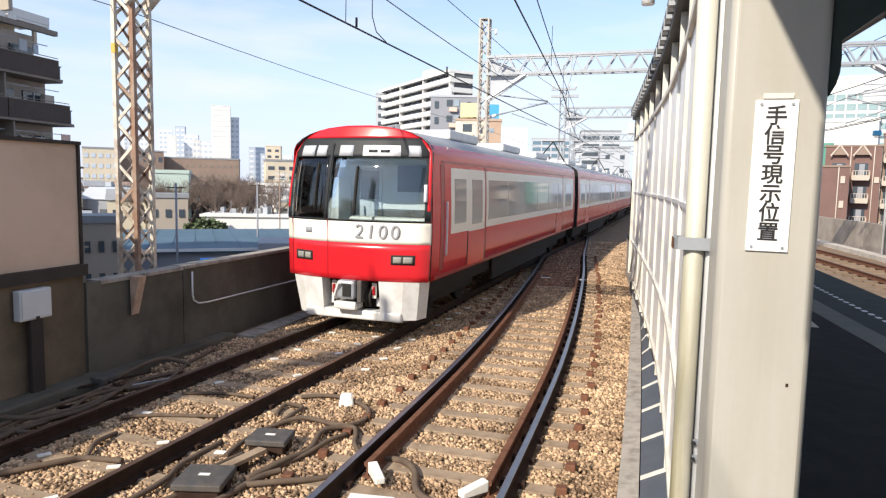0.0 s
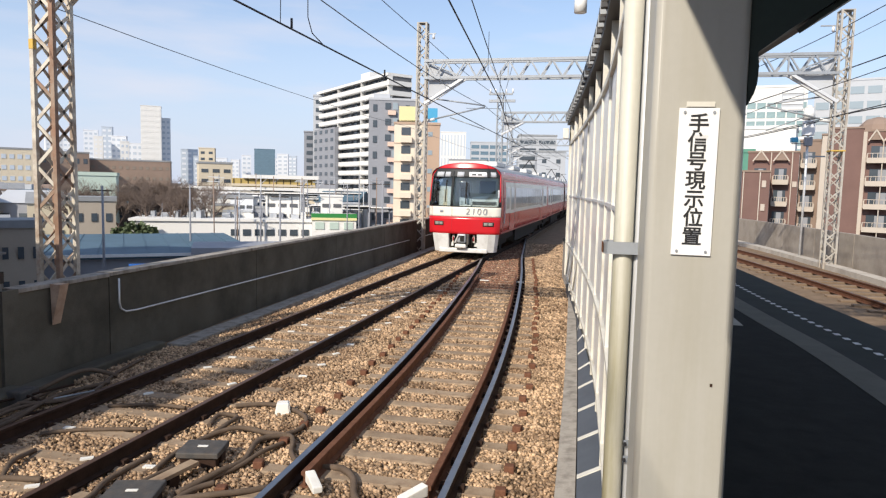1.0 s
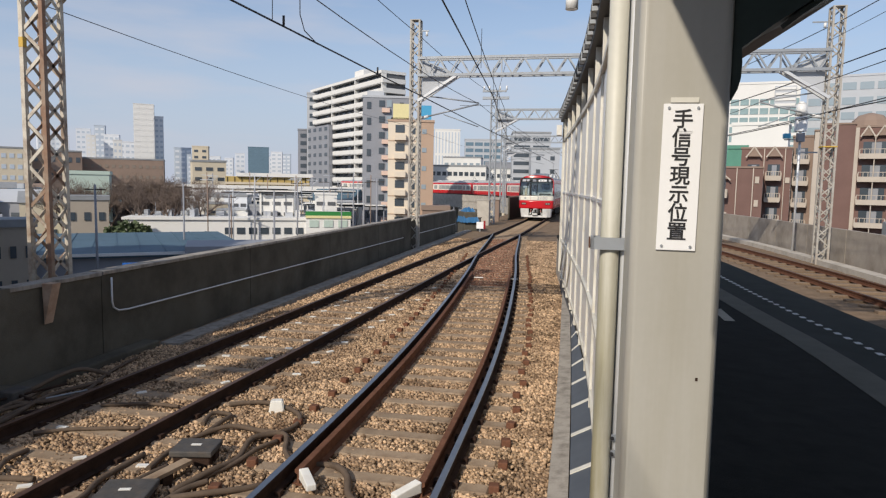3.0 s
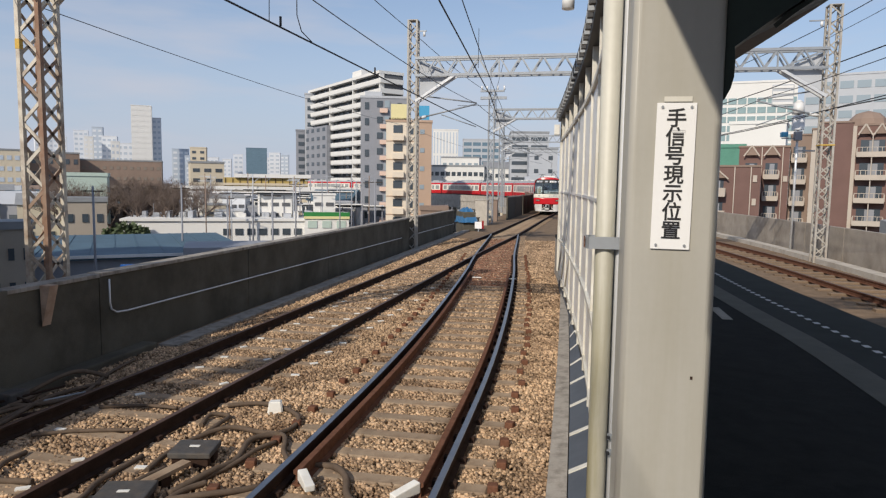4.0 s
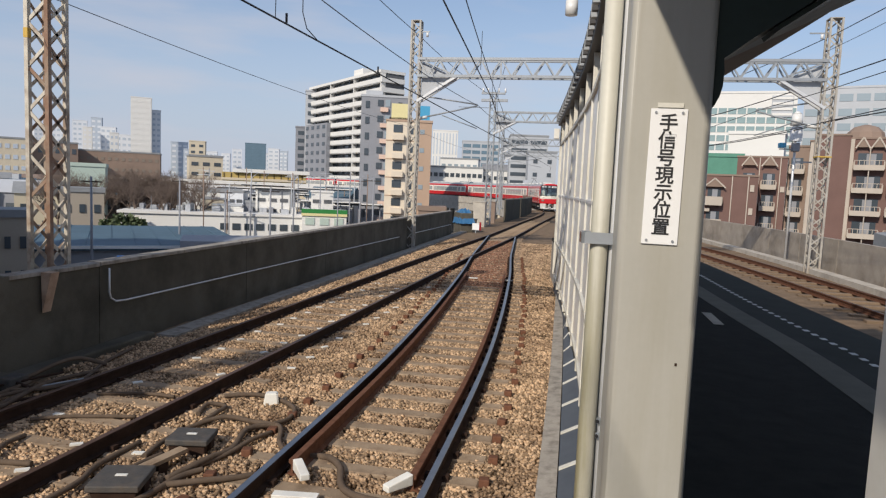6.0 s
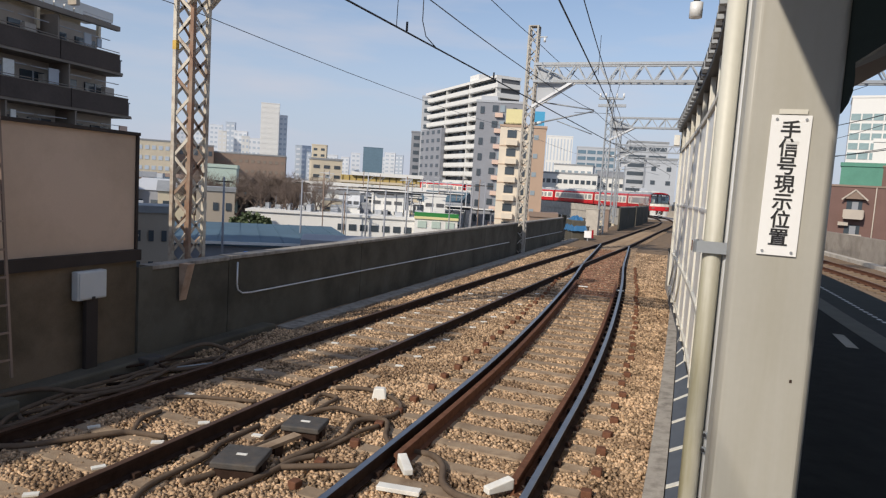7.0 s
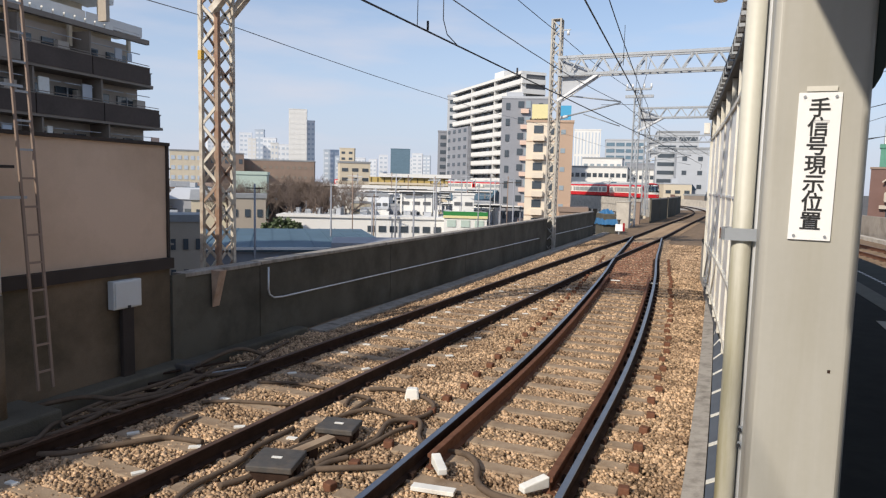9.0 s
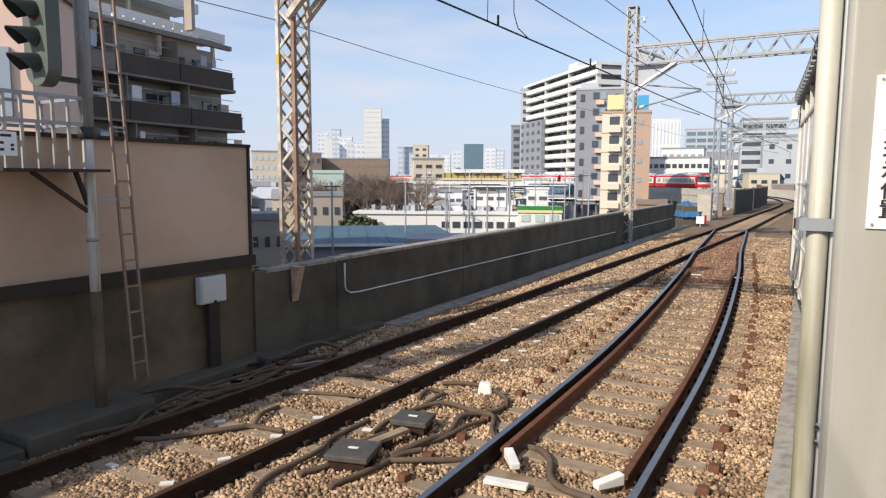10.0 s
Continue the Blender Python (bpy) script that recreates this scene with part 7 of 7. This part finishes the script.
protos = [bare_tree(pose(*at_bearing(-36, 130)) @ pose(0, 0, -8), 14, 21), bare_tree(pose(*at_bearing(-33.5, 140)) @ pose(0, 0, -8), 13, 22)]
for i in range(50):
    az, d = rnd.uniform(-42, -30.5), rnd.uniform(112, 180)
    p = at_bearing(az, d)
    copy_thing(protos[i % 2], pose(p.x, p.y, -8 - rnd.uniform(0, 2.5), 0, 0, rnd.uniform(0, 360)))


def leaf_bush(m, rx, ry, rz, n, seed, label):
    r = random.Random(seed)
    t = thing("evergreen_tree", label, "tree", "evergreen trees", m)
    part("trunk", bm_tube(bmesh.new(), [(0, 0, 0), (0, 0, rz * 0.9)], 0.18, 8, 0.1), M_BARK, t)
    bm = bmesh.new()
    for i in range(n):
        a, b, u = r.uniform(0, math.tau), r.uniform(-1, 1), r.uniform(0.55, 1.0) ** 0.5
        k = 1 + 0.35 * noise.noise((math.cos(a) * 2, math.sin(a) * 2, b * 2 + seed))
        c = Vector((rx * k * u * math.cos(a) * math.sqrt(1 - b * b), ry * k * u * math.sin(a) * math.sqrt(1 - b * b), rz * (1.1 + 0.9 * b * u * k)))
        s = r.uniform(0.12, 0.3)
        n1 = Vector((r.uniform(-1, 1), r.uniform(-1, 1), r.uniform(-1, 1))).normalized()
        n2 = n1.orthogonal().normalized()
        bm.faces.new([bm.verts.new(c + n1 * s), bm.verts.new(c + n2 * s), bm.verts.new(c - n1 * s), bm.verts.new(c - n2 * s)])
    part("crown", bm, M_LEAF, t, "dense green leaves")


p = at_bearing(-37.0, 92)
leaf_bush(pose(p.x, p.y, -8), 3.2, 2.4, 2.7, 1800, 4, "dense dark green evergreen shrub")


# ---- the train ----
def half_width(z):
    if z <= 3.18:
        return 1.415 - 0.03 * ((z - 1.9) / 1.0) ** 2
    u = min(1.0, (z - 3.18) / 0.45)
    return 1.366 * max(0.0, 1 - u ** 1.9) ** (1 / 2.2)


def body_profile(z0=0.9):
    zs = [z0, 1.2, 1.6, 2.0, 2.4, 2.85, 3.1, 3.2, 3.3, 3.4, 3.48, 3.54, 3.59, 3.62]
    right = [(half_width(z), z) for z in zs]
    return right + [(0.0, 3.63)] + [(-x, z) for x, z in right[::-1]]


def front_y(x, z):
    """The end wall bows out in plan and leans back above the waist."""
    return 0.30 * (abs(x) / 1.415) ** 2.4 + (0.36 * ((z - 1.95) / 1.65) ** 1.7 if z > 1.95 else 0.02)


def front_patch(name, z0, z1, xa, xb, material, parent, proud=0.0, label="", nx=14, nz=6):
    """A piece of the bowed end wall, 5 cm thick; xa and xb are shares of the half width."""
    bm = bmesh.new()
    fr, bk = [], []
    for i in range(nz + 1):
        z = z0 + (z1 - z0) * i / nz
        w = half_width(z)
        ra, rb = [], []
        for k in range(nx + 1):
            x = w * (xa + (xb - xa) * k / nx)
            y = front_y(x, z) - proud
            ra.append(bm.verts.new((x, y, z)))
            rb.append(bm.verts.new((x, y + 0.05, z)))
        fr.append(ra), bk.append(rb)
    for g, flip in ((fr, False), (bk, True)):
        for i in range(nz):
            for k in range(nx):
                q = (g[i][k], g[i][k + 1], g[i + 1][k + 1], g[i + 1][k])
                f = bm.faces.new(q[::-1] if flip else q)
                f.smooth = not flip
    rim = fr[0] + [r[-1] for r in fr[1:]] + fr[-1][-2::-1] + [r[0] for r in fr[-2:0:-1]]
    rmb = bk[0] + [r[-1] for r in bk[1:]] + bk[-1][-2::-1] + [r[0] for r in bk[-2:0:-1]]
    for i in range(len(rim)):
        j = (i + 1) % len(rim)
        bm.faces.new((rim[i], rmb[i], rmb[j], rim[j]))
    return part(name, bm, material, parent, label)


def cab_room(c):
    """The driver's room behind the windscreen."""
    part("cab_bulkhead", bm_box(bmesh.new(), -1.34, 1.35, 0.95, 1.34, 1.41, 3.3), M_CABIN, c, "pale grey cab bulkhead")
    part("bulkhead_window", bm_box(bmesh.new(), 0.35, 1.32, 2.45, 1.0, 1.349, 2.95), M_RECESS, c, "dark window to the saloon")
    part("bulkhead_door", bm_box(bmesh.new(), -0.48, 1.32, 0.96, 0.02, 1.349, 2.95), M_HAZE2, c, "blue-grey cab door")
    part("door_window", bm_box(bmesh.new(), -0.42, 1.30, 2.3, -0.04, 1.319, 2.85), M_CABDARK, c, "dark door window")
    part("cab_floor", bm_box(bmesh.new(), -1.34, 0.5, 0.92, 1.34, 1.29, 0.96), M_CABDARK, c)
    part("cab_ceiling", bm_box(bmesh.new(), -1.2, 0.75, 3.22, 1.2, 1.29, 3.27), M_CABIN, c)
    part("cab_lining", bm_box(bmesh.new(), 1.32, 0.5, 0.97, 1.34, 1.29, 3.2), M_CABIN, c)
    part("cab_lining", bm_box(bmesh.new(), -1.34, 0.5, 0.97, -1.32, 1.29, 1.99), M_CABIN, c)
    pane = part("cab_side_glass", bm_box(bmesh.new(), -1.39, 0.55, 1.99, -1.38, 1.25, 2.86), M_SCREEN, c, "clear cab side window")
    pane.visible_shadow = False
    part("desk", bm_box(bmesh.new(), -0.25, 0.46, 0.97, 1.25, 0.85, 2.0, 0.04), M_BOXW, c, "pale driving desk")
    part("desk_panel", bm_box(bmesh.new(), 0.2, 0.72, 2.0, 1.15, 0.82, 2.14, 0.02), M_CABDARK, c, "dark instrument panel")
    # made-up pale block that catches sun and lightens the left pane
    part("pane_filler", bm_box(bmesh.new(), -1.22, 0.78, 0.97, -0.62, 1.29, 2.72, 0.02), M_CABIN, c, "pale block added to brighten the door glass")
    part("filler_stripe", bm_box(bmesh.new(), -0.98, 0.765, 1.9, -0.82, 0.779, 2.6), M_CREAMB, c, "cream panel")


def car(cab):
    c = thing("train_car", "red and ivory railway car with wide windows" if not cab else "red and ivory end car of a train with large black windscreen", "train", "cars of the train")
    L = 17.6
    ys = 0.42 if cab else 0.06
    bm = bmesh.new()
    stations = (ys, ys + 0.01, 0.55, 1.25, L - 0.01, L) if cab else (ys, ys + 0.01, L - 0.01, L)
    bm_sweep(bm, [(0, y, 0) for y in stations], body_profile())
    ob = part("body", bm, [M_RED, M_TROOF, M_UNDER], c)
    for f in ob.data.polygons:
        f.use_smooth = abs(f.normal.y) < 0.5
        if f.center.z > 3.3 and f.normal.z > 0.6:
            f.material_index = 1
        if abs(f.normal.y) > 0.9 and not cab:
            f.material_index = 2
    if cab:
        shell = bmesh.new()
        shell.from_mesh(ob.data)
        shell.faces.ensure_lookup_table()
        bmesh.ops.delete(shell, geom=[f for f in shell.faces if abs(f.normal.y) > 0.9 and f.calc_center_median().y < 1.0], context="FACES")
        bmesh.ops.delete(shell, geom=[f for f in shell.faces if f.calc_center_median().x < -1.2 and 2.0 < f.calc_center_median().z < 2.85 and 0.5 < f.calc_center_median().y < 1.3], context="FACES")
        shell.to_mesh(ob.data)
        shell.free()
        cab_room(c)
    # ivory window band, windows and doors on both sides
    for s in (-1, 1):
        def slab(name, y0, y1, z0, z1, mt, out, label=""):
            bm = bmesh.new()
            n = 4
            a = [[bm.verts.new((s * (half_width(z0 + (z1 - z0) * i / n) + d), y, z0 + (z1 - z0) * i / n)) for i in range(n + 1)] for d in (-0.02, out) for y in (y0, y1)]
            i0, i1, o0, o1 = a
            for i in range(n):
                for p, q in ((o0, o1), (i1, i0), (i0, o0), (o1, i1)):
                    bm.faces.new((p[i], q[i], q[i + 1], p[i + 1]))
            for i in (0, n):
                bm.faces.new((i0[i], i1[i], o1[i], o0[i]))
            return part(name, bm, mt, c, label)
        y_in = 1.42 if cab else 0.5
        slab("window_band", y_in, L - 0.5, 1.68, 2.92, M_IVORY, 0.004, "ivory window band")
        doors = (2.55, 13.2)
        if cab:
            # dark red strip paints the shade in the cab door recess
            slab("cab_door", 0.84, 1.02, 1.05, 2.98, M_DKRED, 0.006, "cab door recess shade painted dark red")
            slab("door_gap", 1.021, 1.05, 1.05, 2.98, M_UNDER, 0.004, "dark door gap")
            slab("handrail", 1.14, 1.17, 1.3, 2.3, M_GALV_W, 0.03, "pale handrail")
            slab("side_window", 1.62, 2.36, 1.86, 2.72, M_WINDOW, 0.008, "grey window")
        else:
            slab("side_window", 0.9, 2.2, 1.86, 2.72, M_WINDOW, 0.008, "grey window")
        for d in doors:
            slab("door_leaf", d, d + 1.2, 1.15, 2.9, M_IVORY, 0.007, "door leaf with window")
            slab("door_foot", d, d + 1.2, 0.95, 1.66, M_RED, 0.009)
            slab("door_seam", d - 0.05, d - 0.002, 0.95, 2.95, M_UNDER, 0.003, "dark door gap")
            # recess shade at the door edge, put on as a dark red strip
            slab("door_seam", d + 1.202, d + 1.30, 0.95, 2.98, M_DKRED, 0.011, "door pocket edge with shade painted dark red")
            slab("door_pocket", d + 1.301, d + 1.36, 0.95, 2.98, M_UNDER, 0.003, "dark door gap")
            slab("door_window", d + 0.22, d + 0.98, 1.8, 2.72, M_WINDOW, 0.012, "grey window")
        for k in range(5):
            y0 = 4.05 + k * 1.86
            slab("side_window", y0, y0 + 1.80, 1.84, 2.72, M_WINDOW, 0.008, "wide grey window")
        slab("side_window", 15.1, 16.6, 1.84, 2.72, M_WINDOW, 0.008, "grey window")
        slab("waist_line", 0.6 if cab else 0.3, L - 0.3, 0.9, 0.97, M_DKRED, 0.004)
        slab("cant_rail", 0.9 if cab else 0.3, L - 0.3, 3.0, 3.04, M_DKRED, 0.006)
        part("skirt", bm_box(bmesh.new(), s * 1.22 - 0.02, 5.2, 0.32, s * 1.22 + 0.02, 12.4, 0.89), M_UNDER, c, "dark equipment boxes")
    # roof units
    for y in ((2.2, 6.5, 10.5, 14.2) if not cab else (3.6, 8.4, 13.2)):
        part("roof_unit", bm_box(bmesh.new(), -0.62, y, 3.6, 0.62, y + 2.2, 3.82, 0.05), M_SKIRT, c, "pale roof unit")
    if not cab:
        bm = bmesh.new()
        for a, b in (((-0.6, 1.0, 3.7), (0, 1.5, 4.6)), ((0.6, 1.0, 3.7), (0, 1.5, 4.6)), ((-0.5, 1.5, 4.6), (0.5, 1.5, 4.6))):
            bm_bar(bm, a, b, 0.04)
        part("pantograph", bm, M_UNDER, c)
    # bogies with wheels
    for y in (2.9, 14.7):
        part("bogie", bm_box(bmesh.new(), -1.0, y - 1.4, 0.3, 1.0, y + 1.4, 0.75, 0.05), M_UNDER, c)
        for yy in (y - 1.05, y + 1.05):
            for s in (-0.75, 0.75):
                part("wheel", bm_tube(bmesh.new(), [(s - 0.06, yy, 0.43), (s + 0.06, yy, 0.43)], 0.43, 20), M_UNDER, c)
            part("axle", bm_tube(bmesh.new(), [(-0.7, yy, 0.43), (0.7, yy, 0.43)], 0.07, 8), M_UNDER, c)
    part("underframe", bm_box(bmesh.new(), -1.15, 0.6, 0.55, 1.15, L - 0.4, 0.89), M_UNDER, c)
    if not cab:
        for y in (-0.15, L + 0.001):
            part("gangway", bm_box(bmesh.new(), -0.6, y, 0.95, 0.6, y + 0.2, 3.0, 0.02), M_UNDER, c, "black gangway bellows")
        return c
    # the end wall: red panel, ivory band, windscreen, visor
    front_patch("front_panel", 0.9, 1.555, -1, 1, M_RED, c, 0, "glossy red front panel")
    front_patch("front_band", 1.556, 1.93, -1, 1, M_IVORY, c, 0, "ivory front band")
    for z0, z1, xa, xb in ((1.931, 1.969, -1, 1), (3.061, 3.40, -1, 1), (1.97, 3.06, -1, -0.935), (1.97, 3.06, 0.935, 1), (1.97, 3.06, -0.36, -0.3)):
        front_patch("windscreen_surround", z0, z1, xa, xb, M_BLACKT, c, 0, "black windscreen surround")
    front_patch("visor", 3.401, 3.625, -1, 1, M_RED, c, 0, "red roof visor")
    for s in (-1, 1):
        front_patch("corner_post", 1.935, 3.40, 0.965 * s, 1.0 * s, M_RED, c, 0.004, "red corner", 2)
    for nm, xa, xb, lb in (("windscreen", -0.3, 0.935, "large clear windscreen"), ("door_glass", -0.935, -0.36, "clear front door glass")):
        pane = front_patch(nm, 1.97, 3.06, xa, xb, M_SCREEN, c, -0.004, lb)
        pane.visible_shadow = False
    front_patch("pillar", 1.97, 3.3, -0.345, -0.315, M_BLACKT, c, 0.014, "", 2)
    front_patch("wiper", 2.05, 2.9, 0.06, 0.085, M_UNDER, c, 0.03, "black wiper", 2)
    front_patch("wiper", 2.1, 2.95, -0.52, -0.5, M_UNDER, c, 0.03, "black wiper", 2)
    front_patch("mirror", 2.3, 2.6, 0.93, 0.96, M_SIGNWHITE, c, 0.05, "small white mirror", 2)
    for xa, xb in ((0.12, 0.62), (-0.85, -0.62), (-0.58, -0.42), (-0.22, -0.02), (0.72, 0.87)):
        front_patch("indicator", 3.08, 3.27, xa, xb, M_SIGNWHITE if xb - xa > 0.4 else M_LGREYB, c, 0.008, "pale destination display", 4, 2)
    for x in (0.2, 0.36):
        front_patch("display_bar", 3.145, 3.195, x, x + 0.12, M_INK, c, 0.016, "", 2, 2)
    for s in (-1, 1):
        front_patch("lamp_bezel", 1.2, 1.37, 0.55 * s, 0.84 * s, M_UNDER, c, 0.006, "dark lamp recess", 6, 3)
        front_patch("tail_lamp", 1.23, 1.34, 0.58 * s, 0.68 * s, M_LAMP, c, 0.014, "lamp glass", 3, 3)
        front_patch("headlight", 1.23, 1.34, 0.70 * s, 0.81 * s, M_LAMP, c, 0.014, "headlight glass", 3, 3)
    front_patch("door_seam", 0.95, 1.96, -0.312, -0.306, M_DKRED, c, 0.006, "", 2)
    front_patch("door_seam", 0.95, 1.96, -0.915, -0.909, M_DKRED, c, 0.006, "", 2)
    for k, ch in enumerate("2100"):
        x = 0.2 + 0.215 * k
        shear = Matrix(((1, 0.25, 0, 0), (0, 1, 0, 0), (0, 0, 1, 0), (0, 0, 0, 1)))
        text_part("digit", ch, 0.34, M_GREYB, c, pose(x, front_y(x, 1.75) - 0.012, 1.755, 90, 0, 0) @ shear, 0.012)
    front_patch("crest", 1.70, 1.80, -0.66, -0.56, M_GREYB, c, 0.006, "", 3, 2)
    # pilot skirts and coupler
    for s in (-1, 1):
        bm = bmesh.new()
        pr = [(0.56, 0.05), (1.0, 0.11), (1.25, 0.26), (1.33, 0.55), (1.25, 0.6), (0.56, 0.35)]
        lo = [bm.verts.new((s * x * (0.93 if x > 0.6 else 1), y + 0.1, 0.2)) for x, y in pr]
        hi = [bm.verts.new((s * x, y, 0.895)) for x, y in pr]
        bm.faces.new(lo), bm.faces.new(hi[::-1])
        for i in range(len(pr)):
            j = (i + 1) % len(pr)
            bm.faces.new((lo[i], lo[j], hi[j], hi[i]))
        part("pilot_skirt", bm, M_SKIRT, c, "pale grey pilot skirt")
        part("hose_box", bm_box(bmesh.new(), s * 0.46 - 0.06, 0.3, 0.4, s * 0.46 + 0.06, 0.45, 0.55, 0.015), M_SKIRT, c)
    part("pilot_bar", bm_box(bmesh.new(), -0.95, 0.14, 0.17, 0.95, 0.4, 0.34, 0.03), M_SKIRT, c, "pale lower pilot bar")
    part("coupler", bm_box(bmesh.new(), -0.19, -0.1, 0.56, 0.16, 0.7, 0.9, 0.05), M_GALV, c, "grey steel coupler head")
    part("coupler_mouth", bm_box(bmesh.new(), -0.06, -0.125, 0.62, 0.1, -0.101, 0.84, 0.01), M_UNDER, c, "dark coupler mouth")
    part("coupler_horn", bm_bar(bmesh.new(), (-0.26, -0.02, 0.56), (-0.1, -0.14, 0.86), 0.07, 0.05), M_SKIRT, c, "worn coupler horn")
    part("coupler_plate", bm_box(bmesh.new(), 0.17, -0.02, 0.5, 0.26, 0.3, 0.9, 0.02), M_BLACKBOX, c)
    part("coupler_box", bm_box(bmesh.new(), -0.28, -0.04, 0.36, 0.16, 0.3, 0.51, 0.04), M_SKIRT, c, "white coupler box")
    for x in (-0.44, 0.36):
        part("cable_bracket", bm_box(bmesh.new(), x, 0.2, 0.56, x + 0.09, 0.24, 0.84, 0.01), M_IVORY, c, "pale cable bracket")
        part("cable_head", bm_box(bmesh.new(), x + 0.015, 0.18, 0.62, x + 0.075, 0.199, 0.78, 0.01), M_DKRED, c, "dark red cable head")
    part("recess", bm_box(bmesh.new(), -0.52, 0.46, 0.35, 0.52, 0.5, 0.89), M_UNDER, c)
    for x in (-0.36, -0.28, 0.26, 0.34):
        part("hose", bm_tube(bmesh.new(), [(x, 0.3, 0.8), (x + 0.02, 0.12, 0.62), (x, 0.2, 0.42)], 0.025, 8), M_UNDER, c)
    return c


CARS = [car(True), car(False)]
for i in range(6):
    CARS.append(copy_thing(CARS[1], Matrix()))

# stretch of the running line reached by the rear of the train
TAIL = [(0.0, 9.8), (0.5, 17.0), (1.0, 24.1), (1.5, 31.6), (2.0, 39.2), (2.5, 46.8), (3.8, 64.2), (4.5, 72.8), (5.2, 81.0), (6.5, 96.2), (7.3, 105.5), (8.5, 120.5), (10.0, 141.0)]


def tail(t):
    return spline(TAIL, t)


def car_pose(s):
    """Stands the car on the line by its two bogies; s is its rear end."""
    a, _ = line_at(s + 2.9)
    b, _ = line_at(s + 14.7)
    d = b - a
    turn = -math.atan2(d.x, d.y)
    m = pose(a.x, a.y, a.z, 0, 0, math.degrees(turn))
    return m @ Matrix.Translation((0, -2.9, 0))


# ---- loose ballast stones, nearest stretch ----
def stones(name, label, x0, x1, y0, y1, count, zbase, size, seed, keep, material=None):
    rng = np.random.default_rng(seed)
    cube = np.array([(x, y, z) for z in (-1, 1) for y in (-1, 1) for x in (-1, 1)], float)
    quads = np.array([(0, 2, 3, 1), (4, 5, 7, 6), (0, 1, 5, 4), (2, 6, 7, 3), (0, 4, 6, 2), (1, 3, 7, 5)])
    px = rng.uniform(x0, x1, count)
    py = y0 + (y1 - y0) * rng.uniform(0, 1, count) ** 1.25
    ok = keep(px, py)
    px, py = px[ok], py[ok]
    n = len(px)
    sc = size * rng.uniform(0.55, 1.25, (n, 1, 3)) * np.array((1, 1, 0.75))
    v = cube[None] * (1 + rng.uniform(-0.45, 0.25, (n, 8, 3))) * sc * 0.5
    ang = rng.uniform(0, math.tau, (n, 3))
    for ax in range(3):
        c, s = np.cos(ang[:, ax])[:, None], np.sin(ang[:, ax])[:, None]
        i, j = (ax + 1) % 3, (ax + 2) % 3
        vi, vj = v[:, :, i].copy(), v[:, :, j].copy()
        v[:, :, i], v[:, :, j] = c * vi - s * vj, s * vi + c * vj
    v[:, :, 0] += px[:, None]
    v[:, :, 1] += py[:, None]
    v[:, :, 2] += (zbase + rng.uniform(-0.016, 0.02, n))[:, None]
    q = quads[None] + (np.arange(n) * 8)[:, None, None]
    me = bpy.data.meshes.new(name)
    me.vertices.add(n * 8)
    me.vertices.foreach_set("co", v.reshape(-1))
    me.loops.add(n * 24)
    me.loops.foreach_set("vertex_index", q.reshape(-1).astype(np.int32))
    me.polygons.add(n * 6)
    me.polygons.foreach_set("loop_start", np.arange(0, n * 24, 4, dtype=np.int32))
    me.update(calc_edges=True)
    me.validate()
    me.materials.append(material or M_STONE)
    tagged(new(name, me), label, "ballast", kind="stuff")


rng = random.Random(77)


def clear_of_rails(px, py):
    ok = np.ones(len(px), bool)
    for i in range(len(px)):
        for kn in (LEFT, RIGHT):
            c = spline(kn, py[i])
            d = abs(abs(px[i] - c) - 0.75)
            if d < 0.09:
                ok[i] = False
        for kn, y0, st, half, chance in ((LEFT, -11.7, 0.66, 1.1, 0.34), (RIGHT, -11.7, 0.56, 1.12, 0.93)):
            k = (py[i] - y0) / st
            if abs(k - round(k)) * st < 0.1 and abs(px[i] - spline(kn, py[i])) < half and rng.random() < chance:
                ok[i] = False
    ok &= ~((px < -6.5) & (py < 7.0))
    return ok


stones("ballast_stones", "loose tan and brown crushed stones", -6.66, 0.03, 2.2, 13, 115000, -0.185, 0.039, 3, clear_of_rails)
stones("ballast_stones_far", "loose tan and brown crushed stones", -6.2, 0.0, 13, 34, 50000, -0.185, 0.055, 4, clear_of_rails)


def between_siding_rails(px, py):
    ok = clear_of_rails(px, py)
    for i in range(len(px)):
        ok[i] &= abs(px[i] - spline(RIGHT, py[i])) < 0.68
    return ok


stones("ballast_stones_rusty", "rust-brown crushed stones between the turnout rails", -4.4, -1.2, 17.5, 34, 24000, -0.172, 0.06, 5, between_siding_rails, M_STONE_R)


def motions():
    ts = [0.5 * i for i in range(21)]
    for k, c in enumerate(CARS):
        walk(c, [(t, car_pose(tail(t) + 18.0 * k)) for t in ts])


motions()
